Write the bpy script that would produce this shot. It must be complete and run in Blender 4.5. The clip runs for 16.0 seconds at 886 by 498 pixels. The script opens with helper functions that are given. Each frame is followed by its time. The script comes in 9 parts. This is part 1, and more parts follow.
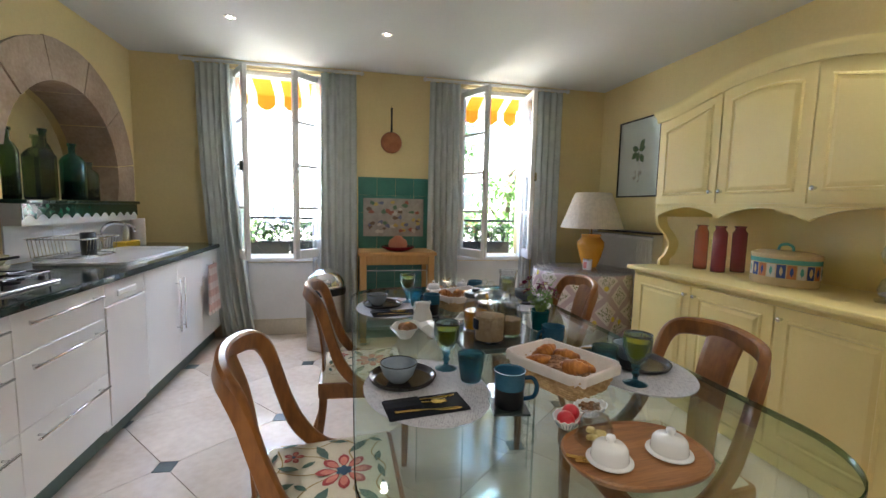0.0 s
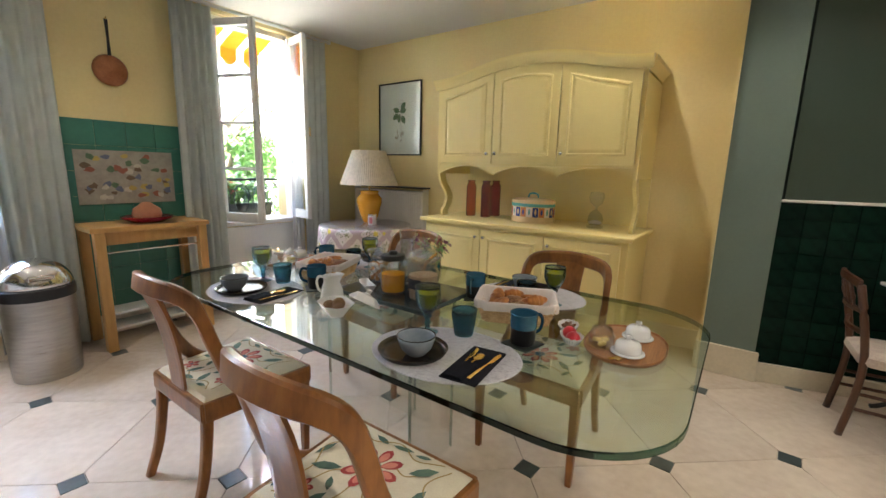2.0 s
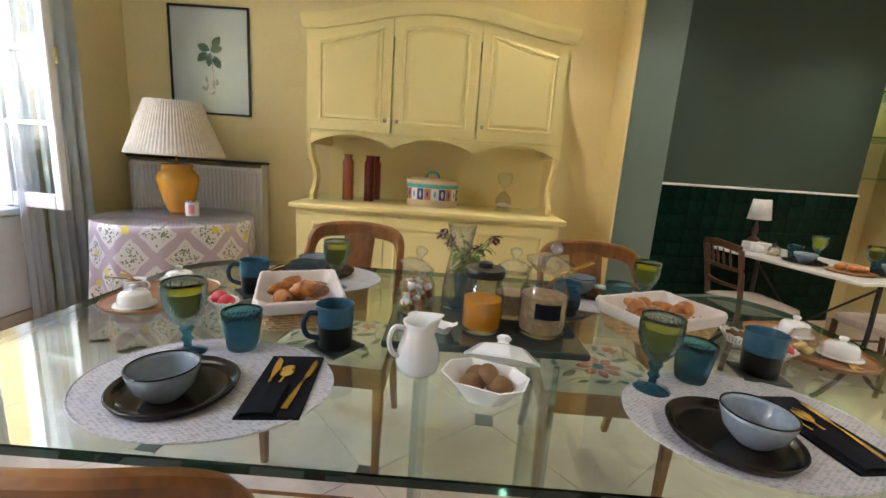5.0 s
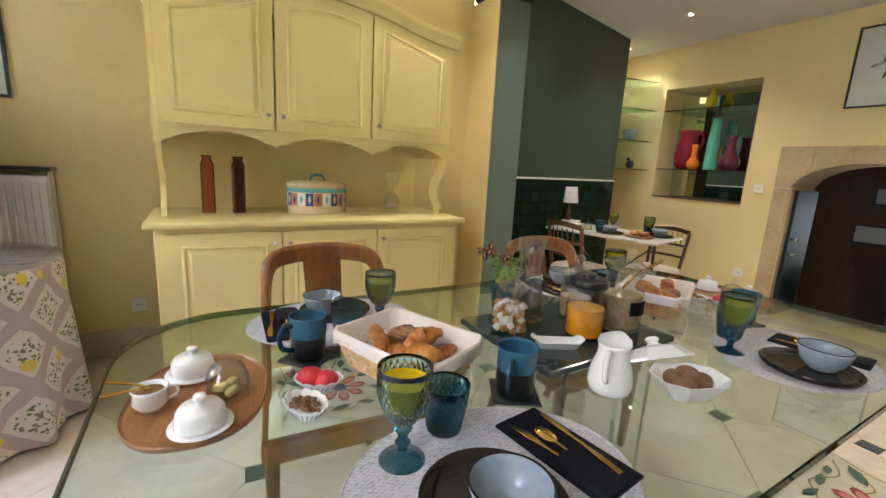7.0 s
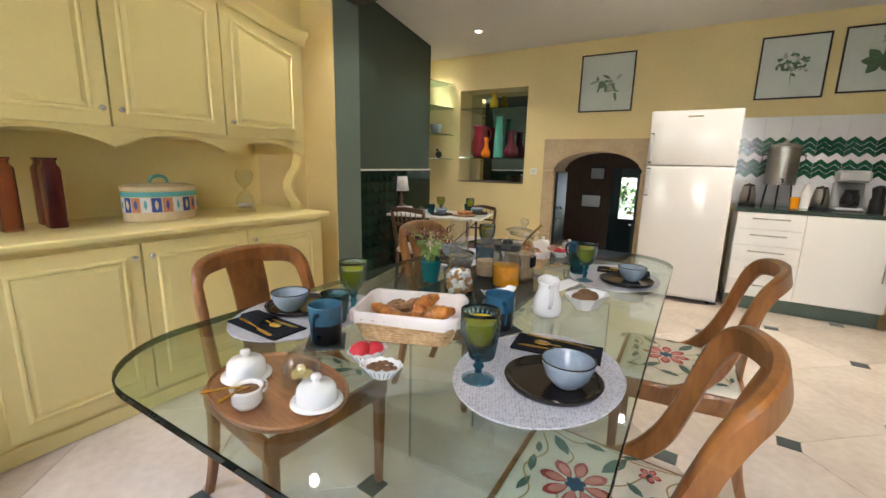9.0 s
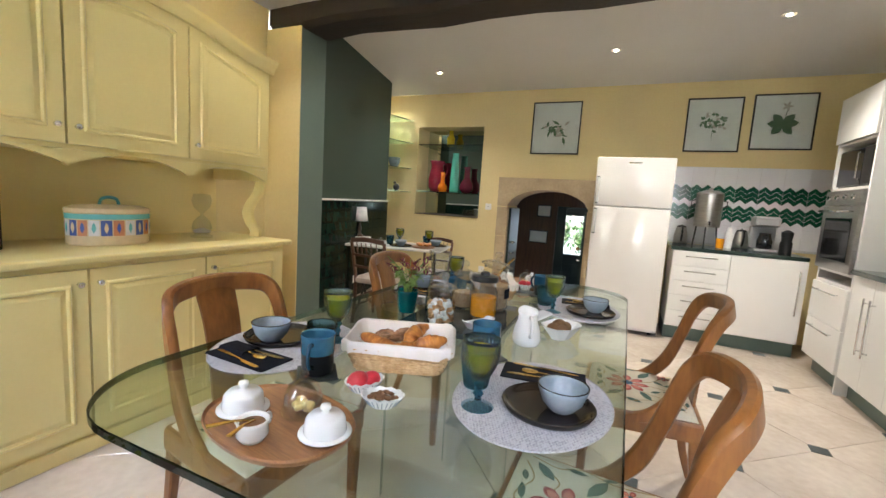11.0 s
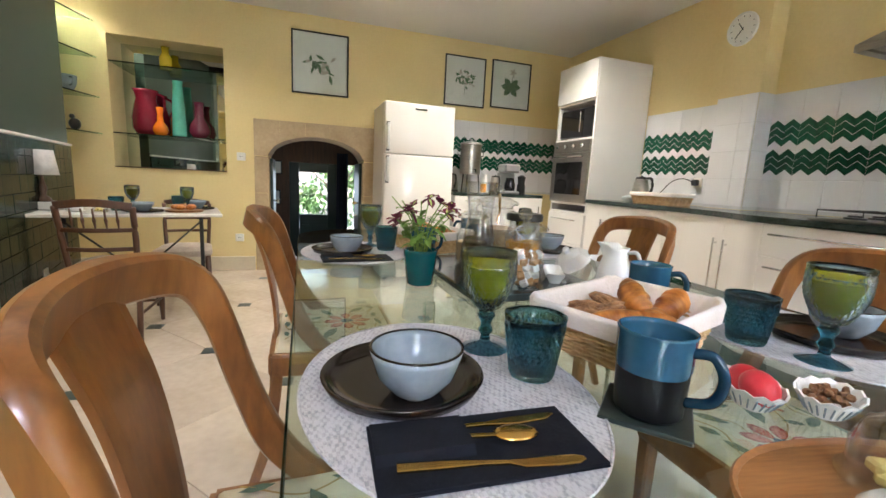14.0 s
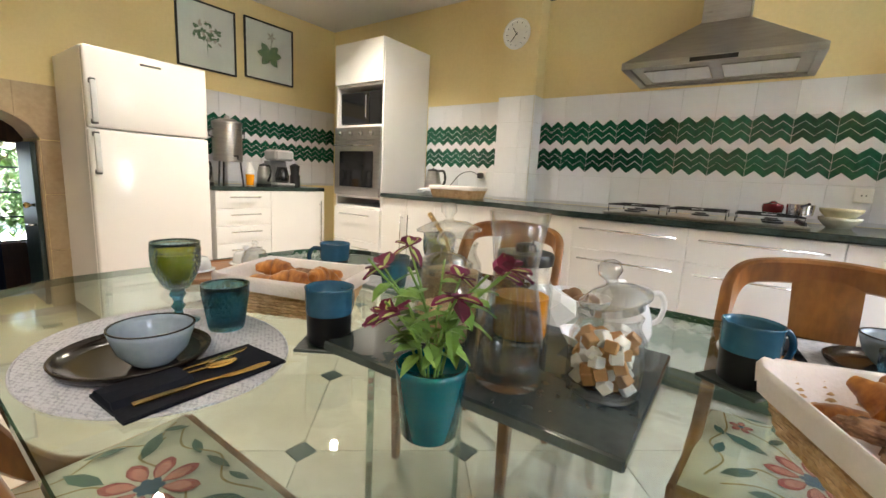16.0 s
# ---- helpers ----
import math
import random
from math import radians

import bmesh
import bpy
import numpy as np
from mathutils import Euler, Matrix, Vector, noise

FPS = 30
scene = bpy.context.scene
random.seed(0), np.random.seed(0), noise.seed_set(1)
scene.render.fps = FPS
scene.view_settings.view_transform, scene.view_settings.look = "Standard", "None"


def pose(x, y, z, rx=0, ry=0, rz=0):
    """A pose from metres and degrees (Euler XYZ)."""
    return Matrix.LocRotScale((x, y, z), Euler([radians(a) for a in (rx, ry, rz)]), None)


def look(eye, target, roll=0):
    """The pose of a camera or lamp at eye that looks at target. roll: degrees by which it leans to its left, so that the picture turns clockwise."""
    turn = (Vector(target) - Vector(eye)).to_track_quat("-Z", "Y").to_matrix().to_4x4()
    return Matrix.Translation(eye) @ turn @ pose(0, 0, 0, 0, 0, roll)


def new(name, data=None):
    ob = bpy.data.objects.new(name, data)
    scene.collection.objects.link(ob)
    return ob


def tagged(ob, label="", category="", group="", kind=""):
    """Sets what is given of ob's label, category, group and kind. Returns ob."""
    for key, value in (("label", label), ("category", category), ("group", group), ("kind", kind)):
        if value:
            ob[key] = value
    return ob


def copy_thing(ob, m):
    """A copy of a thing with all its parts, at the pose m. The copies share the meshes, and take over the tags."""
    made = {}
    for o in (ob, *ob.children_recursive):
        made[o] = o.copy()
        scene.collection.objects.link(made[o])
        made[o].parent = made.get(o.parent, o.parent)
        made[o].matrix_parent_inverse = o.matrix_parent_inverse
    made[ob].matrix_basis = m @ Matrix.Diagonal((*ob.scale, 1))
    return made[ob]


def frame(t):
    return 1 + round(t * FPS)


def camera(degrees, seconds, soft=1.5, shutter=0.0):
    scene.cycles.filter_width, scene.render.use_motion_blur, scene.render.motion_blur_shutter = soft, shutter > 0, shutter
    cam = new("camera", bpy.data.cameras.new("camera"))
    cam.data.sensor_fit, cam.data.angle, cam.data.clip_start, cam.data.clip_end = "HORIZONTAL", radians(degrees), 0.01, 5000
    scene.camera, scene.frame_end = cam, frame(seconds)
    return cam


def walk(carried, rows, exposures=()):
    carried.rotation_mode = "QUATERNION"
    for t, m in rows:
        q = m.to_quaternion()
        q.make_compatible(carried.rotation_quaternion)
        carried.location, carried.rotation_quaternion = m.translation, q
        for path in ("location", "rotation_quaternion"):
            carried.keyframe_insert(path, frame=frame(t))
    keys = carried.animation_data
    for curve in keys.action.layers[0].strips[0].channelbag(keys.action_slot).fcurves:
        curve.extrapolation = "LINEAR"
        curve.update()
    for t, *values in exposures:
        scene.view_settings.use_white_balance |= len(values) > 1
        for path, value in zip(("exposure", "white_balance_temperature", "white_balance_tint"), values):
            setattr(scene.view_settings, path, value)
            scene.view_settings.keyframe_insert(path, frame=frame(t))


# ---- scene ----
cam = camera(93.5, 16.0)
EXPOSURES = [(0.0, 4.25, 6050, 10), (1.5, 4.4, 6450, 10), (3.5, 4.65, 6400, 10), (7.0, 4.7, 6450, 10), (12.5, 4.8, 6050, 10), (16.0, 5.05, 6500, 10)]
PATH = [
    (0, (-0.013, -0.003, 1.306), (0.423, 1.939, 1.107), 1.2),
    (0.5, (-0.301, 0.067, 1.339), (0.504, 1.879, 1.081), 0.8),
    (1, (-0.456, 0.159, 1.329), (0.661, 1.79, 1.023), 1.0),
    (1.5, (-0.623, 0.308, 1.319), (0.772, 1.699, 0.975), 1.0),
    (2, (-0.763, 0.51, 1.305), (0.831, 1.658, 0.931), 1.4),
    (2.5, (-0.752, 0.713, 1.25), (0.976, 1.639, 0.855), 2.0),
    (3, (-0.71, 0.923, 1.228), (1.111, 1.64, 0.814), 2.7),
    (3.5, (-0.667, 1.138, 1.231), (1.212, 1.672, 0.802), 3.5),
    (4, (-0.621, 1.332, 1.207), (1.294, 1.721, 0.784), 4.0),
    (4.2, (-0.603, 1.421, 1.195), (1.326, 1.746, 0.777), 4.0),
    (6.3, (-0.335, 2.342, 1.211), (1.537, 1.75, 0.829), 3.4),
    (6.5, (-0.3, 2.416, 1.206), (1.532, 1.71, 0.826), 3.2),
    (7, (-0.224, 2.607, 1.224), (1.463, 1.604, 0.837), 3.1),
    (7.5, (-0.082, 2.745, 1.233), (1.417, 1.485, 0.829), 2.8),
    (8, (0.027, 2.869, 1.228), (1.332, 1.41, 0.819), 2.2),
    (8.5, (0.042, 2.983, 1.221), (1.175, 1.386, 0.811), 1.7),
    (9, (-0.06, 3.128, 1.227), (0.949, 1.447, 0.833), 1.4),
    (9.2, (-0.133, 3.184, 1.236), (0.848, 1.489, 0.843), 1.6),
    (11.3, (0.101, 3.224, 1.225), (0.835, 1.377, 1.018), 3.5),
    (11.5, (0.159, 3.185, 1.239), (0.837, 1.314, 1.043), 3.3),
    (12, (0.421, 3.107, 1.202), (0.881, 1.17, 1.019), 3.1),
    (12.5, (0.598, 3.049, 1.189), (0.812, 1.073, 0.967), 2.6),
    (13, (0.8, 2.95, 1.148), (0.747, 0.967, 0.892), 2.2),
    (13.5, (0.986, 2.867, 1.083), (0.658, 0.916, 0.79), 2.3),
    (14, (1.13, 2.764, 1.025), (0.493, 0.895, 0.707), 2.8),
    (14.5, (1.206, 2.593, 1.035), (0.271, 0.857, 0.698), 2.5),
    (15, (1.262, 2.404, 1.063), (0.034, 0.865, 0.710), 2.3),
    (15.5, (1.262, 2.215, 1.067), (-0.197, 0.892, 0.717), 2.5),
    (16, (1.222, 2.012, 1.069), (-0.381, 0.858, 0.74), 3.0),
]
walk(cam, [(t, look(eye, target, roll)) for t, eye, target, roll in PATH], EXPOSURES)

# ---- world, lamps, exposure ----
world = bpy.data.worlds.new("sky")
scene.world = world
world.use_nodes = True
wn = world.node_tree
sky = wn.nodes.new("ShaderNodeTexSky")
sky.sky_type, sky.sun_disc = "NISHITA", False
SUN_EL, SUN_ROT = 59.0, 213.7
sky.sun_elevation, sky.sun_rotation = radians(SUN_EL), radians(SUN_ROT)
wn.nodes["Background"].inputs[1].default_value = 0.15
wn.links.new(sky.outputs[0], wn.nodes["Background"].inputs[0])
sun = new("sun", bpy.data.lights.new("sun", "SUN"))
sun.data.energy, sun.data.angle, sun.data.color = 5.0, radians(0.5), (1.0, 0.95, 0.86)
sun.matrix_world = look((-4, -6, 12), (0, 0, 0))
# ceiling spots: place and watts; the last, in the alcove, is added unseen
SPOTS = [(2.13, -1.15, 2.3), (0.295, -0.87, 2.4), (-0.814, -0.447, 7.0), (-0.85, 3.39, 1.0), (0.27, 3.39, 1.0), (1.86, 0.20, 1.2), (2.13, 1.27, 2.2), (3.1, -1.65, 2.6)]
# sky light falling in through the two window openings
for wx, ww, watts in ((-0.66, 0.84, 0.95), (1.51, 0.70, 0.45)):
    sky_light = new("window_sky_light", bpy.data.lights.new("window_sky_light", "AREA"))
    sky_light.data.shape, sky_light.data.size, sky_light.data.size_y = "RECTANGLE", ww, 0.30
    sky_light.data.energy, sky_light.data.color, sky_light.data.spread = watts, (0.66, 0.77, 1.0), radians(72)
    sky_light.matrix_world = look((wx, 4.50, 2.30), (wx, 3.58, 1.20))

# daylight through the glazed hall door and the narrow window beside it
hall_light = new("hall_door_light", bpy.data.lights.new("hall_door_light", "AREA"))
hall_light.data.shape, hall_light.data.size, hall_light.data.size_y = "RECTANGLE", 0.48, 0.75
hall_light.data.energy, hall_light.data.color = 0.18, (0.72, 0.82, 1.0)
hall_light.matrix_world = look((0.94, -5.44, 0.70), (0.94, -3.6, 0.1))

# ---- small tools ----
def B():
    return bmesh.new()


def box(bm, x0, x1, y0, y1, z0, z1, bev=0.0, seg=1):
    vs = [bm.verts.new((x, y, z)) for z in (z0, z1) for x, y in ((x0, y0), (x1, y0), (x1, y1), (x0, y1))]
    fs = [bm.faces.new([vs[i] for i in q]) for q in ((0, 3, 2, 1), (4, 5, 6, 7), (0, 1, 5, 4), (1, 2, 6, 5), (2, 3, 7, 6), (3, 0, 4, 7))]
    if bev:
        es = list({e for f in fs for e in f.edges})
        bmesh.ops.bevel(bm, geom=es, offset=bev, segments=seg, affect="EDGES", profile=0.5)
    return vs


def lathe(bm, prof, n=24, c=(0, 0, 0), closed=False):
    """Turn a profile of (radius, height) round the z axis."""
    rings = []
    for r, z in prof:
        if r < 1e-5:
            rings.append([bm.verts.new((c[0], c[1], c[2] + z))])
        else:
            rings.append([bm.verts.new((c[0] + r * math.cos(2 * math.pi * i / n), c[1] + r * math.sin(2 * math.pi * i / n), c[2] + z)) for i in range(n)])
    pairs = list(zip(rings, rings[1:])) + ([(rings[-1], rings[0])] if closed else [])
    for a, b in pairs:
        for i in range(n):
            j = (i + 1) % n
            if len(a) == 1 and len(b) == 1:
                continue
            if len(a) == 1:
                bm.faces.new((a[0], b[i], b[j]))
            elif len(b) == 1:
                bm.faces.new((a[i], a[j], b[0]))
            else:
                bm.faces.new((a[i], a[j], b[j], b[i]))
    return rings


def prism(bm, pts, axis, a0, a1):
    """Extrude an outline; axis x: pts are (y, z); y: (x, z); z: (x, y)."""
    def v(p, a):
        return {"x": (a, p[0], p[1]), "y": (p[0], a, p[1]), "z": (p[0], p[1], a)}[axis]
    lo, hi = [bm.verts.new(v(p, a0)) for p in pts], [bm.verts.new(v(p, a1)) for p in pts]
    n = len(pts)
    bm.faces.new(lo), bm.faces.new(hi)
    for i in range(n):
        bm.faces.new((lo[i], lo[(i + 1) % n], hi[(i + 1) % n], hi[i]))


def tube(bm, pts, r, n=8, up=(0, 0, 1), flat=1.0, caps=True):
    """Sweep a round (or flattened) section along points; r is one radius or one per point."""
    pts = [Vector(p) for p in pts]
    rs = r if isinstance(r, (list, tuple)) else [r] * len(pts)
    rings = []
    for i, p in enumerate(pts):
        d = (pts[min(i + 1, len(pts) - 1)] - pts[max(i - 1, 0)]).normalized()
        u = Vector(up)
        if abs(d.dot(u)) > 0.98:
            u = Vector((1, 0, 0)) if abs(d.x) < 0.9 else Vector((0, 1, 0))
        s = d.cross(u).normalized()
        w = s.cross(d).normalized()
        rings.append([bm.verts.new(p + s * rs[i] * math.cos(2 * math.pi * k / n) + w * rs[i] * flat * math.sin(2 * math.pi * k / n)) for k in range(n)])
    for a, b in zip(rings, rings[1:]):
        for k in range(n):
            bm.faces.new((a[k], a[(k + 1) % n], b[(k + 1) % n], b[k]))
    if caps:
        bm.faces.new(rings[0][::-1]), bm.faces.new(rings[-1])


def bar(bm, stations, up=(0, 0, 1)):
    """Sweep a rectangular section: stations of (point, width across, height)."""
    pts = [Vector(s[0]) for s in stations]
    rings = []
    for i, (p, w, h) in enumerate(stations):
        d = (pts[min(i + 1, len(pts) - 1)] - pts[max(i - 1, 0)]).normalized()
        s = d.cross(Vector(up)).normalized()
        t = s.cross(d).normalized()
        p = Vector(p)
        c = [(-1, -0.7), (-0.7, -1), (0.7, -1), (1, -0.7), (1, 0.7), (0.7, 1), (-0.7, 1), (-1, 0.7)]
        rings.append([bm.verts.new(p + s * w / 2 * a + t * h / 2 * b) for a, b in c])
    for a, b in zip(rings, rings[1:]):
        for k in range(8):
            bm.faces.new((a[k], a[(k + 1) % 8], b[(k + 1) % 8], b[k]))
    bm.faces.new(rings[0][::-1]), bm.faces.new(rings[-1])


def smooth_path(keys, n=8):
    """A Catmull-Rom curve through key points."""
    k = [Vector(p) for p in keys]
    k = [2 * k[0] - k[1]] + k + [2 * k[-1] - k[-2]]
    out = []
    for i in range(1, len(k) - 2):
        for j in range(n):
            t = j / n
            out.append(0.5 * ((2 * k[i]) + (k[i + 1] - k[i - 1]) * t + (2 * k[i - 1] - 5 * k[i] + 4 * k[i + 1] - k[i + 2]) * t * t + (3 * k[i] - k[i - 1] - 3 * k[i + 1] + k[i + 2]) * t ** 3))
    return out + [k[-2]]


def blob(bm, c, r, n=10, m=7, jitter=0.0, turn=0.0):
    """A rounded lump with radii r."""
    rings = []
    for i in range(m + 1):
        th = math.pi * i / m
        if i in (0, m):
            rings.append([bm.verts.new((c[0], c[1], c[2] + r[2] * math.cos(th)))])
            continue
        ring = []
        for k in range(n):
            a = 2 * math.pi * k / n
            q = 1 + random.uniform(-jitter, jitter)
            x, y = r[0] * math.sin(th) * math.cos(a) * q, r[1] * math.sin(th) * math.sin(a) * q
            ring.append(bm.verts.new((c[0] + x * math.cos(turn) - y * math.sin(turn), c[1] + x * math.sin(turn) + y * math.cos(turn), c[2] + r[2] * math.cos(th) * q)))
        rings.append(ring)
    for a, b in zip(rings, rings[1:]):
        for k in range(n):
            j = (k + 1) % n
            if len(a) == 1:
                bm.faces.new((a[0], b[k], b[j]))
            elif len(b) == 1:
                bm.faces.new((a[k], b[0], a[j]))
            else:
                bm.faces.new((a[k], b[k], b[j], a[j]))


def leaf(bm, p, d, length, width, droop=0.3, lift=None):
    """One bent leaf of six faces."""
    p, d = Vector(p), Vector(d).normalized()
    up = Vector((0, 0, 1)) if abs(d.z) < 0.95 else Vector((1, 0, 0))
    s = d.cross(up).normalized()
    n = s.cross(d).normalized()
    rows = []
    for t, w in ((0, 0.12), (0.33, 0.9), (0.68, 0.8), (1, 0.05)):
        q = p + d * length * t - Vector((0, 0, 1)) * droop * length * t * t
        rows.append([bm.verts.new(q - s * width * w / 2 + n * width * 0.12), bm.verts.new(q), bm.verts.new(q + s * width * w / 2 + n * width * 0.12)])
    for a, b in zip(rows, rows[1:]):
        bm.faces.new((a[0], a[1], b[1], b[0])), bm.faces.new((a[1], a[2], b[2], b[1]))


def link(name, bm, mat, smooth=False):
    me = bpy.data.meshes.new(name)
    bmesh.ops.recalc_face_normals(bm, faces=bm.faces)
    bm.to_mesh(me)
    bm.free()
    if smooth:
        for p in me.polygons:
            p.use_smooth = True
        if smooth == "auto":
            me.set_sharp_from_angle(angle=radians(38))
    me.materials.append(mat)
    return new(name, me)


def part(name, bm, mat, parent, label="", smooth=False):
    ob = link(name, bm, mat, smooth)
    ob.parent = parent
    if label:
        ob["label"] = label
    return ob


def thing(name, label, category, loc=(0, 0, 0), rz=0.0, group=""):
    ob = new(name)
    ob.empty_display_size = 0.05
    ob.matrix_basis = pose(*loc, 0, 0, rz)
    return tagged(ob, label, category, group)


def setting(name, bm, mat, label="", category="", smooth=False):
    return tagged(link(name, bm, mat, smooth), label or name.replace("_", " "), category or "structure", "", "structure")


# ---- materials ----
def nodes_of(name):
    m = bpy.data.materials.new(name)
    m.use_nodes = True
    return m, m.node_tree, m.node_tree.nodes["Principled BSDF"]


def surf(name, c1, c2=None, rough=0.5, scale=6.0, fine=60.0, bump=0.1, metal=0.0, coat=0.0, stretch=(1, 1, 1), var=0.0, spec=0.5, rvar=0.15, dist=0.004, mix=(0.35, 0.65)):
    """A surface with two scales of colour change, varied gloss and fine relief."""
    m, nt, p = nodes_of(name)
    c2 = c2 or tuple(v * 0.82 for v in c1)
    tc = nt.nodes.new("ShaderNodeTexCoord")
    mp = nt.nodes.new("ShaderNodeMapping")
    mp.inputs["Scale"].default_value = stretch
    nt.links.new(tc.outputs["Object"], mp.inputs[0])
    big, small = nt.nodes.new("ShaderNodeTexNoise"), nt.nodes.new("ShaderNodeTexNoise")
    big.inputs["Scale"].default_value, big.inputs["Detail"].default_value = scale, 5
    small.inputs["Scale"].default_value, small.inputs["Detail"].default_value = fine, 4
    for t in (big, small):
        nt.links.new(mp.outputs[0], t.inputs["Vector"])
    add = nt.nodes.new("ShaderNodeMix")
    add.inputs[0].default_value = 0.35
    nt.links.new(big.outputs["Fac"], add.inputs[2]), nt.links.new(small.outputs["Fac"], add.inputs[3])
    ramp = nt.nodes.new("ShaderNodeValToRGB")
    ramp.color_ramp.elements[0].position, ramp.color_ramp.elements[1].position = mix
    ramp.color_ramp.elements[0].color, ramp.color_ramp.elements[1].color = (*c2, 1), (*c1, 1)
    nt.links.new(add.outputs[0], ramp.inputs[0])
    colour = ramp.outputs[0]
    if var:
        info = nt.nodes.new("ShaderNodeObjectInfo")
        hsv = nt.nodes.new("ShaderNodeHueSaturation")
        mr = nt.nodes.new("ShaderNodeMapRange")
        mr.inputs[3].default_value, mr.inputs[4].default_value = 1 - var, 1 + var
        nt.links.new(info.outputs["Random"], mr.inputs[0]), nt.links.new(mr.outputs[0], hsv.inputs["Value"])
        nt.links.new(colour, hsv.inputs["Color"])
        colour = hsv.outputs[0]
    nt.links.new(colour, p.inputs["Base Color"])
    rr = nt.nodes.new("ShaderNodeMapRange")
    rr.inputs[3].default_value, rr.inputs[4].default_value = max(0.02, rough - rvar / 2), min(1, rough + rvar / 2)
    nt.links.new(add.outputs[0], rr.inputs[0]), nt.links.new(rr.outputs[0], p.inputs["Roughness"])
    p.inputs["Metallic"].default_value, p.inputs["Coat Weight"].default_value = metal, coat
    p.inputs["Specular IOR Level"].default_value = spec
    if bump:
        bn = nt.nodes.new("ShaderNodeBump")
        bn.inputs["Strength"].default_value, bn.inputs["Distance"].default_value = bump, dist
        nt.links.new(add.outputs[0], bn.inputs["Height"]), nt.links.new(bn.outputs[0], p.inputs["Normal"])
    return m


def glass(name, colour, rough=0.0, ior=1.45, bump=0.0, scale=60.0, cells=False):
    m, nt, p = nodes_of(name)
    p.inputs["Base Color"].default_value = (*colour, 1)
    p.inputs["Transmission Weight"].default_value, p.inputs["Roughness"].default_value, p.inputs["IOR"].default_value = 1.0, rough, ior
    if bump:
        tc = nt.nodes.new("ShaderNodeTexCoord")
        tx = nt.nodes.new("ShaderNodeTexVoronoi") if cells else nt.nodes.new("ShaderNodeTexNoise")
        tx.inputs["Scale"].default_value = scale
        bn = nt.nodes.new("ShaderNodeBump")
        bn.inputs["Strength"].default_value, bn.inputs["Distance"].default_value = bump, 0.003
        nt.links.new(tc.outputs["Object"], tx.inputs["Vector"]), nt.links.new(tx.outputs[0], bn.inputs["Height"]), nt.links.new(bn.outputs[0], p.inputs["Normal"])
    return m


def thin_glass(name, tint, ior=1.45, rough=0.0, power=4.0):
    """A thin wall of glass: clear straight through, with gloss by angle."""
    m, nt, p = nodes_of(name)
    tr, gl, lw, mx = nt.nodes.new("ShaderNodeBsdfTransparent"), nt.nodes.new("ShaderNodeBsdfGlossy"), nt.nodes.new("ShaderNodeLayerWeight"), nt.nodes.new("ShaderNodeMixShader")
    pw, fr = nt.nodes.new("ShaderNodeMath"), nt.nodes.new("ShaderNodeMapRange")
    pw.operation, pw.inputs[1].default_value = "POWER", power
    nt.links.new(lw.outputs["Facing"], pw.inputs[0]), nt.links.new(pw.outputs[0], fr.inputs[0])
    fr.inputs[3].default_value, fr.inputs[4].default_value = ((ior - 1) / (ior + 1)) ** 2, 0.75
    tr.inputs[0].default_value, gl.inputs["Roughness"].default_value = (*tint, 1), rough
    nt.links.new(fr.outputs[0], mx.inputs[0]), nt.links.new(tr.outputs[0], mx.inputs[1]), nt.links.new(gl.outputs[0], mx.inputs[2])
    nt.links.new(mx.outputs[0], nt.nodes["Material Output"].inputs[0])
    return m


def glow(name, colour, strength):
    m, nt, p = nodes_of(name)
    p.inputs["Emission Color"].default_value, p.inputs["Emission Strength"].default_value = (*colour, 1), strength
    return m


def wood(name, c1, c2, rough=0.35, axis=2, scale=5.0, coat=0.3, var=0.0):
    st = [9.0, 9.0, 9.0]
    st[axis] = 0.9
    return surf(name, c1, c2, rough, scale, 30, 0.08, 0, coat, st, var, mix=(0.3, 0.7))


def bands(name, cols, width, axis, rough=0.7, noise=0.0):
    """Stripes of two colours of a given width along an axis, as in woven or printed cloth."""
    m, nt, p = nodes_of(name)
    tc = nt.nodes.new("ShaderNodeTexCoord")
    sp = nt.nodes.new("ShaderNodeSeparateXYZ")
    ma = nt.nodes.new("ShaderNodeMath")
    ma.operation = "PINGPONG"
    ma.inputs[1].default_value = width
    gt = nt.nodes.new("ShaderNodeMath")
    gt.operation = "GREATER_THAN"
    gt.inputs[1].default_value = width / 2
    mx = nt.nodes.new("ShaderNodeMix")
    mx.data_type = "RGBA"
    mx.inputs[6].default_value, mx.inputs[7].default_value = (*cols[0], 1), (*cols[1], 1)
    nt.links.new(tc.outputs["Object"], sp.inputs[0]), nt.links.new(sp.outputs[axis], ma.inputs[0])
    nt.links.new(ma.outputs[0], gt.inputs[0]), nt.links.new(gt.outputs[0], mx.inputs[0])
    nt.links.new(mx.outputs[2], p.inputs["Base Color"])
    p.inputs["Roughness"].default_value = rough
    return m


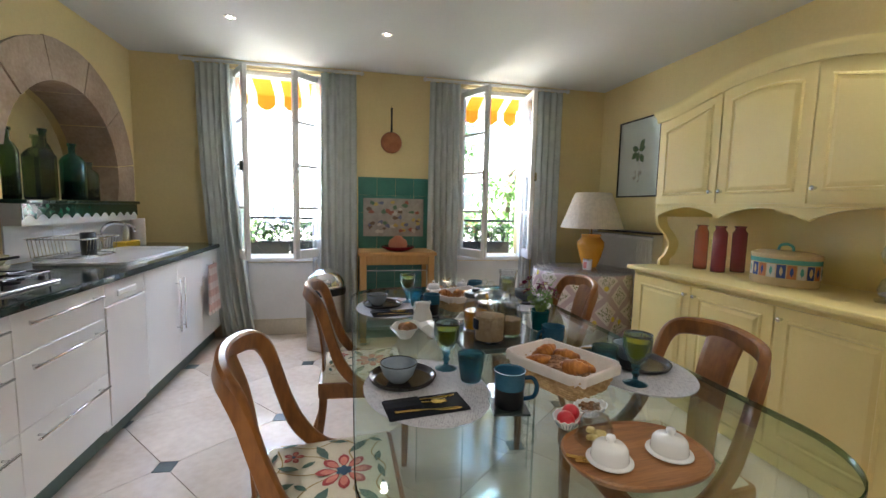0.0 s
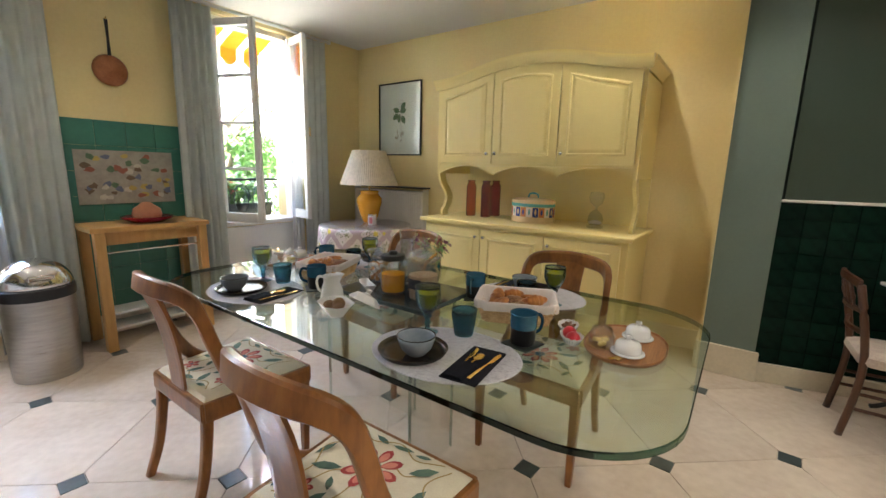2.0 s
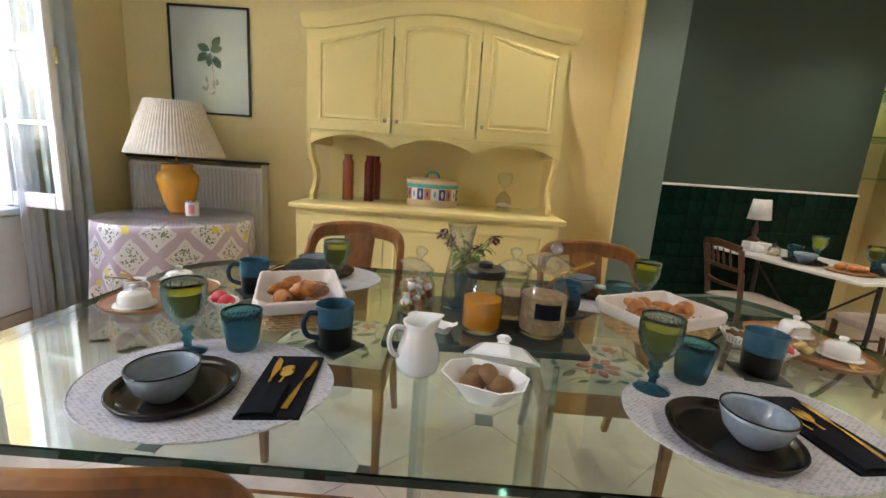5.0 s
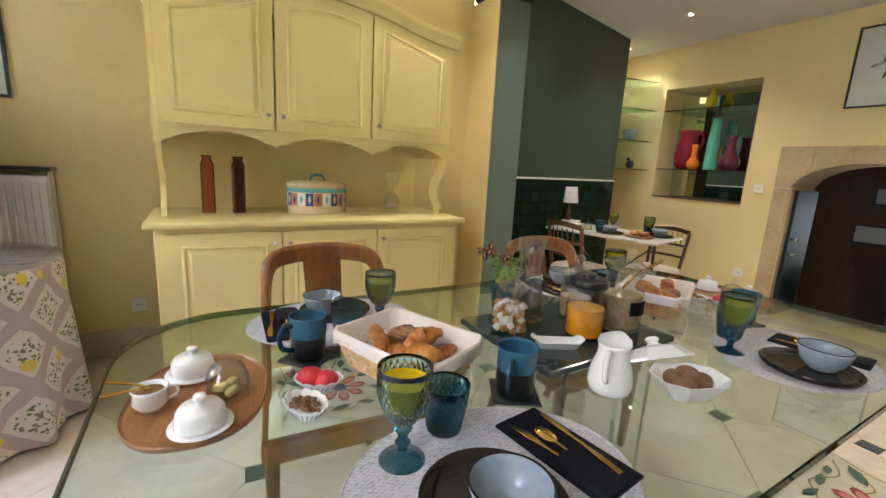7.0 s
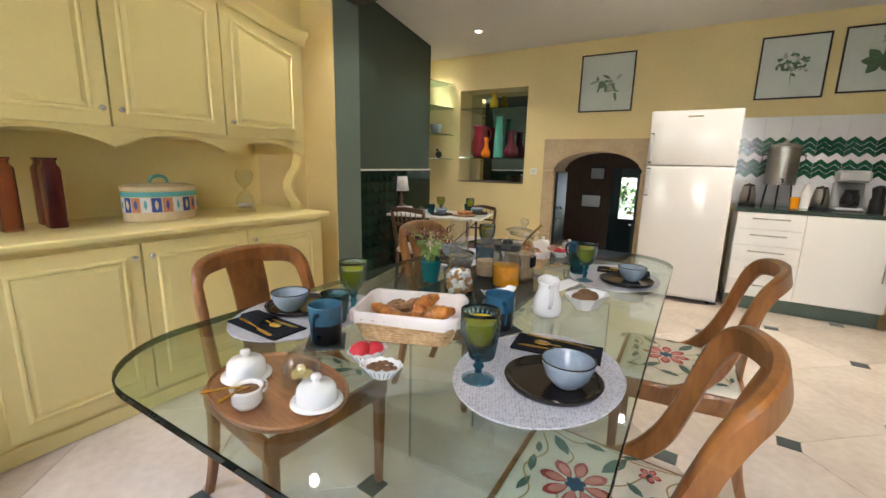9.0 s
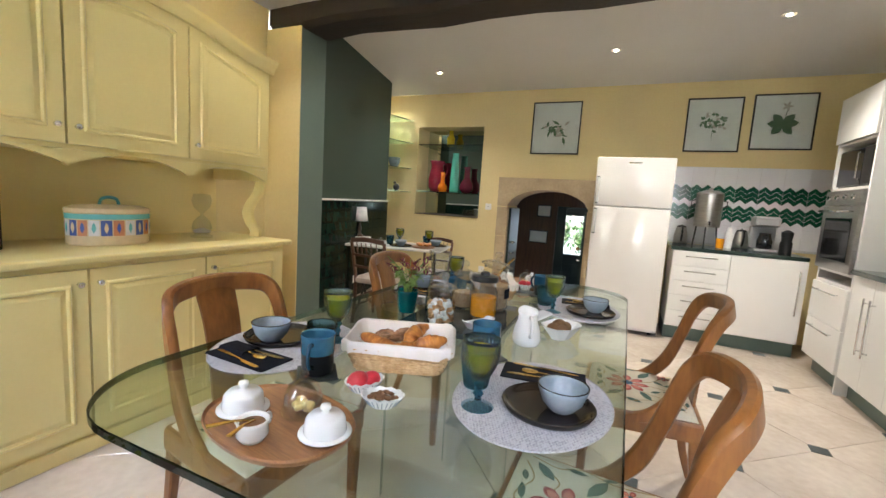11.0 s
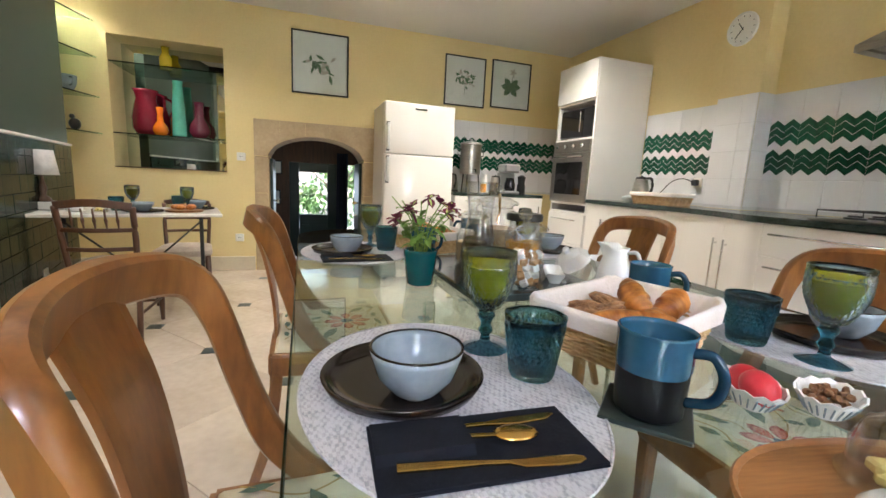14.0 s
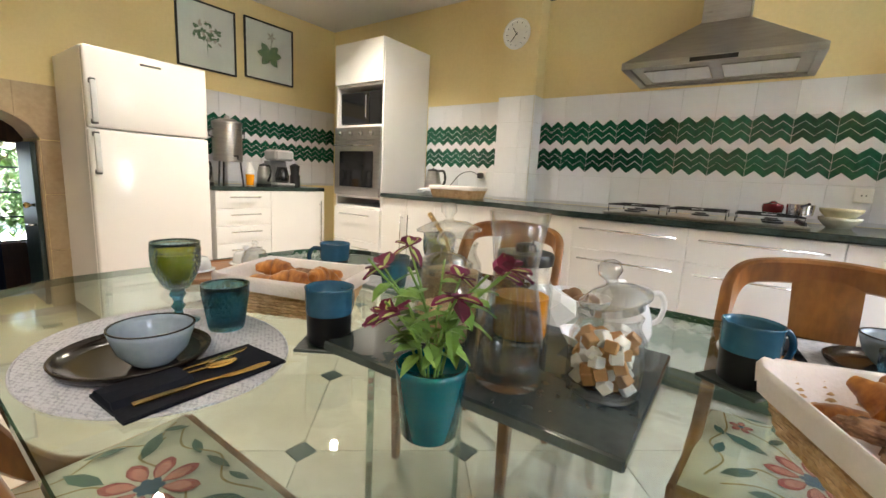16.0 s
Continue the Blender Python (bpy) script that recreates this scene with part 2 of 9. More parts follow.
def woven(name, light, dark, step):
    """A basket weave of pale and dark yarns with an uneven tone."""
    m, nt, p = nodes_of(name)
    tc, ck, ns = nt.nodes.new("ShaderNodeTexCoord"), nt.nodes.new("ShaderNodeTexChecker"), nt.nodes.new("ShaderNodeTexNoise")
    mp = nt.nodes.new("ShaderNodeMapping")
    mp.inputs["Scale"].default_value = (1.0, 0.55, 1.0)
    ck.inputs["Scale"].default_value, ns.inputs["Scale"].default_value, ns.inputs["Detail"].default_value = 1 / step, 190, 3
    nt.links.new(tc.outputs["Object"], mp.inputs[0])
    for t in (ck, ns):
        nt.links.new(mp.outputs[0], t.inputs["Vector"])
    mixf = nt.nodes.new("ShaderNodeMix")
    mixf.inputs[0].default_value = 0.86
    nt.links.new(ck.outputs["Fac"], mixf.inputs[2]), nt.links.new(ns.outputs["Fac"], mixf.inputs[3])
    rp = nt.nodes.new("ShaderNodeValToRGB")
    rp.color_ramp.elements[0].position, rp.color_ramp.elements[1].position = 0.30, 0.56
    rp.color_ramp.elements[0].color, rp.color_ramp.elements[1].color = (*dark, 1), (*light, 1)
    bn = nt.nodes.new("ShaderNodeBump")
    bn.inputs["Strength"].default_value, bn.inputs["Distance"].default_value = 0.7, 0.0015
    nt.links.new(mixf.outputs[0], rp.inputs[0]), nt.links.new(rp.outputs[0], p.inputs["Base Color"])
    nt.links.new(mixf.outputs[0], bn.inputs["Height"]), nt.links.new(bn.outputs[0], p.inputs["Normal"])
    p.inputs["Roughness"].default_value = 0.75
    return m


YELLOW = (0.80, 0.66, 0.34)
M_wall = surf("yellow_limewash", YELLOW, (0.74, 0.60, 0.30), 0.75, 1.6, 45, 0.12, rvar=0.1)
M_ceil = surf("ceiling_paint", (0.70, 0.69, 0.66), (0.66, 0.65, 0.62), 0.85, 1.2, 60, 0.05)
M_floor = surf("cream_limestone", (0.70, 0.60, 0.50), (0.56, 0.46, 0.37), 0.11, 2.6, 22, 0.03, var=0.07, rvar=0.1, spec=0.6)
M_inset = surf("dark_slate_inset", (0.07, 0.09, 0.085), (0.045, 0.055, 0.055), 0.3, 9, 60, 0.08)
M_wgrout = surf("white_tile_joint", (0.66, 0.66, 0.66), None, 0.8, 12, 80, 0.1)
M_grout = surf("tile_joint", (0.58, 0.50, 0.42), None, 0.8, 12, 80, 0.1)
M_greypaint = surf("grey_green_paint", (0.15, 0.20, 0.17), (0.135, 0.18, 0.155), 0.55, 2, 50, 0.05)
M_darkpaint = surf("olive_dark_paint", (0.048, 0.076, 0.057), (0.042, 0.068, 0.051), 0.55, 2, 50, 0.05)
M_zellige = surf("bottle_green_tile", (0.006, 0.024, 0.017), (0.004, 0.012, 0.009), 0.14, 9, 30, 0.10, var=0.15, spec=0.06)
M_greentile = surf("sea_green_tile", (0.06, 0.22, 0.17), (0.05, 0.18, 0.14), 0.3, 4, 30, 0.05, var=0.06)
M_plinth = surf("cream_plinth", (0.70, 0.62, 0.48), None, 0.6, 4, 50, 0.05)
M_whitepaint = surf("white_window_paint", (0.80, 0.79, 0.76), (0.74, 0.73, 0.70), 0.45, 5, 70, 0.05)
M_stone = surf("sandstone", (0.55, 0.43, 0.27), (0.42, 0.31, 0.19), 0.85, 4, 40, 0.5, dist=0.008)
M_pink = surf("pinkish_limestone", (0.52, 0.40, 0.31), (0.36, 0.26, 0.19), 0.85, 5, 40, 0.6, dist=0.008)
M_beam = surf("old_dark_oak", (0.030, 0.018, 0.012), (0.012, 0.008, 0.006), 0.6, 4, 40, 0.6, stretch=(1, 6, 6), dist=0.01)
M_hutch = surf("yellow_lacquer", (0.84, 0.70, 0.31), (0.81, 0.67, 0.285), 0.33, 3, 60, 0.03)
M_chair = surf("cherry_wood", (0.31, 0.122, 0.028), (0.130, 0.045, 0.011), 0.34, 2.2, 11, 0.02, 0, 0.15, (6, 6, 1.6), 0.08, mix=(0.32, 0.62), rvar=0.12)
M_oak = wood("pine_wood", (0.62, 0.36, 0.13), (0.50, 0.27, 0.09), 0.45, 2, 4, 0.1)
M_walnut = wood("dark_walnut", (0.10, 0.035, 0.015), (0.05, 0.018, 0.008), 0.35, 2, 5, 0.3)
M_tray = wood("acacia_wood", (0.40, 0.18, 0.060), (0.15, 0.055, 0.018), 0.42, 0, 5, 0.1)
M_chrome = surf("polished_chrome", (0.75, 0.75, 0.76), (0.7, 0.7, 0.7), 0.12, 20, 90, 0.0, 1.0, rvar=0.06)
M_steel = surf("brushed_steel", (0.48, 0.46, 0.43), (0.38, 0.36, 0.34), 0.3, 8, 70, 0.02, 1.0, stretch=(1, 1, 8))
M_white = surf("white_lacquer", (0.82, 0.80, 0.77), (0.80, 0.78, 0.75), 0.3, 1.2, 8, 0.0, rvar=0.05)
M_fridge = surf("glossy_white_enamel", (0.80, 0.77, 0.74), (0.79, 0.76, 0.73), 0.12, 2, 60, 0.0, rvar=0.04)
M_kick = surf("grey_green_plinth", (0.13, 0.19, 0.165), None, 0.4, 4, 50, 0.03)
M_worktop = surf("dark_green_stone", (0.035, 0.055, 0.048), (0.015, 0.025, 0.022), 0.12, 14, 90, 0.02, mix=(0.4, 0.6))
M_wtile = surf("white_wall_tile", (0.78, 0.78, 0.80), (0.75, 0.75, 0.77), 0.14, 5, 30, 0.03, var=0.02)
M_zig = surf("emerald_glaze", (0.013, 0.100, 0.055), (0.005, 0.046, 0.026), 0.12, 26, 80, 0.08, var=0.3)
M_leg = thin_glass("clear_leg_glass", (0.975, 0.987, 0.98), 1.55)
M_table = thin_glass("float_glass", (0.875, 0.962, 0.930), 1.7, power=3.4)
# one edge glass in two tints: the dark one imitates inner reflection
M_edge = thin_glass("glass_edge_seen_outside", (0.016, 0.042, 0.032), 1.5)
M_paleedge = thin_glass("glass_edge_seen_inside", (0.10, 0.22, 0.17), 1.6)
M_legedge = thin_glass("glass_leg_edge", (0.74, 0.86, 0.83), 2.6, power=1.5)
M_clear = thin_glass("clear_glass", (0.955, 0.965, 0.962), 1.55, power=4.5)
M_lid = thin_glass("lid_glass", (0.96, 0.97, 0.97), 2.0, power=1.5)
M_dome = thin_glass("cloche_glass", (0.965, 0.97, 0.97), 1.75, power=2.6)
M_pane = thin_glass("window_glass", (0.96, 0.98, 0.98), 1.3)
M_teal = glass("teal_pressed_glass", (0.15, 0.41, 0.52), 0.02, 1.45)
M_tealcup = glass("teal_goblet_glass", (0.45, 0.62, 0.59), 0.01, 1.45)
M_topglass = thin_glass("round_cover_glass", (0.97, 0.985, 0.985), 1.8)
M_tealfoot = glass("teal_smooth_glass", (0.035, 0.21, 0.31), 0.02)
M_juice = surf("green_juice", (0.80, 0.54, 0.004), (0.66, 0.44, 0.003), 0.25, 30, 90, 0.0)
M_orange = surf("orange_juice", (0.85, 0.33, 0.01), None, 0.2, 10, 60, 0.0)
M_porc = surf("white_porcelain", (0.82, 0.82, 0.82), (0.80, 0.80, 0.80), 0.12, 5, 50, 0.0, rvar=0.05)
M_plate = surf("black_brown_glaze", (0.020, 0.013, 0.010), (0.009, 0.007, 0.006), 0.15, 12, 70, 0.03)
M_bowl = surf("pale_blue_grey_glaze", (0.30, 0.355, 0.41), (0.23, 0.28, 0.33), 0.16, 12, 90, 0.04)
M_mugt = surf("petrol_blue_glaze", (0.032, 0.125, 0.215), (0.022, 0.09, 0.16), 0.14, 12, 70, 0.03)
M_mugb = surf("black_matt_glaze", (0.008, 0.008, 0.010), None, 0.35, 12, 70, 0.05, spec=0.3)
M_mat = woven("woven_grey_mat", (0.53, 0.52, 0.55), (0.31, 0.31, 0.34), 0.0038)
M_nap = surf("black_napkin", (0.012, 0.013, 0.019), (0.007, 0.008, 0.012), 0.85, 40, 200, 0.3, spec=0.15)
M_gold = surf("gold_cutlery", (0.80, 0.52, 0.16), (0.68, 0.42, 0.12), 0.2, 20, 90, 0.0, 1.0)
M_board = surf("polished_slate", (0.060, 0.078, 0.076), (0.038, 0.050, 0.049), 0.09, 9, 60, 0.06, spec=0.9)
M_handle = surf("deep_petrol_glaze", (0.012, 0.055, 0.105), (0.008, 0.036, 0.07), 0.16, 12, 70, 0.03)
M_slate = surf("grey_slate", (0.026, 0.036, 0.033), (0.014, 0.020, 0.018), 0.35, 9, 60, 0.35)
M_wicker = surf("wicker", (0.68, 0.46, 0.24), (0.44, 0.25, 0.10), 0.6, 30, 120, 0.4)
M_linen = surf("cream_linen", (0.80, 0.73, 0.70), (0.74, 0.67, 0.63), 0.85, 28, 180, 0.8)
M_crust = surf("baked_crust", (0.62, 0.25, 0.048), (0.24, 0.068, 0.012), 0.34, 22, 70, 0.35, stretch=(2, 1, 1), mix=(0.38, 0.66))
M_crumb = surf("brown_bread", (0.44, 0.24, 0.12), (0.12, 0.05, 0.022), 0.7, 45, 150, 0.7)
M_fabric = surf("cream_tapestry", (0.78, 0.70, 0.54), (0.68, 0.60, 0.45), 0.85, 20, 200, 0.3)
M_coral = surf("pale_coral_thread", (0.74, 0.28, 0.20), (0.62, 0.20, 0.15), 0.85, 40, 200, 0.3)
M_bluethread = surf("blue_thread", (0.06, 0.13, 0.20), None, 0.85, 40, 200, 0.3)
M_red = surf("coral_red_thread", (0.46, 0.07, 0.06), (0.34, 0.04, 0.04), 0.85, 40, 200, 0.3)
M_leafthread = surf("sage_thread", (0.12, 0.19, 0.13), (0.07, 0.12, 0.10), 0.85, 40, 200, 0.3)
M_goldthread = surf("ochre_thread", (0.45, 0.30, 0.10), None, 0.85, 40, 200, 0.3)

# ---- the room ----
XL, XA, XR, XC = -2.06, -1.92, 2.80, 3.40   # kitchen wall, arch wall, dresser wall, alcove wall
YB, YW, H = -2.0, 4.35, 2.63                           # back wall, window wall, ceiling
CEIL_T = 0.2


def wall_with_holes(name, axis, a0, a1, u0, u1, z0, z1, holes, mat, label):
    """A thick wall across axis, made of the blocks between its rectangular holes (u0, u1, z0, z1)."""
    bm = B()
    us = sorted({u0, u1, *[h[0] for h in holes], *[h[1] for h in holes]})
    for ua, ub in zip(us, us[1:]):
        cut = sorted([(h[2], h[3]) for h in holes if h[0] <= ua + 1e-6 and h[1] >= ub - 1e-6])
        z = z0
        for c0, c1 in cut + [(z1, z1)]:
            if c0 > z + 1e-6:
                if axis == "y":
                    box(bm, ua, ub, a0, a1, z, c0)
                else:
                    box(bm, a0, a1, ua, ub, z, c0)
            z = max(z, c1)
    bmesh.ops.remove_doubles(bm, verts=bm.verts, dist=1e-5)
    return setting(name, bm, mat, label, "wall")


W1, W2 = (-1.12, -0.20), (1.12, 1.90)
SILL, HEAD = 0.74, 2.56
wall_with_holes("wall_north", "y", YW, YW + 0.32, -2.4, 3.2, -0.2, H + 0.1, [(*W1, SILL, HEAD), (*W2, SILL, HEAD)], M_wall, "yellow plaster wall with two window openings")
bm = B()
box(bm, XR, XR + 0.25, 0.64, YW, -0.2, H + 0.1)
setting("wall_east", bm, M_wall, "yellow limewashed plaster wall behind the dresser", "wall")
# chimney breast: yellow flank, grey green pilaster, dark panel
bm = B()
box(bm, 2.47, 3.0, 0.34, 0.64, 0.0, 2.474)
chim = setting("wall_pilaster", bm, M_greypaint, "grey green painted wall pilaster with a yellow flank", "wall")
bm = B()
box(bm, 2.453, 3.0, 0.6405, 0.652, 0.0, 2.474)
setting("wall_flank", bm, M_wall, "yellow plaster flank of the pilaster", "wall")
bm = B()
GREEN, GL = pose(2.89, -1.39, 0, 0, 0, 12.67), 1.778     # the oblique green wall: foot at its far end, length
box(bm, 0, 0.22, 0, GL - 0.02, 0.0, H + 0.1)
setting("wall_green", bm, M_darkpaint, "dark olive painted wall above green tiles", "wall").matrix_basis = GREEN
bm = B()
box(bm, XC, XC + 0.2, YB, -0.9, -0.2, H + 0.1)
box(bm, 3.06, XC, -1.36, -1.2, -0.2, H + 0.1)
setting("wall_alcove", bm, M_wall, "yellow plaster wall of the shelf alcove", "wall")
# back wall with wall niche and low arched doorway
AX0, AX1, SPR, TOP = 0.485, 1.47, 1.20, 1.43
wall_with_holes("wall_south", "y", YB - 0.5, YB, -2.4, 3.7, -0.9, H + 0.1, [(1.855, 2.80, 1.016, 2.2), (AX0, AX1, 0.0, TOP)], M_wall, "yellow plaster wall with a niche and an arched doorway")
bm = B()
box(bm, XL - 0.25, XL, YB, 2.80, -0.2, H + 0.1)
setting("wall_west", bm, M_wall, "yellow plaster kitchen wall", "wall")
bm = B()
box(bm, XL + 0.004, -1.90, 0.25, 0.56, 0.0, H + 0.1)
setting("wall_pier", bm, M_wall, "yellow plaster wall pier beside the worktop", "wall")
bm = B()
box(bm, -2.4, 3.7, YB - 0.5, YW + 0.32, H, H + CEIL_T)
setting("ceiling", bm, M_ceil, "smooth off-white painted ceiling", "ceiling")
bm = B()
box(bm, -2.4, 3.7, YB, YW + 0.3, -0.2, -0.012)
setting("floor", bm, M_grout, "cream limestone floor laid diagonally with dark insets", "floor")
FLOOR = bpy.data.objects["floor"]

# beam
bm = B()
pts = []
for i in range(15):
    x = XL + (2.79 - XL) * i / 14
    pts.append(((x, 0.47 + 0.012 * math.sin(i * 1.7), 2.575 + 0.005 * math.sin(i * 2.3)), 0.36 + 0.02 * math.sin(i * 3.1), 0.19 + 0.010 * math.cos(i * 1.9)))
bar(bm, pts)
tagged(link("ceiling_beam", bm, M_beam), "dark hewn oak ceiling beam", "beam", "", "structure")

# arched wall with stone arch over the sink
AY0, AY1, AZ0, YS = 2.84, 4.04, 1.30, 2.80
ACY, ARAD, AZC = 3.44, 0.60, 1.50


def arch_pts(r, n=18):
    return [(ACY + r * math.cos(math.pi * i / n), AZC + r * math.sin(math.pi * i / n)) for i in range(n + 1)]


bm = B()
inner = [(AY1, AZ0)] + arch_pts(ARAD) + [(AY0, AZ0)]
n = len(inner)
outer_top = [(YW, 1.30)] + [(min(YW, max(YS, ACY + (p[0] - ACY) * 1.6)), H + 0.1) for p in inner[1:-1]] + [(YS, 1.30)]
for i in range(n - 1):
    q = [inner[i], inner[i + 1], outer_top[i + 1], outer_top[i]]
    for d in (0.0, -0.42):
        bm.faces.new([bm.verts.new((XA + d, a, b)) for a, b in q])
    bm.faces.new([bm.verts.new(v) for v in ((XA, *inner[i]), (XA, *inner[i + 1]), (XA - 0.42, *inner[i + 1]), (XA - 0.42, *inner[i]))])
box(bm, XA - 0.42, XA, YS, YW, -0.2, AZ0 - 0.002)
box(bm, XA - 0.45, XA - 0.36, YS - 0.1, YW, AZ0 - 0.1, H)
bmesh.ops.remove_doubles(bm, verts=bm.verts, dist=1e-5)
setting("wall_arch", bm, M_wall, "yellow plaster wall with an arched recess", "wall")
stone_arch = tagged(thing("stone_arch", "weathered pinkish limestone arch over the bottle shelf", "arch"), kind="structure")
cuts = [-22, 8, 40, 72, 104, 136, 170]
for a0, a1 in zip(cuts, cuts[1:]):
    bm = B()
    pts_i, pts_o = [], []
    for k in range(5):
        a = radians(a0 + 0.4 + (a1 - a0 - 0.8) * k / 4)
        ro = 0.86 + random.uniform(-0.006, 0.006)
        pts_i.append((ACY + (ARAD - 0.004) * math.cos(a), AZC + (ARAD - 0.004) * math.sin(a)))
        pts_o.append((min(YW - 0.005, ACY + ro * math.cos(a)), AZC + ro * math.sin(a)))
    prism(bm, pts_i + pts_o[::-1], "x", XA - 0.30, XA + 0.016 + random.uniform(0, 0.006))
    part("arch_block", bm, M_pink, stone_arch)

# ---- windows, curtains, street side ----
M_curtain = surf("grey_green_linen", (0.62, 0.65, 0.61), (0.50, 0.53, 0.50), 0.6, 8, 160, 0.3)
nt = M_curtain.node_tree
tl, mx1 = nt.nodes.new("ShaderNodeBsdfTranslucent"), nt.nodes.new("ShaderNodeMixShader")
tl.inputs[0].default_value, mx1.inputs[0].default_value = (0.66, 0.69, 0.67, 1), 0.22
nt.links.new(nt.nodes["Principled BSDF"].outputs[0], mx1.inputs[1]), nt.links.new(tl.outputs[0], mx1.inputs[2])
nt.links.new(mx1.outputs[0], nt.nodes["Material Output"].inputs[0])
M_iron = surf("black_iron", (0.02, 0.02, 0.02), None, 0.5, 20, 90, 0.2)
M_awning_o = surf("orange_awning_cloth", (0.78, 0.27, 0.006), None, 0.8, 8, 120, 0.1)
M_awning_w = surf("white_awning_cloth", (0.80, 0.76, 0.68), None, 0.8, 8, 120, 0.1)
M_planter = surf("dark_planter", (0.03, 0.035, 0.04), None, 0.5, 9, 70, 0.1)
M_leaf = surf("fresh_leaf", (0.11, 0.24, 0.03), (0.05, 0.13, 0.02), 0.5, 9, 60, 0.1)
M_tree = surf("street_tree_leaf", (0.10, 0.20, 0.04), (0.05, 0.12, 0.02), 0.5, 3, 30, 0.1)
M_bark = surf("bark", (0.12, 0.09, 0.06), None, 0.9, 9, 60, 0.6)
M_petal_w = surf("white_petal", (0.78, 0.74, 0.74), None, 0.6, 30, 90, 0.05)
M_petal_r = surf("red_petal", (0.55, 0.04, 0.04), None, 0.6, 30, 90, 0.05)
M_facade = surf("pale_render", (0.82, 0.79, 0.73), (0.76, 0.73, 0.67), 0.9, 0.6, 12, 0.2)
M_shutter = surf("grey_shutter", (0.36, 0.38, 0.38), None, 0.7, 4, 40, 0.1)
M_darkpane = surf("street_window_glass", (0.05, 0.06, 0.07), None, 0.08, 3, 30, 0.0)
M_ground = surf("street_paving", (0.32, 0.30, 0.26), (0.25, 0.235, 0.21), 0.9, 0.8, 14, 0.3)
m, nt, p = nodes_of("white_sheer_voile")
M_sheer = m
p.inputs["Base Color"].default_value, p.inputs["Roughness"].default_value = (0.8, 0.82, 0.84, 1), 0.9
tb, tl, mx1, mx2 = nt.nodes.new("ShaderNodeBsdfTransparent"), nt.nodes.new("ShaderNodeBsdfTranslucent"), nt.nodes.new("ShaderNodeMixShader"), nt.nodes.new("ShaderNodeMixShader")
tl.inputs[0].default_value = (0.8, 0.82, 0.84, 1)
mx1.inputs[0].default_value, mx2.inputs[0].default_value = 0.5, 0.5
nt.links.new(p.outputs[0], mx1.inputs[1]), nt.links.new(tl.outputs[0], mx1.inputs[2])
nt.links.new(mx1.outputs[0], mx2.inputs[1]), nt.links.new(tb.outputs[0], mx2.inputs[2])
nt.links.new(mx2.outputs[0], nt.nodes["Material Output"].inputs[0])


for mat in (M_awning_o, M_awning_w):
    nt = mat.node_tree
    tl, mx1 = nt.nodes.new("ShaderNodeBsdfTranslucent"), nt.nodes.new("ShaderNodeMixShader")
    tl.inputs[0].default_value, mx1.inputs[0].default_value = (0.75, 0.24, 0.008, 1) if mat is M_awning_o else (0.8, 0.74, 0.66, 1), 0.4
    nt.links.new(nt.nodes["Principled BSDF"].outputs[0], mx1.inputs[1]), nt.links.new(tl.outputs[0], mx1.inputs[2])
    nt.links.new(mx1.outputs[0], nt.nodes["Material Output"].inputs[0])


def sash(window, hinge_x, side, angle, z0, z1, width=0.435):
    """One inward casement with four panes; side +1 hinges at its left edge."""
    bm = B()
    th = 0.042
    fr = 0.055
    x1 = side * width
    lo, hi = min(0, x1), max(0, x1)
    box(bm, lo, lo + fr, -th, 0, z0, z1, 0.006)
    box(bm, hi - fr, hi, -th, 0, z0, z1, 0.006)
    box(bm, lo + fr, hi - fr, -th, 0, z0, z0 + 0.085, 0.006)
    box(bm, lo + fr, hi - fr, -th, 0, z1 - 0.06, z1, 0.006)
    zs = [z0 + 0.085 + (z1 - z0 - 0.145) * k / 4 for k in range(5)]
    for zz in zs[1:-1]:
        box(bm, lo + fr, hi - fr, -th + 0.008, -0.008, zz - 0.013, zz + 0.013, 0.004)
    ob = part("casement", bm, M_whitepaint, window, "white painted casement frame")
    ob.matrix_basis = pose(hinge_x, YW + 0.055, 0, 0, 0, -side * angle)
    for a, b in zip(zs, zs[1:]):
        bm = B()
        box(bm, lo + fr + 0.001, hi - fr - 0.001, -th / 2 - 0.0015, -th / 2 + 0.0015, a + 0.0135, b - 0.0135)
        pane = part("pane", bm, M_pane, ob)
        pane.visible_shadow = False
    bm = B()
    box(bm, x1 - side * 0.035, x1 - side * 0.02, -th - 0.03, -th, (z0 + z1) / 2 - 0.06, (z0 + z1) / 2 + 0.03, 0.004)
    part("window_catch", bm, M_chrome, ob)


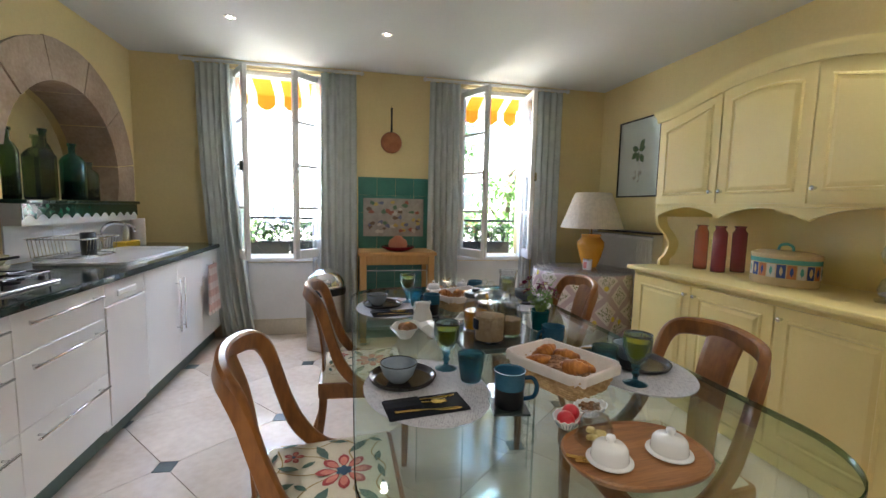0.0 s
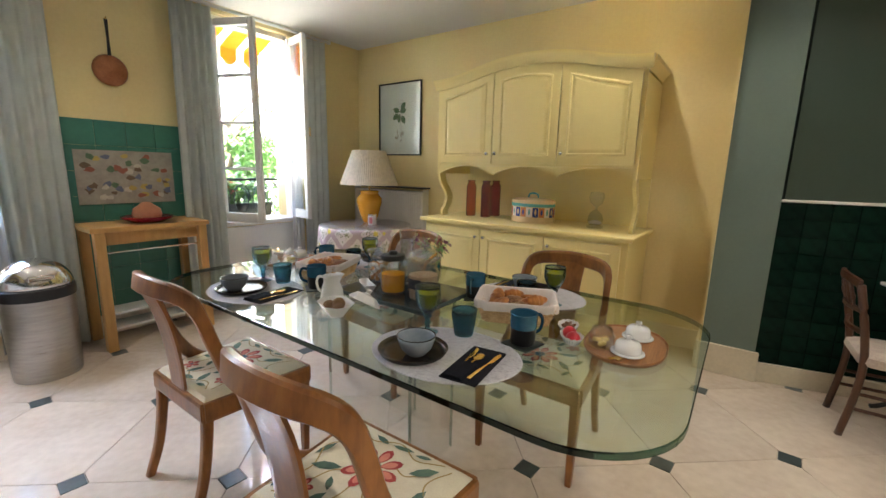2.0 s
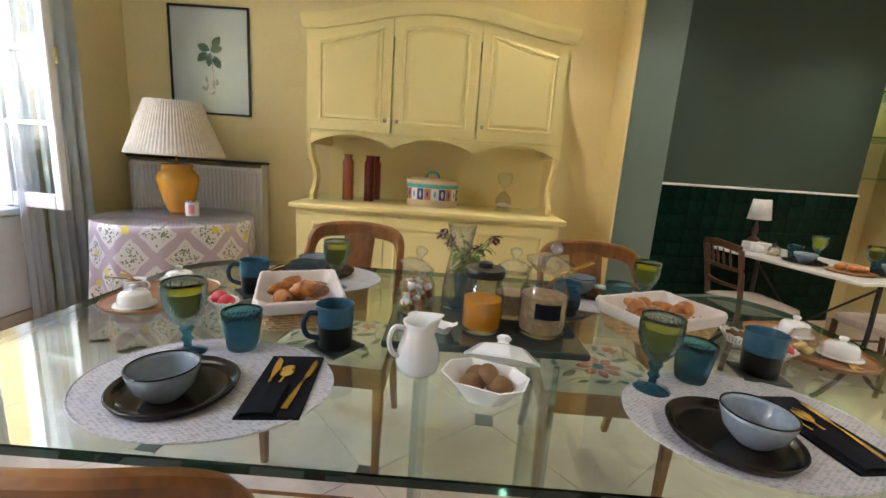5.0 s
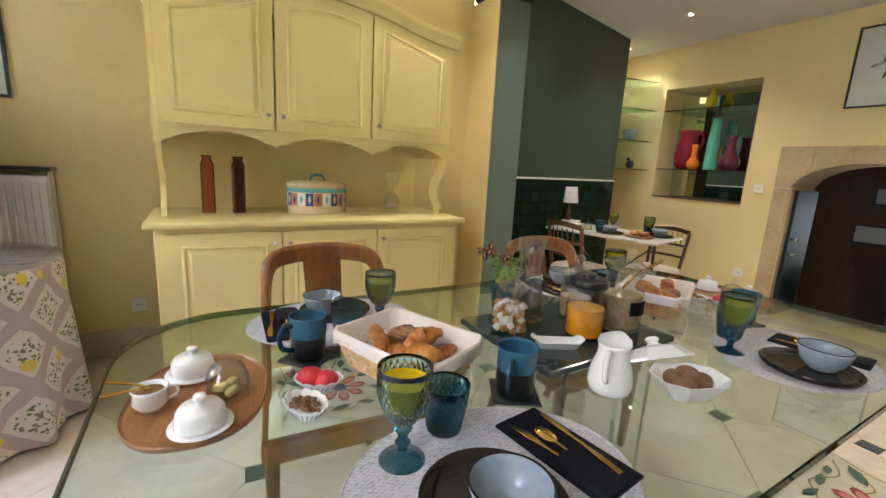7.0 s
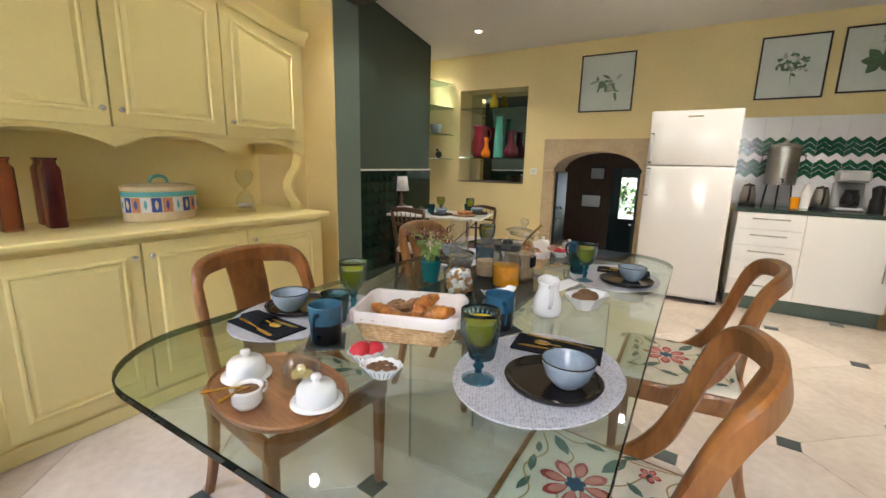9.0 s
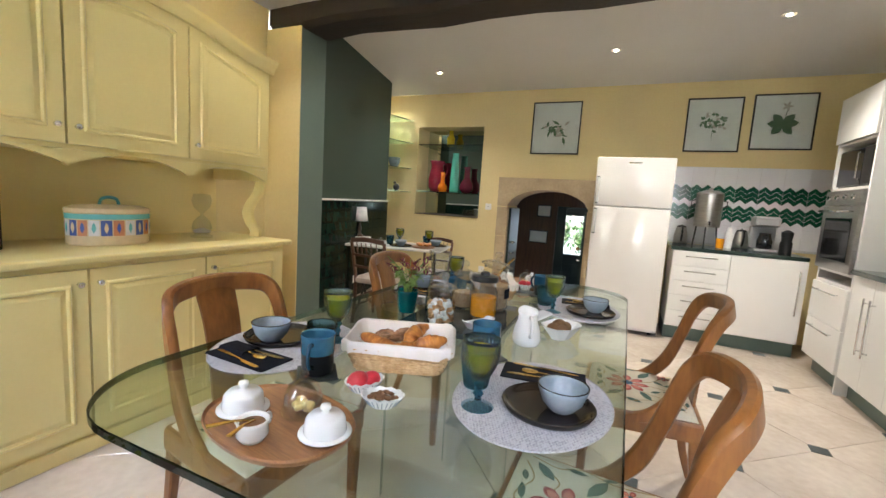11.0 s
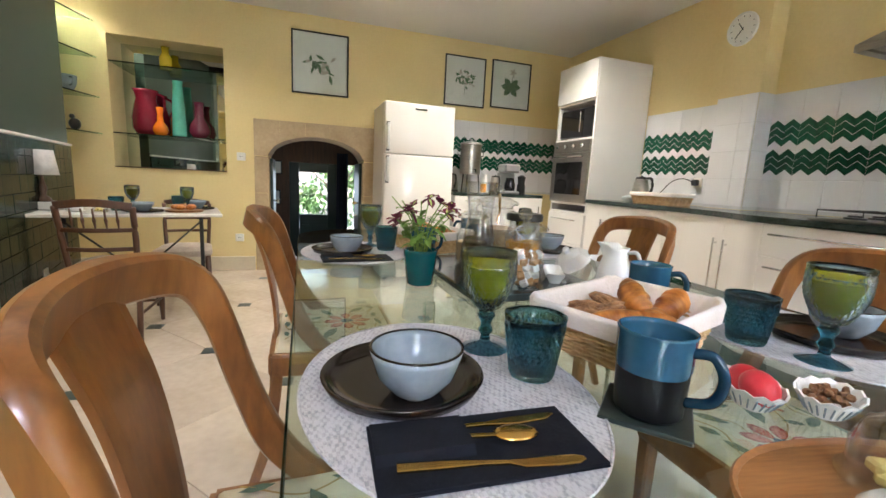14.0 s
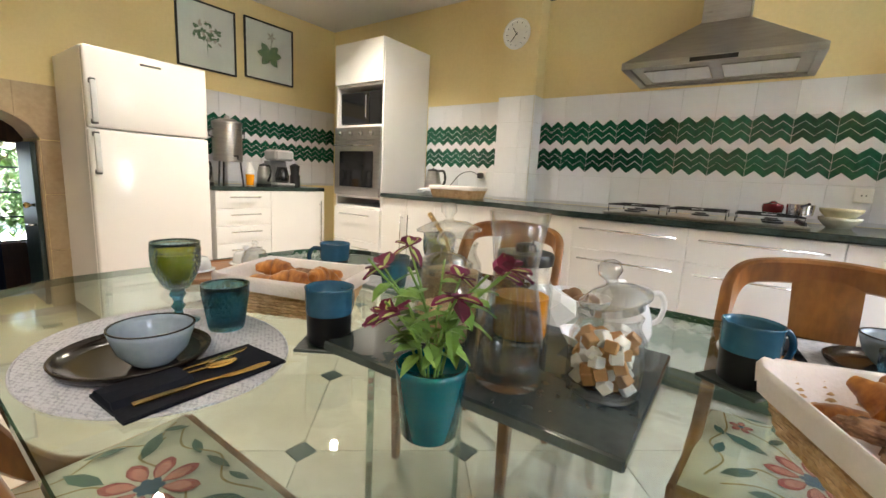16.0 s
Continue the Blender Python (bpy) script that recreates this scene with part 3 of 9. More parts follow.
for num, (a, b), angs in ((1, W1, (64, 47)), (2, W2, (66, 80))):
    win = thing("window_%d" % num, "white painted double casement window standing open inwards", "window")
    tagged(win, kind="structure")
    bm = B()
    f = 0.045
    y0, y1 = YW + 0.05, YW + 0.115
    box(bm, a + 0.001, a + f, y0, y1, SILL + 0.04, HEAD - 0.001, 0.004)
    box(bm, b - f, b - 0.001, y0, y1, SILL + 0.04, HEAD - 0.001, 0.004)
    box(bm, a + f, b - f, y0, y1, HEAD - f, HEAD - 0.001, 0.004)
    part("window_frame", bm, M_whitepaint, win)
    bm = B()
    box(bm, a + 0.001, b - 0.001, YW - 0.045, YW + 0.31, SILL + 0.001, SILL + 0.04, 0.006)
    part("window_sill", bm, M_whitepaint, win)
    bm = B()
    box(bm, a - 0.04, b + 0.04, YW - 0.014, YW - 0.001, 0.16, SILL - 0.01, 0.003)
    part("apron_panel", bm, M_whitepaint, win, "cream painted panel under the sill")
    sash(win, a + f + 0.003, 1, angs[0], SILL + 0.05, HEAD - 0.05)
    sash(win, b - f - 0.003, -1, angs[1], SILL + 0.05, HEAD - 0.05, 0.42)
    # iron guard rail
    rail = thing("guard_rail", "black wrought iron guard rail with scrolls outside the window", "railing", ((a + b) / 2, YW + 0.36, SILL), 0, "guard rails")
    hw = (b - a) / 2 + 0.12
    bm = B()
    box(bm, -hw, hw, -0.02, 0.02, 0.405, 0.43, 0.004)
    box(bm, -hw, hw, -0.012, 0.012, 0.02, 0.035)
    part("handrail", bm, M_iron, rail)
    for k in range(5):
        x = -hw + 2 * hw * (k + 0.5) / 5
        bm = B()
        r = hw / 5 * 0.9
        tube(bm, [(x + r * math.cos(t * 0.35) * (1 - t * 0.012), 0, 0.21 + 0.17 * math.sin(t * 0.35) * (1 - t * 0.012)) for t in range(24)], 0.006, 5)
        part("scroll", bm, M_iron, rail)
    # planters with bushy plants
    for k in range(2):
        cx = a + (b - a) * (0.27 + 0.46 * k)
        pl = thing("window_box", "dark window box with leafy green plants and flowers", "planter", (cx, YW + 0.54, SILL - 0.03), 0, "window boxes")
        bm = B()
        prism(bm, [(-0.19, 0.0), (0.19, 0.0), (0.215, 0.19), (-0.215, 0.19)], "y", -0.09, 0.09)
        part("trough", bm, M_planter, pl)
        bm = B()
        for q in range(330):
            x, y = random.uniform(-0.21, 0.21), random.uniform(-0.09, 0.09)
            leaf(bm, (x, y, 0.18 + random.uniform(0, 0.2)), (random.uniform(-1, 1), random.uniform(-1, 0.6), random.uniform(0.1, 1.2)), random.uniform(0.05, 0.10), random.uniform(0.025, 0.05), 0.4)
        tagged(part("foliage", bm, M_leaf, pl), kind="stuff")
        bm = B()
        for q in range(26):
            c = Vector((random.uniform(-0.2, 0.2), random.uniform(-0.12, 0.05), 0.30 + random.uniform(0, 0.12)))
            for s in range(5):
                an = s * 1.256 + q
                leaf(bm, c, (math.cos(an), math.sin(an) * 0.6 - 0.3, 0.4), 0.025, 0.02, 0.2)
        tagged(part("blossoms", bm, (M_petal_w, M_petal_r)[k if num == 1 else 1 - k], pl), kind="stuff")
    # awning
    aw = thing("awning", "orange and white striped awning with a scalloped valance", "awning", ((a + b) / 2, YW + 0.33, 0), 0, "awnings")
    hw = (b - a) / 2 + 0.22
    n = 9
    sw = 2 * hw / n
    edges = [-hw]
    for k in range(n):
        edges.append(edges[-1] + sw * (1.28 if k % 2 == 0 else 0.65))
    for k in range(n):
        bm = B()
        x0, x1 = edges[k], edges[k + 1]
        pts = [(0.0, 2.78), (0.58, 2.56), (0.60, 2.545), (0.605, 2.44)]
        top = [[bm.verts.new((x, y + d, z + d)) for x in (x0, x1)] for y, z in pts for d in (0,)]
        for r0, r1 in zip(top, top[1:]):
            bm.faces.new((r0[0], r0[1], r1[1], r1[0]))
        arc = [bm.verts.new((x0 + (x1 - x0) * t / 8, 0.605, 2.44 - 0.06 * math.sin(math.pi * t / 8))) for t in range(1, 8)]
        bm.faces.new([top[-1][0]] + arc + [top[-1][1]])
        geo = bmesh.ops.extrude_face_region(bm, geom=list(bm.faces))
        bmesh.ops.translate(bm, verts=[v for v in geo["geom"] if isinstance(v, bmesh.types.BMVert)], vec=(0, -0.003, -0.003))
        part("stripe", bm, (M_awning_o, M_awning_w)[k % 2], aw, ("orange cloth stripe", "white cloth stripe")[k % 2])


def pleated(name, label, x0, x1, y, z0, z1, mat, folds, amp, shift=0.0, group="curtains", thick=0.004, cat="curtain"):
    """A hanging cloth with soft folds that widen downwards."""
    t = thing(name, label, cat, ((x0 + x1) / 2, y, 0), 0, group)
    w = (x1 - x0) / 2
    bm = B()
    nx, nz = folds * 8, 14
    ph = random.uniform(0, 6)
    for side in (1, -1):
        rows = []
        for j in range(nz + 1):
            f = j / nz
            z = z1 + (z0 - z1) * f
            row = []
            for i in range(nx + 1):
                u = -1 + 2 * i / nx
                a = amp * (0.55 + 0.45 * f) * (0.7 + 0.3 * math.sin(3.1 * u + ph))
                fold = a * math.sin(folds * math.pi * (u + 1) + 0.5 * math.sin(2.2 * f + ph + u * 2)) + 0.3 * a * math.sin(folds * 2.3 * (u + 1) + ph + f)
                row.append(bm.verts.new((w * u * (1 + 0.06 * f) + shift * f * f, fold + side * thick / 2, z)))
            rows.append(row)
        for r0, r1 in zip(rows, rows[1:]):
            for i in range(nx):
                bm.faces.new((r0[i], r0[i + 1], r1[i + 1], r1[i]))
        if side == 1:
            first = rows
    for r, s in ((first[0], rows[0]), (first[-1], rows[-1])):
        for i in range(nx):
            bm.faces.new((r[i], r[i + 1], s[i + 1], s[i]))
    for i in (0, nx):
        for j in range(nz):
            bm.faces.new((first[j][i], first[j + 1][i], rows[j + 1][i], rows[j][i]))
    part("cloth", bm, mat, t, "", True)
    return t


LC = "grey green linen curtain hanging in deep pleats"
pleated("curtain", LC, -1.35, -1.07, 4.215, 0.03, 2.545, M_curtain, 5, 0.048, 0.17)
pleated("curtain", LC, -0.28, 0.05, 4.215, 0.03, 2.545, M_curtain, 5, 0.048)
pleated("curtain", LC, 0.77, 1.08, 4.215, 0.03, 2.545, M_curtain, 5, 0.048)
pleated("curtain", LC, 1.93, 2.21, 4.215, 0.03, 2.545, M_curtain, 4, 0.048)
LS = "thin white sheer voile curtain"
for x0, x1 in ((-1.14, -0.97), (-0.37, -0.22), (1.80, 1.93)):
    pleated("sheer_curtain", LS, x0, x1, 4.27, 0.05, 2.50, M_sheer, 3, 0.02, 0.0, "sheer curtains", 0.001)
for x0, x1 in ((-1.46, 0.10), (0.72, 2.27)):
    rod = thing("curtain_rod", "white curtain rail with small end caps", "curtain rail", ((x0 + x1) / 2, 4.215, 2.565), 0, "curtain rods")
    hw = (x1 - x0) / 2
    bm = B()
    tube(bm, [(-hw, 0, 0), (hw, 0, 0)], 0.014, 10)
    part("pole", bm, M_whitepaint, rod, "", True)
    for s in (-1, 1):
        bm = B()
        blob(bm, (s * hw, 0, 0), (0.022, 0.022, 0.022), 10, 6)
        part("finial", bm, M_whitepaint, rod, "", True)
        bm = B()
        box(bm, s * (hw - 0.08) - 0.008, s * (hw - 0.08) + 0.008, 0.0, YW - 4.215, -0.008, 0.008)
        part("wall_bracket", bm, M_whitepaint, rod)

# street: ground, house opposite, tree
bm = B()
box(bm, -400, 400, YW + 1.2, 600, -3.7, -3.5)
box(bm, -400, 400, -600, YW + 1.2, -3.75, -3.52)
setting("ground", bm, M_ground, "pale street paving far below the window", "ground")
house = thing("street_house", "pale rendered town house across the street", "house", (0, 15.0, -3.5))
bm = B()
box(bm, -14, 16, 0, 6, 0, 10.5)
part("wall", bm, M_facade, house)
bm = B()
prism(bm, [(-0.5, 10.5), (6.5, 10.5), (3.0, 12.4)], "x", -14.3, 16.3)
part("roof", bm, surf("clay_roof", (0.36, 0.20, 0.12), None, 0.9, 3, 20, 0.4), house)
for zf in (1.0, 4.1, 7.2):
    for k in range(9):
        x = -12 + k * 3.2
        bm = B()
        box(bm, x - 0.55, x + 0.55, -0.06, 0.05, zf, zf + 1.9, 0.01)
        w = part("window", bm, M_whitepaint, house)
        for sx in (-1, 1):
            for r in range(3):
                bm = B()
                box(bm, x + sx * 0.26 - 0.2, x + sx * 0.26 + 0.2, -0.075, -0.062, zf + 0.1 + r * 0.59, zf + 0.62 + r * 0.59)
                part("pane", bm, M_darkpane, w)
            bm = B()
            box(bm, x + sx * 0.85 - 0.26, x + sx * 0.85 + 0.26, -0.05, -0.005, zf, zf + 1.9, 0.01)
            part("shutter", bm, M_shutter, house)


def tree(loc, h, r, count):
    t = thing("street_tree", "leafy green tree growing beside the house", "tree", loc, 0, "trees")
    bm = B()
    tube(bm, smooth_path([(0, 0, 0), (0.1, 0.05, h * 0.3), (0.0, 0.1, h * 0.7), (0.1, 0, h)], 4), [0.16 - 0.008 * i for i in range(13)], 8)
    for k in range(8):
        a = k * 0.9
        z = h * (0.45 + 0.06 * k)
        tube(bm, [(0, 0, z), (r * 0.4 * math.cos(a), r * 0.4 * math.sin(a), z + 0.5), (r * 0.8 * math.cos(a), r * 0.8 * math.sin(a), z + 0.8)], [0.05, 0.03, 0.012], 6)
    part("trunk", bm, M_bark, t, "", True)
    bm = B()
    clumps = [(Vector((random.uniform(-1, 1), random.uniform(-1, 1), random.uniform(-1, 1))), random.uniform(0.25, 0.5)) for _ in range(34)]
    clumps = [(Vector((c.x * r, c.y * r, h * 0.72 + c.z * h * 0.32)), s) for c, s in clumps if c.length < 1.1]
    for q in range(count):
        c, s = random.choice(clumps)
        d = Vector((random.gauss(0, 1), random.gauss(0, 1), random.gauss(0, 1))).normalized() * s * random.uniform(0.3, 1.1)
        leaf(bm, c + d, (random.uniform(-1, 1), random.uniform(-1, 1), random.uniform(-0.6, 0.5)), random.uniform(0.09, 0.17), random.uniform(0.05, 0.09), 0.4)
    tagged(part("crown", bm, M_tree, t), kind="stuff")


tree((3.1, 8.0, -3.5), 6.3, 1.3, 4200)
tree((-2.8, 9.5, -3.5), 4.6, 1.4, 3000)
tree((6.0, 10.5, -3.5), 6.8, 1.6, 3200)

# skirting
bm = B()
for x0, x1 in ((XA, W1[0] - 0.041), (W1[0] - 0.04, W1[1] + 0.04), (W1[1] + 0.041, W2[0] - 0.041), (W2[0] - 0.04, W2[1] + 0.04), (W2[1] + 0.041, XR)):
    box(bm, x0, x1, YW - 0.018, YW - 0.0005, 0.001, 0.155, 0.003)
setting("baseboard_north", bm, M_plinth, "cream stone skirting under the windows", "skirting")
bm = B()
box(bm, XR - 0.018, XR - 0.0005, 2.83, YW - 0.019, 0.001, 0.155, 0.003)
box(bm, XR - 0.018, XR - 0.0005, 0.655, 1.08, 0.001, 0.155, 0.003)
box(bm, 2.445, XR - 0.02, 0.653, 0.672, 0.001, 0.20, 0.003)
box(bm, 2.445, 2.469, 0.32, 0.6525, 0.001, 0.20, 0.003)
setting("baseboard_east", bm, M_plinth, "cream stone skirting along the dresser wall", "skirting")
bm = B()
box(bm, 1.61, XC - 0.001, YB + 0.0005, YB + 0.018, 0.001, 0.15, 0.003)
setting("baseboard_south", bm, M_plinth, "cream stone skirting along the back wall", "skirting")

# ---- the yellow dresser ----
HY = [2.755, 2.225, 1.68, 1.14]
dresser = thing("dresser", "large yellow lacquered dresser with arched raised-panel doors", "dresser", (XR - 0.004, 0, 0))
FX = 2.15 - XR     # local x of the base front
UX = 2.278 - XR    # local x of the upper front


def top_z(y):
    """The swan-necked top line."""
    t = abs(y - 1.93) / 0.85
    if t < 0.6:
        return 2.160 - 0.072 * (t / 0.6) ** 2
    return 2.088 - 0.045 * math.sin(min(1, (t - 0.6) / 0.4) * math.pi / 2)


def door_z(y):
    t = abs(y - 1.955) / 0.81
    return 2.080 - 0.030 * (t / 0.35) ** 2 if t < 0.35 else 2.050 - 0.10 * min(1, (t - 0.35) / 0.65) ** 0.9


bm = B()
box(bm, FX, 0, 1.10, 2.80, 0.07, 0.862, 0.004)
box(bm, FX - 0.012, 0, 1.09, 2.81, 0.0, 0.075, 0.006)
part("base_body", bm, M_hutch, dresser)
bm = B()
box(bm, FX - 0.045, 0, 1.065, 2.838, 0.862, 0.895, 0.010, 3)
part("worktop", bm, M_hutch, dresser)
bm = B()
# upper carcase: sides, back, curved top, shelf bottom, apron
box(bm, UX, -0.0205, 1.118, 1.142, 1.272, 1.95)
part("side_panel", bm, M_hutch, dresser)
bm = B()
box(bm, UX, -0.0205, 2.753, 2.777, 1.272, 1.95)
part("side_panel", bm, M_hutch, dresser)
bm = B()
box(bm, -0.02, 0, 1.118, 2.777, 0.896, 1.95)
part("back_panel", bm, M_hutch, dresser)
bm = B()
box(bm, UX + 0.003, -0.021, 1.1425, 2.7525, 1.345, 1.364)
part("shelf", bm, M_hutch, dresser)
bm = B()
N = 40
ys = [1.118 + (2.777 - 1.118) * i / N for i in range(N + 1)]
for a, b in zip(ys, ys[1:]):
    vs = []
    for y in (a, b):
        vs.append([bm.verts.new((x, y, z)) for x, z in ((UX, 1.9505), (UX, top_z(y)), (0, top_z(y)), (0, 1.9505))])
    for k in range(4):
        bm.faces.new((vs[0][k], vs[0][(k + 1) % 4], vs[1][(k + 1) % 4], vs[1][k]))
bmesh.ops.remove_doubles(bm, verts=bm.verts, dist=1e-5)
part("arched_top", bm, M_hutch, dresser)
# cornice follows the top line
bm = B()
prof = [(0.0, -0.075), (-0.012, -0.07), (-0.016, -0.045), (-0.04, -0.022), (-0.046, -0.012), (-0.046, 0.006), (0.0, 0.010)]
rows = []
ce = [1.088 + (2.807 - 1.088) * i / N for i in range(N + 1)]
for y in ce:
    rows.append([bm.verts.new((UX + px, y, top_z(y) + pz)) for px, pz in prof])
for a, b in zip(rows, rows[1:]):
    for k in range(len(prof) - 1):
        bm.faces.new((a[k], a[k + 1], b[k + 1], b[k]))
bm.faces.new(rows[0]), bm.faces.new(rows[-1])
for yy, sg in ((1.118, -1), (2.777, 1)):
    zz = top_z(yy)
    prism(bm, [(yy, zz - 0.075), (yy + sg * 0.016, zz - 0.045), (yy + sg * 0.042, zz - 0.02), (yy + sg * 0.042, zz + 0.008), (yy, zz + 0.010)], "x", UX, 0)
part("cornice", bm, M_hutch, dresser, smooth="auto")
# scalloped apron
bm = B()
lo = []
for i in range(61):
    y = 1.1425 + (2.7525 - 1.1425) * i / 60
    s = i / 20
    f = s - math.floor(s) if s < 3 else 1.0
    lo.append((y, 1.272 + 0.070 * math.sin(math.pi * f) ** 0.8 if 0 < f < 1 else 1.272))
prism(bm, lo + [(2.7525, 1.344), (1.1425, 1.344)], "x", UX, UX + 0.022)
part("apron", bm, M_hutch, dresser)
# S brackets
for y0 in (1.122, 2.749):
    bm = B()
    cr = smooth_path([(0.0, 0, 1.271), (0.02, 0, 1.20), (0.085, 0, 1.13), (0.12, 0, 1.06), (0.095, 0, 0.985), (0.05, 0, 0.94), (0.05, 0, 0.897)], 6)
    out = [(UX + p.x, p.z) for p in cr]
    back = [(UX + p.x + 0.085, p.z) for p in cr]
    prism(bm, out + back[::-1], "y", y0, y0 + 0.024)
    part("bracket", bm, M_hutch, dresser)


def panel_door(y1, y0, z0, ztop, fx, knob_side, name):
    """A raised panel door whose top follows ztop(y)."""
    t = 0.022
    d = None
    bm = B()
    n = 14
    yy = [y0 + (y1 - y0) * i / n for i in range(n + 1)]
    outline = [(y1, z0), (y0, z0)] + [(y, ztop(y)) for y in yy]
    prism(bm, outline, "x", fx - t, fx)
    d = part(name, bm, M_hutch, dresser)
    m = 0.072

    def ring(ins, x):
        y_a, y_b = y0 + ins, y1 - ins
        pts = [(y_b, z0 + ins), (y_a, z0 + ins)]
        for i in range(n + 1):
            y = y_a + (y_b - y_a) * i / n
            pts.append((y, ztop(y0 + (y1 - y0) * i / n) - ins))
        return [bm.verts.new((x, a, b)) for a, b in pts]
    bm = B()
    f = fx - t
    rings = [ring(m - 0.014, f - 0.0005), ring(m - 0.008, f - 0.009), ring(m, f - 0.010), ring(m + 0.006, f - 0.001), ring(m + 0.010, f + 0.004 - 0.006), ring(m + 0.028, f - 0.008)]
    for a, b in zip(rings, rings[1:]):
        k = len(a)
        for i in range(k):
            bm.faces.new((a[i], a[(i + 1) % k], b[(i + 1) % k], b[i]))
    bm.faces.new(rings[-1])
    part("raised_panel", bm, M_hutch, d)
    return d


def door_knob(parent, fx, y, z):
    bm = B()
    lathe(bm, [(0, 0.0), (0.008, 0.0), (0.006, 0.008), (0.005, 0.012), (0.013, 0.018), (0.014, 0.023), (0.010, 0.028), (0, 0.030)], 14)
    ob = part("knob", bm, M_chrome, parent, "small chrome knob", True)
    ob.matrix_basis = pose(fx - 0.022, y, z, 0, -90, 0)


G = 0.005
for k in range(3):
    y1, y0 = HY[k] - G, HY[k + 1] + G
    d = panel_door(y1, y0, 1.365, door_z, UX, 0, "upper_door")
    door_knob(d, UX, (y0 + 0.032, y1 - 0.032, y1 - 0.032)[k], 1.44)
    d = panel_door(y1, y0, 0.10, lambda y: 0.835, FX, 0, "lower_door")
    door_knob(d, FX, (y0 + 0.032, y1 - 0.032, y1 - 0.032)[k], 0.775)

# ---- glass table ----
TZ = 0.757
TX0, TX1, TY0, TY1, TR = -0.005, 1.15, 0.55, 2.80, 0.26
dining_table = thing("glass_table", "large clear glass dining table with rounded corners", "table", (0.5725, 1.675, 0))


def round_rect(hx, hy, r, n=10):
    out = []
    for cx, cy, a0 in ((hx - r, hy - r, 0), (-hx + r, hy - r, 90), (-hx + r, -hy + r, 180), (hx - r, -hy + r, 270)):
        for i in range(n + 1):
            a = radians(a0 + 90 * i / n)
            out.append((cx + r * math.cos(a), cy + r * math.sin(a)))
    return out


bm = B()
hx, hy = (TX1 - TX0) / 2, (TY1 - TY0) / 2
rings = []
for ins, z in ((0.0025, TZ - 0.019), (0, TZ - 0.0165), (0, TZ - 0.0025), (0.0025, TZ)):
    rings.append([bm.verts.new((x, y, z)) for x, y in round_rect(hx - ins, hy - ins, TR)])
bm.faces.new(rings[0][::-1]), bm.faces.new(rings[-1])
top = part("tabletop", bm, M_table, dining_table, "thick clear float glass")
top.visible_shadow = False
bm = B()
rings = []
for ins, z in ((0.0025, TZ - 0.019), (0, TZ - 0.0165), (0, TZ - 0.0025), (0.0025, TZ)):
    rings.append([bm.verts.new((x, y, z)) for x, y in round_rect(hx - ins, hy - ins, TR)])
# sides mostly seen through the top get the pale tint, without painted reflection
pale = B()
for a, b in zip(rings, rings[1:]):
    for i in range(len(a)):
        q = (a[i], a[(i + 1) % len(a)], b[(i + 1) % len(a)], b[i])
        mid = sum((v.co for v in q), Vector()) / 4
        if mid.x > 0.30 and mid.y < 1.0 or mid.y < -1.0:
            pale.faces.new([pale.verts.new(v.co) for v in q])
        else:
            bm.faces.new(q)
bmesh.ops.delete(bm, geom=[v for v in bm.verts if not v.link_faces], context="VERTS")
bmesh.ops.remove_doubles(pale, verts=pale.verts, dist=1e-5)
part("polished_edge", bm, M_edge, dining_table, "polished glass edge, darkened to imitate inner reflection", "auto")
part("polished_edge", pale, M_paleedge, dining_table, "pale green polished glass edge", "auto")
for sy in (-1, 1):
    bm = B()
    lw = 0.28 if sy > 0 else 0.15
    box(bm, -lw, lw, sy * 0.165 - 0.0075, sy * 0.165 + 0.0075, 0.0, TZ - 0.0195, 0.002)
    leg = part("glass_leg", bm, M_leg, dining_table)
    leg.visible_shadow = False
    for sx in (-1, 1):
        bm = B()
        box(bm, sx * (lw + 0.0015) - 0.0012, sx * (lw + 0.0015) + 0.0012, sy * 0.165 - 0.0075, sy * 0.165 + 0.0075, 0.002, TZ - 0.0205)
        part("polished_edge", bm, M_legedge, leg, "pale green polished glass edge").visible_shadow = False
bm = B()
box(bm, -0.0075, 0.0075, -0.156, 0.156, 0.20, TZ - 0.0195, 0.002)
part("glass_web", bm, M_leg, dining_table).visible_shadow = False

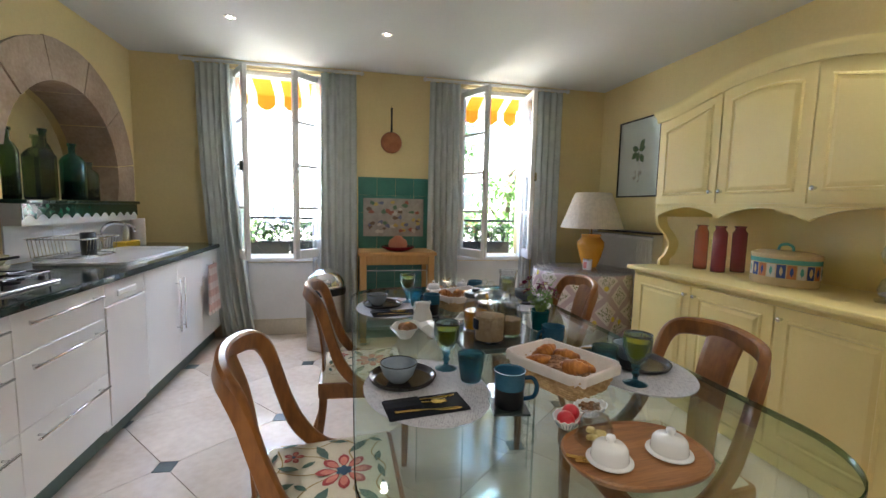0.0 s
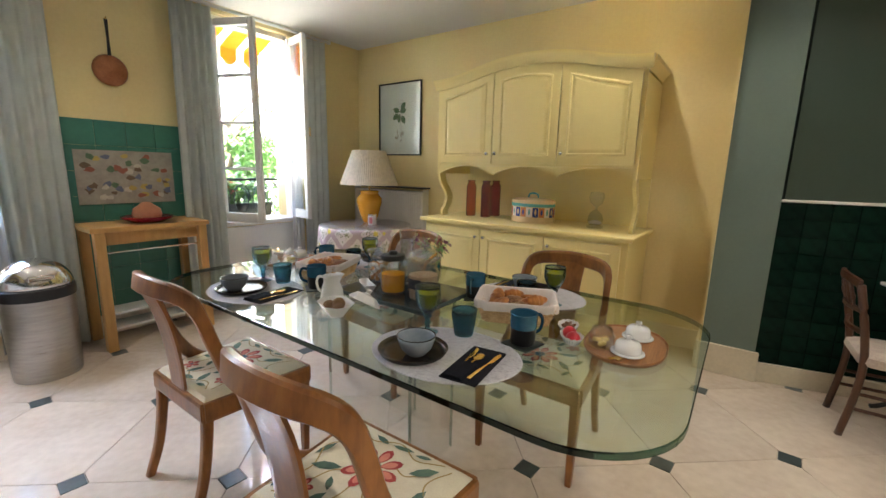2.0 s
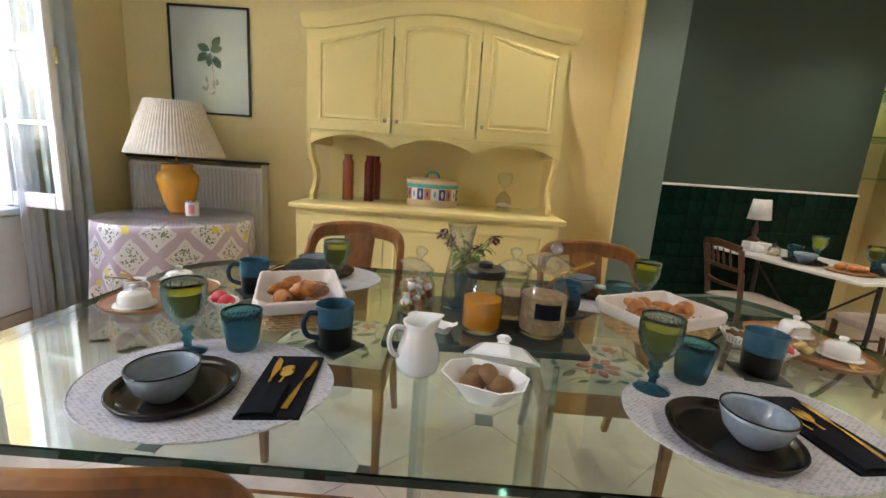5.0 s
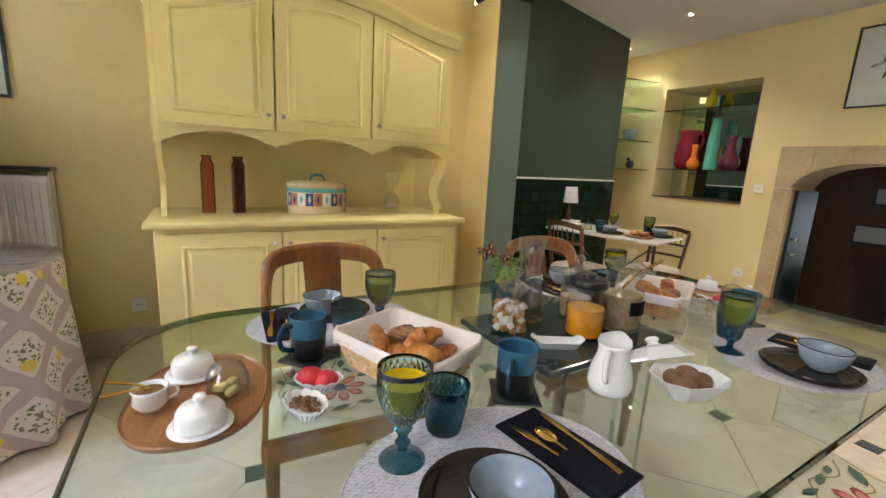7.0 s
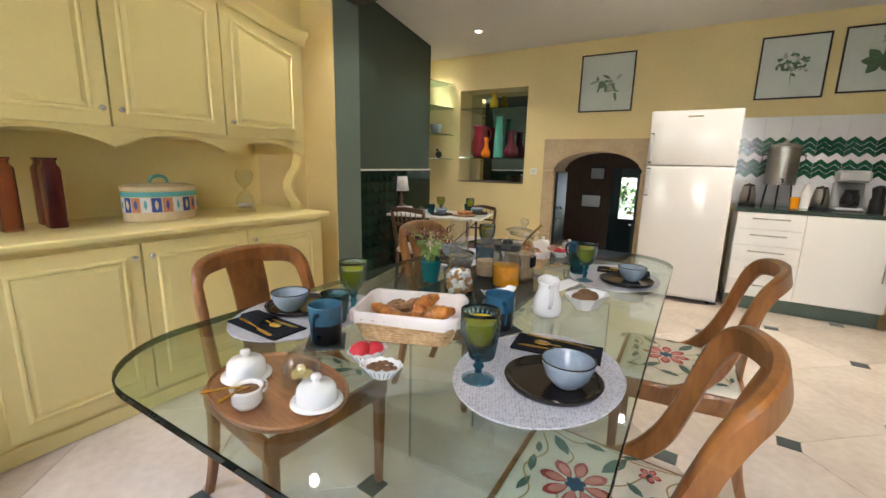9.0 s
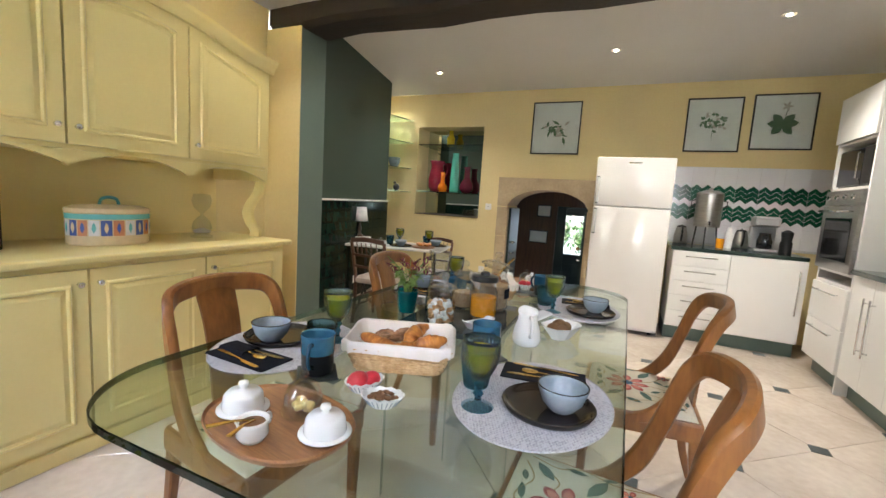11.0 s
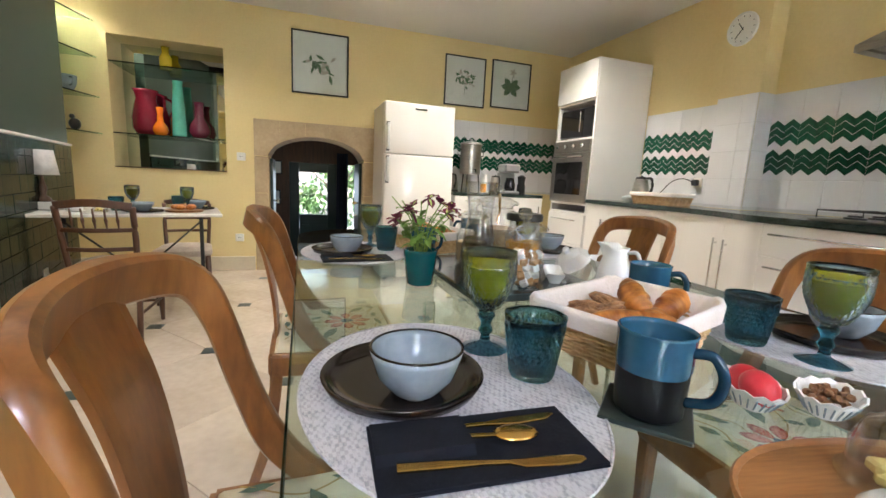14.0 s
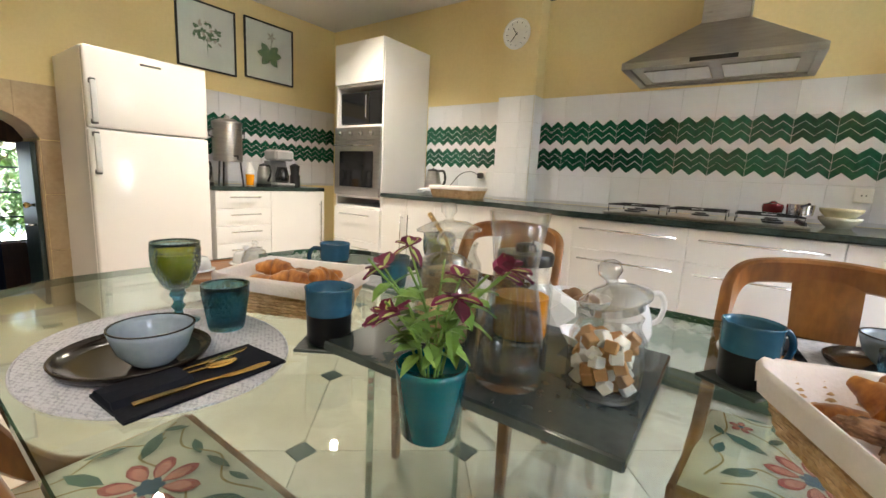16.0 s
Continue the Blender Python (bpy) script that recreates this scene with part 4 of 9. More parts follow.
# ---- gondola chairs ----
def gondola_chair(loc, rz, first=None):
    label = "polished cherry wood gondola chair with floral tapestry seat"
    if first:
        return copy_thing(first, pose(*loc, 0, 0, rz))
    ch = thing("dining_chair", label, "chair", loc, rz, "chairs round the glass table")
    # local: +y is the front of the seat
    bm = B()
    seat = [(-0.20, -0.20), (-0.235, 0.21), (0.235, 0.21), (0.20, -0.20)]
    lo = [(-0.205, -0.205), (-0.24, 0.215), (0.24, 0.215), (0.205, -0.205)]
    for (xa, ya), (xb, yb) in zip(lo, lo[1:] + lo[:1]):
        bar(bm, [((xa, ya, 0.415), 0.026, 0.075), ((xb, yb, 0.415), 0.026, 0.075)])
    part("seat_frame", bm, M_chair, ch)
    bm = B()
    rings = []
    for ins, z in ((0, 0.43), (0, 0.452), (0.012, 0.466), (0.05, 0.474), (0.11, 0.477)):
        rings.append([bm.verts.new((x * (1 - ins / 0.22), y * (1 - ins / 0.21) + 0.0, z)) for x, y in seat])
    for a, b in zip(rings, rings[1:]):
        for i in range(4):
            bm.faces.new((a[i], a[(i + 1) % 4], b[(i + 1) % 4], b[i]))
    bm.faces.new(rings[-1])
    sp = part("seat", bm, M_fabric, ch, "cream tapestry seat with coral flower", "auto")

    def drape(x, y):
        e = min((0.22 - abs(x)) / 0.05, (0.21 - abs(y)) / 0.05, 1)
        return 0.4645 + 0.0135 * max(0, e) ** 0.6
    # embroidered flower, leaves and border
    def petals(bm, cx, cy, n, r0, r1, w, ph=0.0):
        for k in range(n):
            a = 2 * math.pi * k / n + ph
            dx, dy = math.cos(a), math.sin(a)
            pts = []
            for t, ww in ((0, 0.15), (0.3, 0.8), (0.6, 1.0), (0.85, 0.7), (1.0, 0.02)):
                r = r0 + (r1 - r0) * t
                pts.append(((cx + dx * r - dy * w * ww / 2, cy + dy * r + dx * w * ww / 2), (cx + dx * r + dy * w * ww / 2, cy + dy * r - dx * w * ww / 2)))
            vv = [[bm.verts.new((p[0], p[1], drape(*p) + 0.0012)) for p in q] for q in pts]
            for a2, b2 in zip(vv, vv[1:]):
                bm.faces.new((a2[0], a2[1], b2[1], b2[0]))
    for fl in ((0.0, 0.05, 8, 0.022, 0.088, 0.036), (-0.10, -0.11, 5, 0.004, 0.034, 0.020, 0.4), (0.13, -0.10, 5, 0.004, 0.028, 0.017, 0.9)):
        bm = B()
        petals(bm, *fl)
        part("flower_stitching", bm, M_red, sp, "coral red flower")
    for cx, cy, n, r0, r1, w in ((0.0, 0.05, 8, 0.024, 0.074, 0.024), (-0.10, -0.11, 5, 0.006, 0.026, 0.012), (0.13, -0.10, 5, 0.006, 0.022, 0.010)):
        bm = B()
        petals(bm, cx, cy, n, r0, r1, w, {5: 0.4}.get(n, 0) if cx < 0 else {5: 0.9}.get(n, 0))
        for v in bm.verts:
            v.co.z += 0.0006
        part("flower_stitching", bm, M_coral, sp, "pale coral petals")
        bm = B()
        petals(bm, cx, cy, 6, 0.0, r0 * 1.1, r0 * 0.8)
        for v in bm.verts:
            v.co.z += 0.0009
        part("flower_stitching", bm, M_bluethread, sp, "dark blue flower heart")
    for cx, cy, a, L, w in ((-0.13, 0.10, 2.4, 0.09, 0.030), (0.13, 0.12, 0.7, 0.085, 0.03), (0.12, -0.02, -0.5, 0.10, 0.035), (-0.11, -0.02, 3.6, 0.09, 0.03), (-0.04, -0.12, 4.4, 0.07, 0.025), (0.05, -0.13, -1.2, 0.075, 0.028), (-0.16, 0.16, 1.2, 0.05, 0.02), (0.17, 0.04, 1.4, 0.06, 0.022), (0.02, 0.165, 0.2, 0.07, 0.02), (-0.17, -0.13, 1.8, 0.06, 0.02), (-0.06, 0.16, 2.9, 0.06, 0.02), (0.09, 0.17, 0.3, 0.05, 0.018), (-0.17, 0.03, 1.3, 0.07, 0.022), (0.175, -0.05, 2.0, 0.05, 0.018), (0.0, -0.165, 0.1, 0.06, 0.02), (0.10, -0.165, 0.2, 0.05, 0.016), (-0.11, -0.17, 3.0, 0.05, 0.016), (0.06, -0.075, 0.9, 0.05, 0.02), (-0.05, -0.06, 2.2, 0.05, 0.02)):
        bm = B()
        ca, sa = math.cos(a), math.sin(a)
        vv = []
        for t, ww in ((-0.5, 0.05), (-0.2, 0.9), (0.15, 1.0), (0.5, 0.05)):
            mx, my = cx + ca * L * t, cy + sa * L * t
            vv.append([bm.verts.new((x, y, drape(x, y) + 0.0014)) for x, y in ((mx - sa * w * ww / 2, my + ca * w * ww / 2), (mx + sa * w * ww / 2, my - ca * w * ww / 2))])
        for a2, b2 in zip(vv, vv[1:]):
            bm.faces.new((a2[0], a2[1], b2[1], b2[0]))
        part("leaf_stitching", bm, M_leafthread, sp, "sage green leaf")
    for curve in ([(-0.02, 0.02), (-0.08, -0.02), (-0.10, -0.08)], [(0.02, 0.02), (0.06, -0.05), (0.12, -0.09)], [(-0.05, 0.08), (-0.11, 0.07), (-0.14, 0.13)], [(0.05, 0.09), (0.10, 0.08), (0.15, 0.14)], [(0, 0.0), (0.0, -0.08), (-0.03, -0.15)], [(-0.18, -0.16), (-0.14, -0.05), (-0.18, 0.04), (-0.14, 0.10), (-0.19, 0.17)], [(0.17, -0.16), (0.16, -0.06), (0.19, 0.02), (0.16, 0.09), (0.19, 0.17)], [(-0.16, 0.175), (-0.08, 0.14), (0.0, 0.18), (0.08, 0.145), (0.16, 0.18)], [(-0.15, -0.165), (-0.06, -0.14), (0.02, -0.17), (0.10, -0.14), (0.15, -0.17)]):
        bm = B()
        cv = smooth_path([(x, y, 0) for x, y in curve], 6)
        vv = []
        for i, p in enumerate(cv):
            d = (cv[min(i + 1, len(cv) - 1)] - cv[max(0, i - 1)]).normalized()
            vv.append([bm.verts.new((p.x + s * d.y * 0.0022, p.y - s * d.x * 0.0022, drape(p.x, p.y) + 0.001)) for s in (-1, 1)])
        for a2, b2 in zip(vv, vv[1:]):
            bm.faces.new((a2[0], a2[1], b2[1], b2[0]))
        part("stem_stitching", bm, M_goldthread, sp, "ochre stem")
    # legs
    for sx in (-1, 1):
        bm = B()
        bar(bm, [((sx * 0.225, 0.20, 0.44), 0.042, 0.042), ((sx * 0.225, 0.20, 0.30), 0.038, 0.038), ((sx * 0.222, 0.198, 0.0), 0.026, 0.026)], (0, 1, 0))
        part("leg", bm, M_chair, ch)
        bm = B()
        cv = smooth_path([(sx * 0.195, -0.19, 0.44), (sx * 0.195, -0.20, 0.30), (sx * 0.197, -0.225, 0.14), (sx * 0.20, -0.27, 0.0)], 4)
        bar(bm, [(p, 0.036 - 0.010 * i / len(cv), 0.040 - 0.010 * i / len(cv)) for i, p in enumerate(cv)], (0, 1, 0))
        part("leg", bm, M_chair, ch)
    # one sweep: stile from the seat side up and back, round into the crest rail
    half = [((-0.226, 0.06, 0.425), (-1, 0, 0), 0.034, 0.030), ((-0.222, -0.03, 0.452), (-1, 0, 0), 0.050, 0.030), ((-0.216, -0.105, 0.535), (-1, -0.05, 0), 0.056, 0.030), ((-0.211, -0.150, 0.645), (-1, -0.1, 0), 0.048, 0.029),
            ((-0.207, -0.186, 0.765), (-1, -0.25, 0), 0.048, 0.029), ((-0.197, -0.214, 0.832), (-0.85, -0.5, 0), 0.056, 0.030), ((-0.165, -0.243, 0.864), (-0.5, -0.87, 0.1), 0.064, 0.031), ((-0.09, -0.271, 0.876), (-0.2, -1, 0.2), 0.067, 0.031)]
    keys = half + [((0, -0.282, 0.880), (0, -1, 0.25), 0.068, 0.031)] + [((-p[0], p[1], p[2]), (-n[0], n[1], n[2]), w, th) for p, n, w, th in half[::-1]]
    cv = smooth_path([k[0] for k in keys], 5)

    def sweep(i0, i1):
        bm = B()
        rings = []
        for i in range(i0, i1 + 1):
            q, f = min(i // 5, len(keys) - 2), i / 5 - min(i // 5, len(keys) - 2)
            d = (cv[min(i + 1, len(cv) - 1)] - cv[max(0, i - 1)]).normalized()
            nn = Vector(keys[q][1]).lerp(Vector(keys[q + 1][1]), f)
            nn = (nn - d * nn.dot(d)).normalized()
            wd = d.cross(nn)
            w, th = [keys[q][c] + (keys[q + 1][c] - keys[q][c]) * f for c in (2, 3)]
            rings.append([bm.verts.new(cv[i] + wd * w / 2 * a + nn * th / 2 * b) for a, b in ((-1, -0.5), (-0.8, -1), (0.8, -1), (1, -0.5), (1, 0.5), (0.8, 1), (-0.8, 1), (-1, 0.5))])
        for a, b in zip(rings, rings[1:]):
            for k in range(8):
                bm.faces.new((a[k], a[(k + 1) % 8], b[(k + 1) % 8], b[k]))
        bm.faces.new(rings[0][::-1]), bm.faces.new(rings[-1])
        return bm
    e = len(cv) - 1
    part("stile", sweep(0, 21), M_chair, ch, smooth="auto")
    part("stile", sweep(e - 21, e), M_chair, ch, smooth="auto")
    part("crest_rail", sweep(21, e - 21), M_chair, ch, smooth="auto")
    bm = B()
    cv = smooth_path([(0, -0.200, 0.44), (0, -0.208, 0.58), (0, -0.235, 0.74), (0, -0.276, 0.86)], 5)
    bar(bm, [(p, 0.115 + 0.03 * i / len(cv), 0.014) for i, p in enumerate(cv)], (0, -1, 0.3))
    part("splat", bm, M_chair, ch)
    return ch


c0 = gondola_chair((-0.082, 1.262, 0), -89)
gondola_chair((0.055, 2.205, 0), -90, c0)
gondola_chair((1.02, 1.19, 0), 90, c0)
gondola_chair((1.09, 2.225, 0), 86, c0)

# ---- kitchen ----
M_black = surf("black_enamel", (0.012, 0.012, 0.013), None, 0.3, 10, 70, 0.05)
M_blackglass = surf("black_oven_glass", (0.015, 0.015, 0.016), None, 0.06, 5, 50, 0.0)
M_towel = bands("striped_towel", ((0.72, 0.62, 0.58), (0.62, 0.42, 0.38)), 0.06, 2, 0.95)
M_bottle1 = glass("green_bottle_glass", (0.25, 0.42, 0.22), 0.03)
M_bottle2 = glass("turquoise_bottle_glass", (0.06, 0.40, 0.42), 0.03)
M_bottle3 = glass("grey_green_bottle_glass", (0.45, 0.55, 0.42), 0.03)
M_yellowp = surf("yellow_plastic", (0.80, 0.52, 0.03), None, 0.4, 8, 60, 0.02)
M_brass = surf("brass", (0.75, 0.50, 0.18), None, 0.25, 12, 60, 0.0, 1.0)


def bar_handle(parent, a, b, out, r=0.006):
    """A straight bar on two posts, from a to b, standing off by the vector out."""
    bm = B()
    a, b, out = Vector(a), Vector(b), Vector(out)
    tube(bm, [a + out, b + out], r, 8)
    d = (b - a) * 0.08
    tube(bm, [a + d, a + d + out], r * 0.8, 6), tube(bm, [b - d, b - d + out], r * 0.8, 6)
    part("handle", bm, M_chrome, parent, "chrome bar handle", True)


def front_x(unit, y0, y1, z0, z1, name="door"):
    bm = B()
    box(bm, 0, 0.020, y0 + 0.0015, y1 - 0.0015, z0 + 0.0015, z1 - 0.0015, 0.002)
    return part(name, bm, M_white, unit)


def base_unit(x, y0, y1, fronts, label, name="base_cabinet", depth=0.55, ztop=0.889):
    """A floor unit whose fronts face +x; fronts: drawers (heights) or doors (handle sides)."""
    u = thing(name, label, "cabinet", (x, (y0 + y1) / 2, 0), 0, "kitchen base units")
    h = (y1 - y0) / 2
    bm = B()
    box(bm, -depth, -0.001, -h + 0.0005, h - 0.0005, 0.135, ztop)
    part("body", bm, M_white, u)
    bm = B()
    box(bm, -depth, -0.055, -h + 0.0005, h - 0.0005, 0.001, 0.134)
    part("kickboard", bm, M_kick, u, "grey green kickboard")
    if fronts[0] == "drawers":
        zs = fronts[1]
        for a, b in zip(zs, zs[1:]):
            d = front_x(u, -h, h, b, a, "drawer")
            hz = a - 0.055
            bar_handle(d, (0.02, -h + 0.05, hz), (0.02, h - 0.05, hz), (0.03, 0, 0))
    else:
        n = len(fronts[1])
        for k, side in enumerate(fronts[1]):
            a, b = -h + 2 * h * k / n, -h + 2 * h * (k + 1) / n
            d = front_x(u, a, b, 0.14, ztop)
            if side:
                yy = a + 0.04 if side < 0 else b - 0.04
                bar_handle(d, (0.02, yy, 0.38), (0.02, yy, 0.76), (0.03, 0, 0))
    return u


DR = ("drawers", (0.889, 0.715, 0.43, 0.14))
base_unit(-1.24, 1.19, 1.785, DR, "white lacquered drawer unit with chrome bar handles", "drawer_unit")
base_unit(-1.24, 1.785, 2.375, DR, "white lacquered drawer unit with chrome bar handles", "drawer_unit")
base_unit(-1.24, 2.80, 3.78, ("doors", (1, -1)), "white sink cabinet with two chrome-handled doors")
base_unit(-1.24, 3.78, 4.33, ("doors", (0,)), "white plain corner cabinet beside the window")
base_unit(-1.47, -0.605, -0.02, ("doors", (1, -1)), "white lacquered cabinet with two tall handles")
base_unit(-1.47, -0.02, 0.32, ("doors", (0,)), "narrow white lacquered cabinet with plain front")
# curved run between the shallow and the deep worktop
u = thing("curved_cabinet", "white lacquered cabinet with a curved front", "cabinet", (0, 0, 0), 0, "kitchen base units")
cv = smooth_path([(-1.47, 0.32, 0), (-1.455, 0.55, 0), (-1.36, 0.88, 0), (-1.255, 1.10, 0), (-1.24, 1.19, 0)], 6)
bm = B()
prism(bm, [(p.x, p.y) for p in cv] + [(-1.85, 1.188), (-1.85, 0.3215)], "z", 0.136, 0.889)
part("body", bm, M_white, u)
bm = B()
prism(bm, [(p.x - 0.055, p.y) for p in cv] + [(-1.85, 1.188), (-1.85, 0.3215)], "z", 0.001, 0.1345)
part("kickboard", bm, M_kick, u, "grey green kickboard")
k = len(cv)
for a, b, hs in ((0, k // 2, 1), (k // 2, k - 1, 0)):
    bm = B()
    seg = cv[a:b + 1]
    prism(bm, [(p.x + 0.001, p.y + (0.002 if q == 0 else 0)) for q, p in enumerate(seg)] + [(p.x + 0.02, p.y + (0.002 if p is seg[0] else 0)) for p in seg[::-1]], "z", 0.142, 0.887)
    d = part("door", bm, M_white, u)
    p = seg[-2] if hs else seg[1]
    bar_handle(d, (p.x + 0.02, p.y, 0.38), (p.x + 0.02, p.y, 0.76), (0.03, 0, 0))

# dishwasher
dw = thing("dishwasher", "white slim dishwasher with a recessed handle strip", "dishwasher", (-1.24, 2.588, 0))
bm = B()
box(bm, -0.55, -0.001, -0.2115, 0.2105, 0.11, 0.889)
part("body", bm, M_white, dw)
bm = B()
box(bm, 0, 0.024, -0.209, 0.208, 0.14, 0.765, 0.004)
part("door", bm, M_fridge, dw)
bm = B()
box(bm, 0, 0.020, -0.209, 0.208, 0.77, 0.886, 0.004)
pn = part("control_panel", bm, M_fridge, dw)
bm = B()
box(bm, 0.0205, 0.03, -0.10, 0.10, 0.80, 0.835, 0.006)
part("handle", bm, M_white, pn)
bm = B()
box(bm, -0.55, -0.055, -0.2115, 0.2105, 0.001, 0.109)
part("kickboard", bm, M_kick, dw, "grey green kickboard")

# worktops
wt = thing("worktop", "polished dark green stone worktop with rounded front edge", "worktop", (0, 0, 0))
bm = B()
cvt = [(p.x + 0.045, p.y) for p in cv]
prism(bm, [(-1.425, -0.604)] + cvt + [(-1.195, 4.335), (XA + 0.001, 4.335), (XA + 0.001, 2.801), (XL + 0.011, 2.799), (XL + 0.011, 0.572), (-1.889, 0.572), (-1.889, 0.24), (XL + 0.011, 0.24), (XL + 0.011, -0.604)], "z", 0.891, 0.926)
es = [e for e in bm.edges if abs(e.verts[0].co.z - e.verts[1].co.z) < 1e-6 and max(e.verts[0].co.x, e.verts[1].co.x) > -1.44 and min(e.verts[0].co.x, e.verts[1].co.x) > -1.44]
bmesh.ops.bevel(bm, geom=es, offset=0.008, segments=2, affect="EDGES")
part("slab", bm, M_worktop, wt, "", "auto")
wt2 = thing("worktop", "polished dark green stone worktop with rounded front edge", "worktop", (0, 0, 0))
bm = B()
box(bm, -1.447, -0.37, YB + 0.011, -1.385, 0.891, 0.926, 0.006)
part("slab", bm, M_worktop, wt2)

# sink with drainer, tap, dish rack
sink = thing("sink", "white ceramic inset sink with drainer", "sink", (-1.55, 3.30, 0.926))
bm = B()
W, L = 0.24, 0.52
rings = []
for hx, hy, z in ((W, L, 0.001), (W, L, 0.016), (W - 0.02, L - 0.02, 0.018), (W - 0.05, L - 0.05, 0.006), (W - 0.06, L - 0.06, 0.004)):
    rings.append([bm.verts.new((x, y, z)) for x, y in round_rect(hx, hy, 0.05, 4)])
for a, b in zip(rings, rings[1:]):
    for i in range(len(a)):
        bm.faces.new((a[i], a[(i + 1) % len(a)], b[(i + 1) % len(a)], b[i]))
bm.faces.new(rings[-1])
part("basin", bm, M_porc, sink, "", "auto")
bm = B()
tube(bm, smooth_path([(-0.19, 0.12, 0.0), (-0.19, 0.12, 0.16), (-0.12, 0.12, 0.22), (0.0, 0.12, 0.20), (0.02, 0.12, 0.16)], 5), 0.011, 10)
tube(bm, [(-0.19, 0.12, 0.08), (-0.19, 0.19, 0.12)], 0.007, 8)
part("tap", bm, M_chrome, sink, "chrome mixer tap", True)
rack = thing("dish_rack", "chrome wire dish rack beside the sink", "dish rack", (-1.66, 2.98, 0.946))
bm = B()
for z, q in ((0.02, 0.9), (0.13, 1.0)):
    pts = [(x, y, z) for x, y in round_rect(0.15 * q, 0.20 * q, 0.03, 3)]
    tube(bm, pts + pts[:1], 0.004, 6)
part("rim", bm, M_chrome, rack, "", True)
for k in range(11):
    y = -0.16 + 0.032 * k
    bm = B()
    tube(bm, [(-0.15, y, 0.13), (-0.135, y, 0.01), (0.135, y, 0.01), (0.15, y, 0.13)], 0.0022, 5)
    part("wire", bm, M_chrome, rack)
cup = thing("cutlery_cup", "black and steel cutlery cup in the dish rack", "container", (-1.64, 3.07, 0.960))
bm = B()
lathe(bm, [(0, 0), (0.04, 0), (0.042, 0.14), (0.038, 0.14), (0.036, 0.006), (0, 0.006)], 18)
part("cup", bm, M_black, cup, "", True)
roll = thing("paper_roll", "white kitchen paper roll standing upright", "paper roll", (-1.83, 4.15, 0.926))
bm = B()
lathe(bm, [(0.02, 0.0), (0.055, 0.0), (0.055, 0.23), (0.02, 0.23)], 20, closed=True)
part("paper", bm, M_linen, roll, "", "auto")
sp = thing("sponge_tray", "yellow plastic sponge tray with bottles", "tray", (-1.82, 3.93, 0.926))
bm = B()
box(bm, -0.05, 0.05, -0.12, 0.12, 0, 0.05, 0.008)
part("tray", bm, M_yellowp, sp)
for dy, hh in ((-0.06, 0.17), (0.04, 0.14)):
    bm = B()
    lathe(bm, [(0, 0.05), (0.025, 0.05), (0.026, 0.05 + hh * 0.7), (0.01, 0.05 + hh * 0.8), (0.012, 0.05 + hh), (0, 0.05 + hh)], 12)
    part("bottle", bm, (M_clear, M_white)[dy > 0], sp, "", True)

# bottle shelf in the arch
sh = thing("bottle_shelf", "dark stone shelf with a green scalloped tile border", "shelf", (0, 0, 0))
bm = B()
box(bm, XA - 0.34, XA + 0.13, 2.81, 4.12, 1.278, 1.302, 0.004)
part("slab", bm, M_worktop, sh)
bm = B()
box(bm, XA + 0.001, XA + 0.10, 2.81, 4.12, 1.15, 1.277)
part("support", bm, M_wtile, sh, "white tiled support")
bm = B()
lo = []
for i in range(73):
    y = 2.81 + 1.31 * i / 72
    lo.append((y, 1.185 + 0.03 * abs(math.sin(i * math.pi / 6))))
prism(bm, lo + [(4.12, 1.277), (2.81, 1.277)], "x", XA + 0.101, XA + 0.106)
part("scalloped_border", bm, M_zig, sh, "green scalloped tile border")


def flask(y, x, r, h, neck, mat, label, square=False):
    t = thing("bottle", label, "bottle", (x, y, 1.302), 0, "bottles on the arch shelf")
    bm = B()
    s = h * 0.68
    lathe(bm, [(0, 0.002), (r * 0.93, 0), (r, 0.012), (r, s), (r * 0.7, s + h * 0.09), (neck, s + h * 0.14), (neck, h - 0.02), (neck * 1.3, h - 0.018), (neck * 1.3, h), (neck * 0.7, h), (neck * 0.7, s + h * 0.13), (r * 0.62, s + h * 0.06), (r - 0.005, s - 0.01), (r - 0.005, 0.016), (0, 0.012)], 6 if square else 20)
    part("glass", bm, mat, t, "", "auto" if square else True)


flask(2.98, -1.98, 0.055, 0.42, 0.022, M_bottle1, "tall green glass bottle")
flask(3.17, -1.93, 0.095, 0.40, 0.035, M_bottle3, "large square pale green glass flask", True)
flask(3.36, -2.02, 0.05, 0.47, 0.02, M_bottle1, "tall slim green glass bottle")
flask(3.53, -1.95, 0.075, 0.40, 0.02, M_bottle2, "turquoise glass bottle with a narrow neck")
flask(3.76, -1.97, 0.06, 0.29, 0.02, M_bottle3, "small clear greenish glass bottle")

# towel
tw = thing("kitchen_towel", "striped pink and white kitchen towel hanging on a cabinet", "towel", (-1.20, 3.90, 0.36))
bm = B()
nx, nz = 24, 10
for s in (0, 1):
    rows = []
    for j in range(nz + 1):
        z = 0.42 * j / nz
        rows.append([bm.verts.new((0.012 + 0.02 * math.sin(i * 0.9 + 0.4 * j) * (1 - 0.5 * j / nz) + 0.02 + 0.004 * s, (-0.14 + 0.28 * i / nx) * (1 - 0.35 * j / nz), z)) for i in range(nx + 1)])
    for a, b in zip(rows, rows[1:]):
        for i in range(nx):
            bm.faces.new((a[i], a[i + 1], b[i + 1], b[i]))
part("cloth", bm, M_towel, tw, "", True)
bm = B()
tube(bm, [(-0.02, 0, 0.41), (0.035, 0, 0.41), (0.04, 0, 0.44)], 0.006, 6)
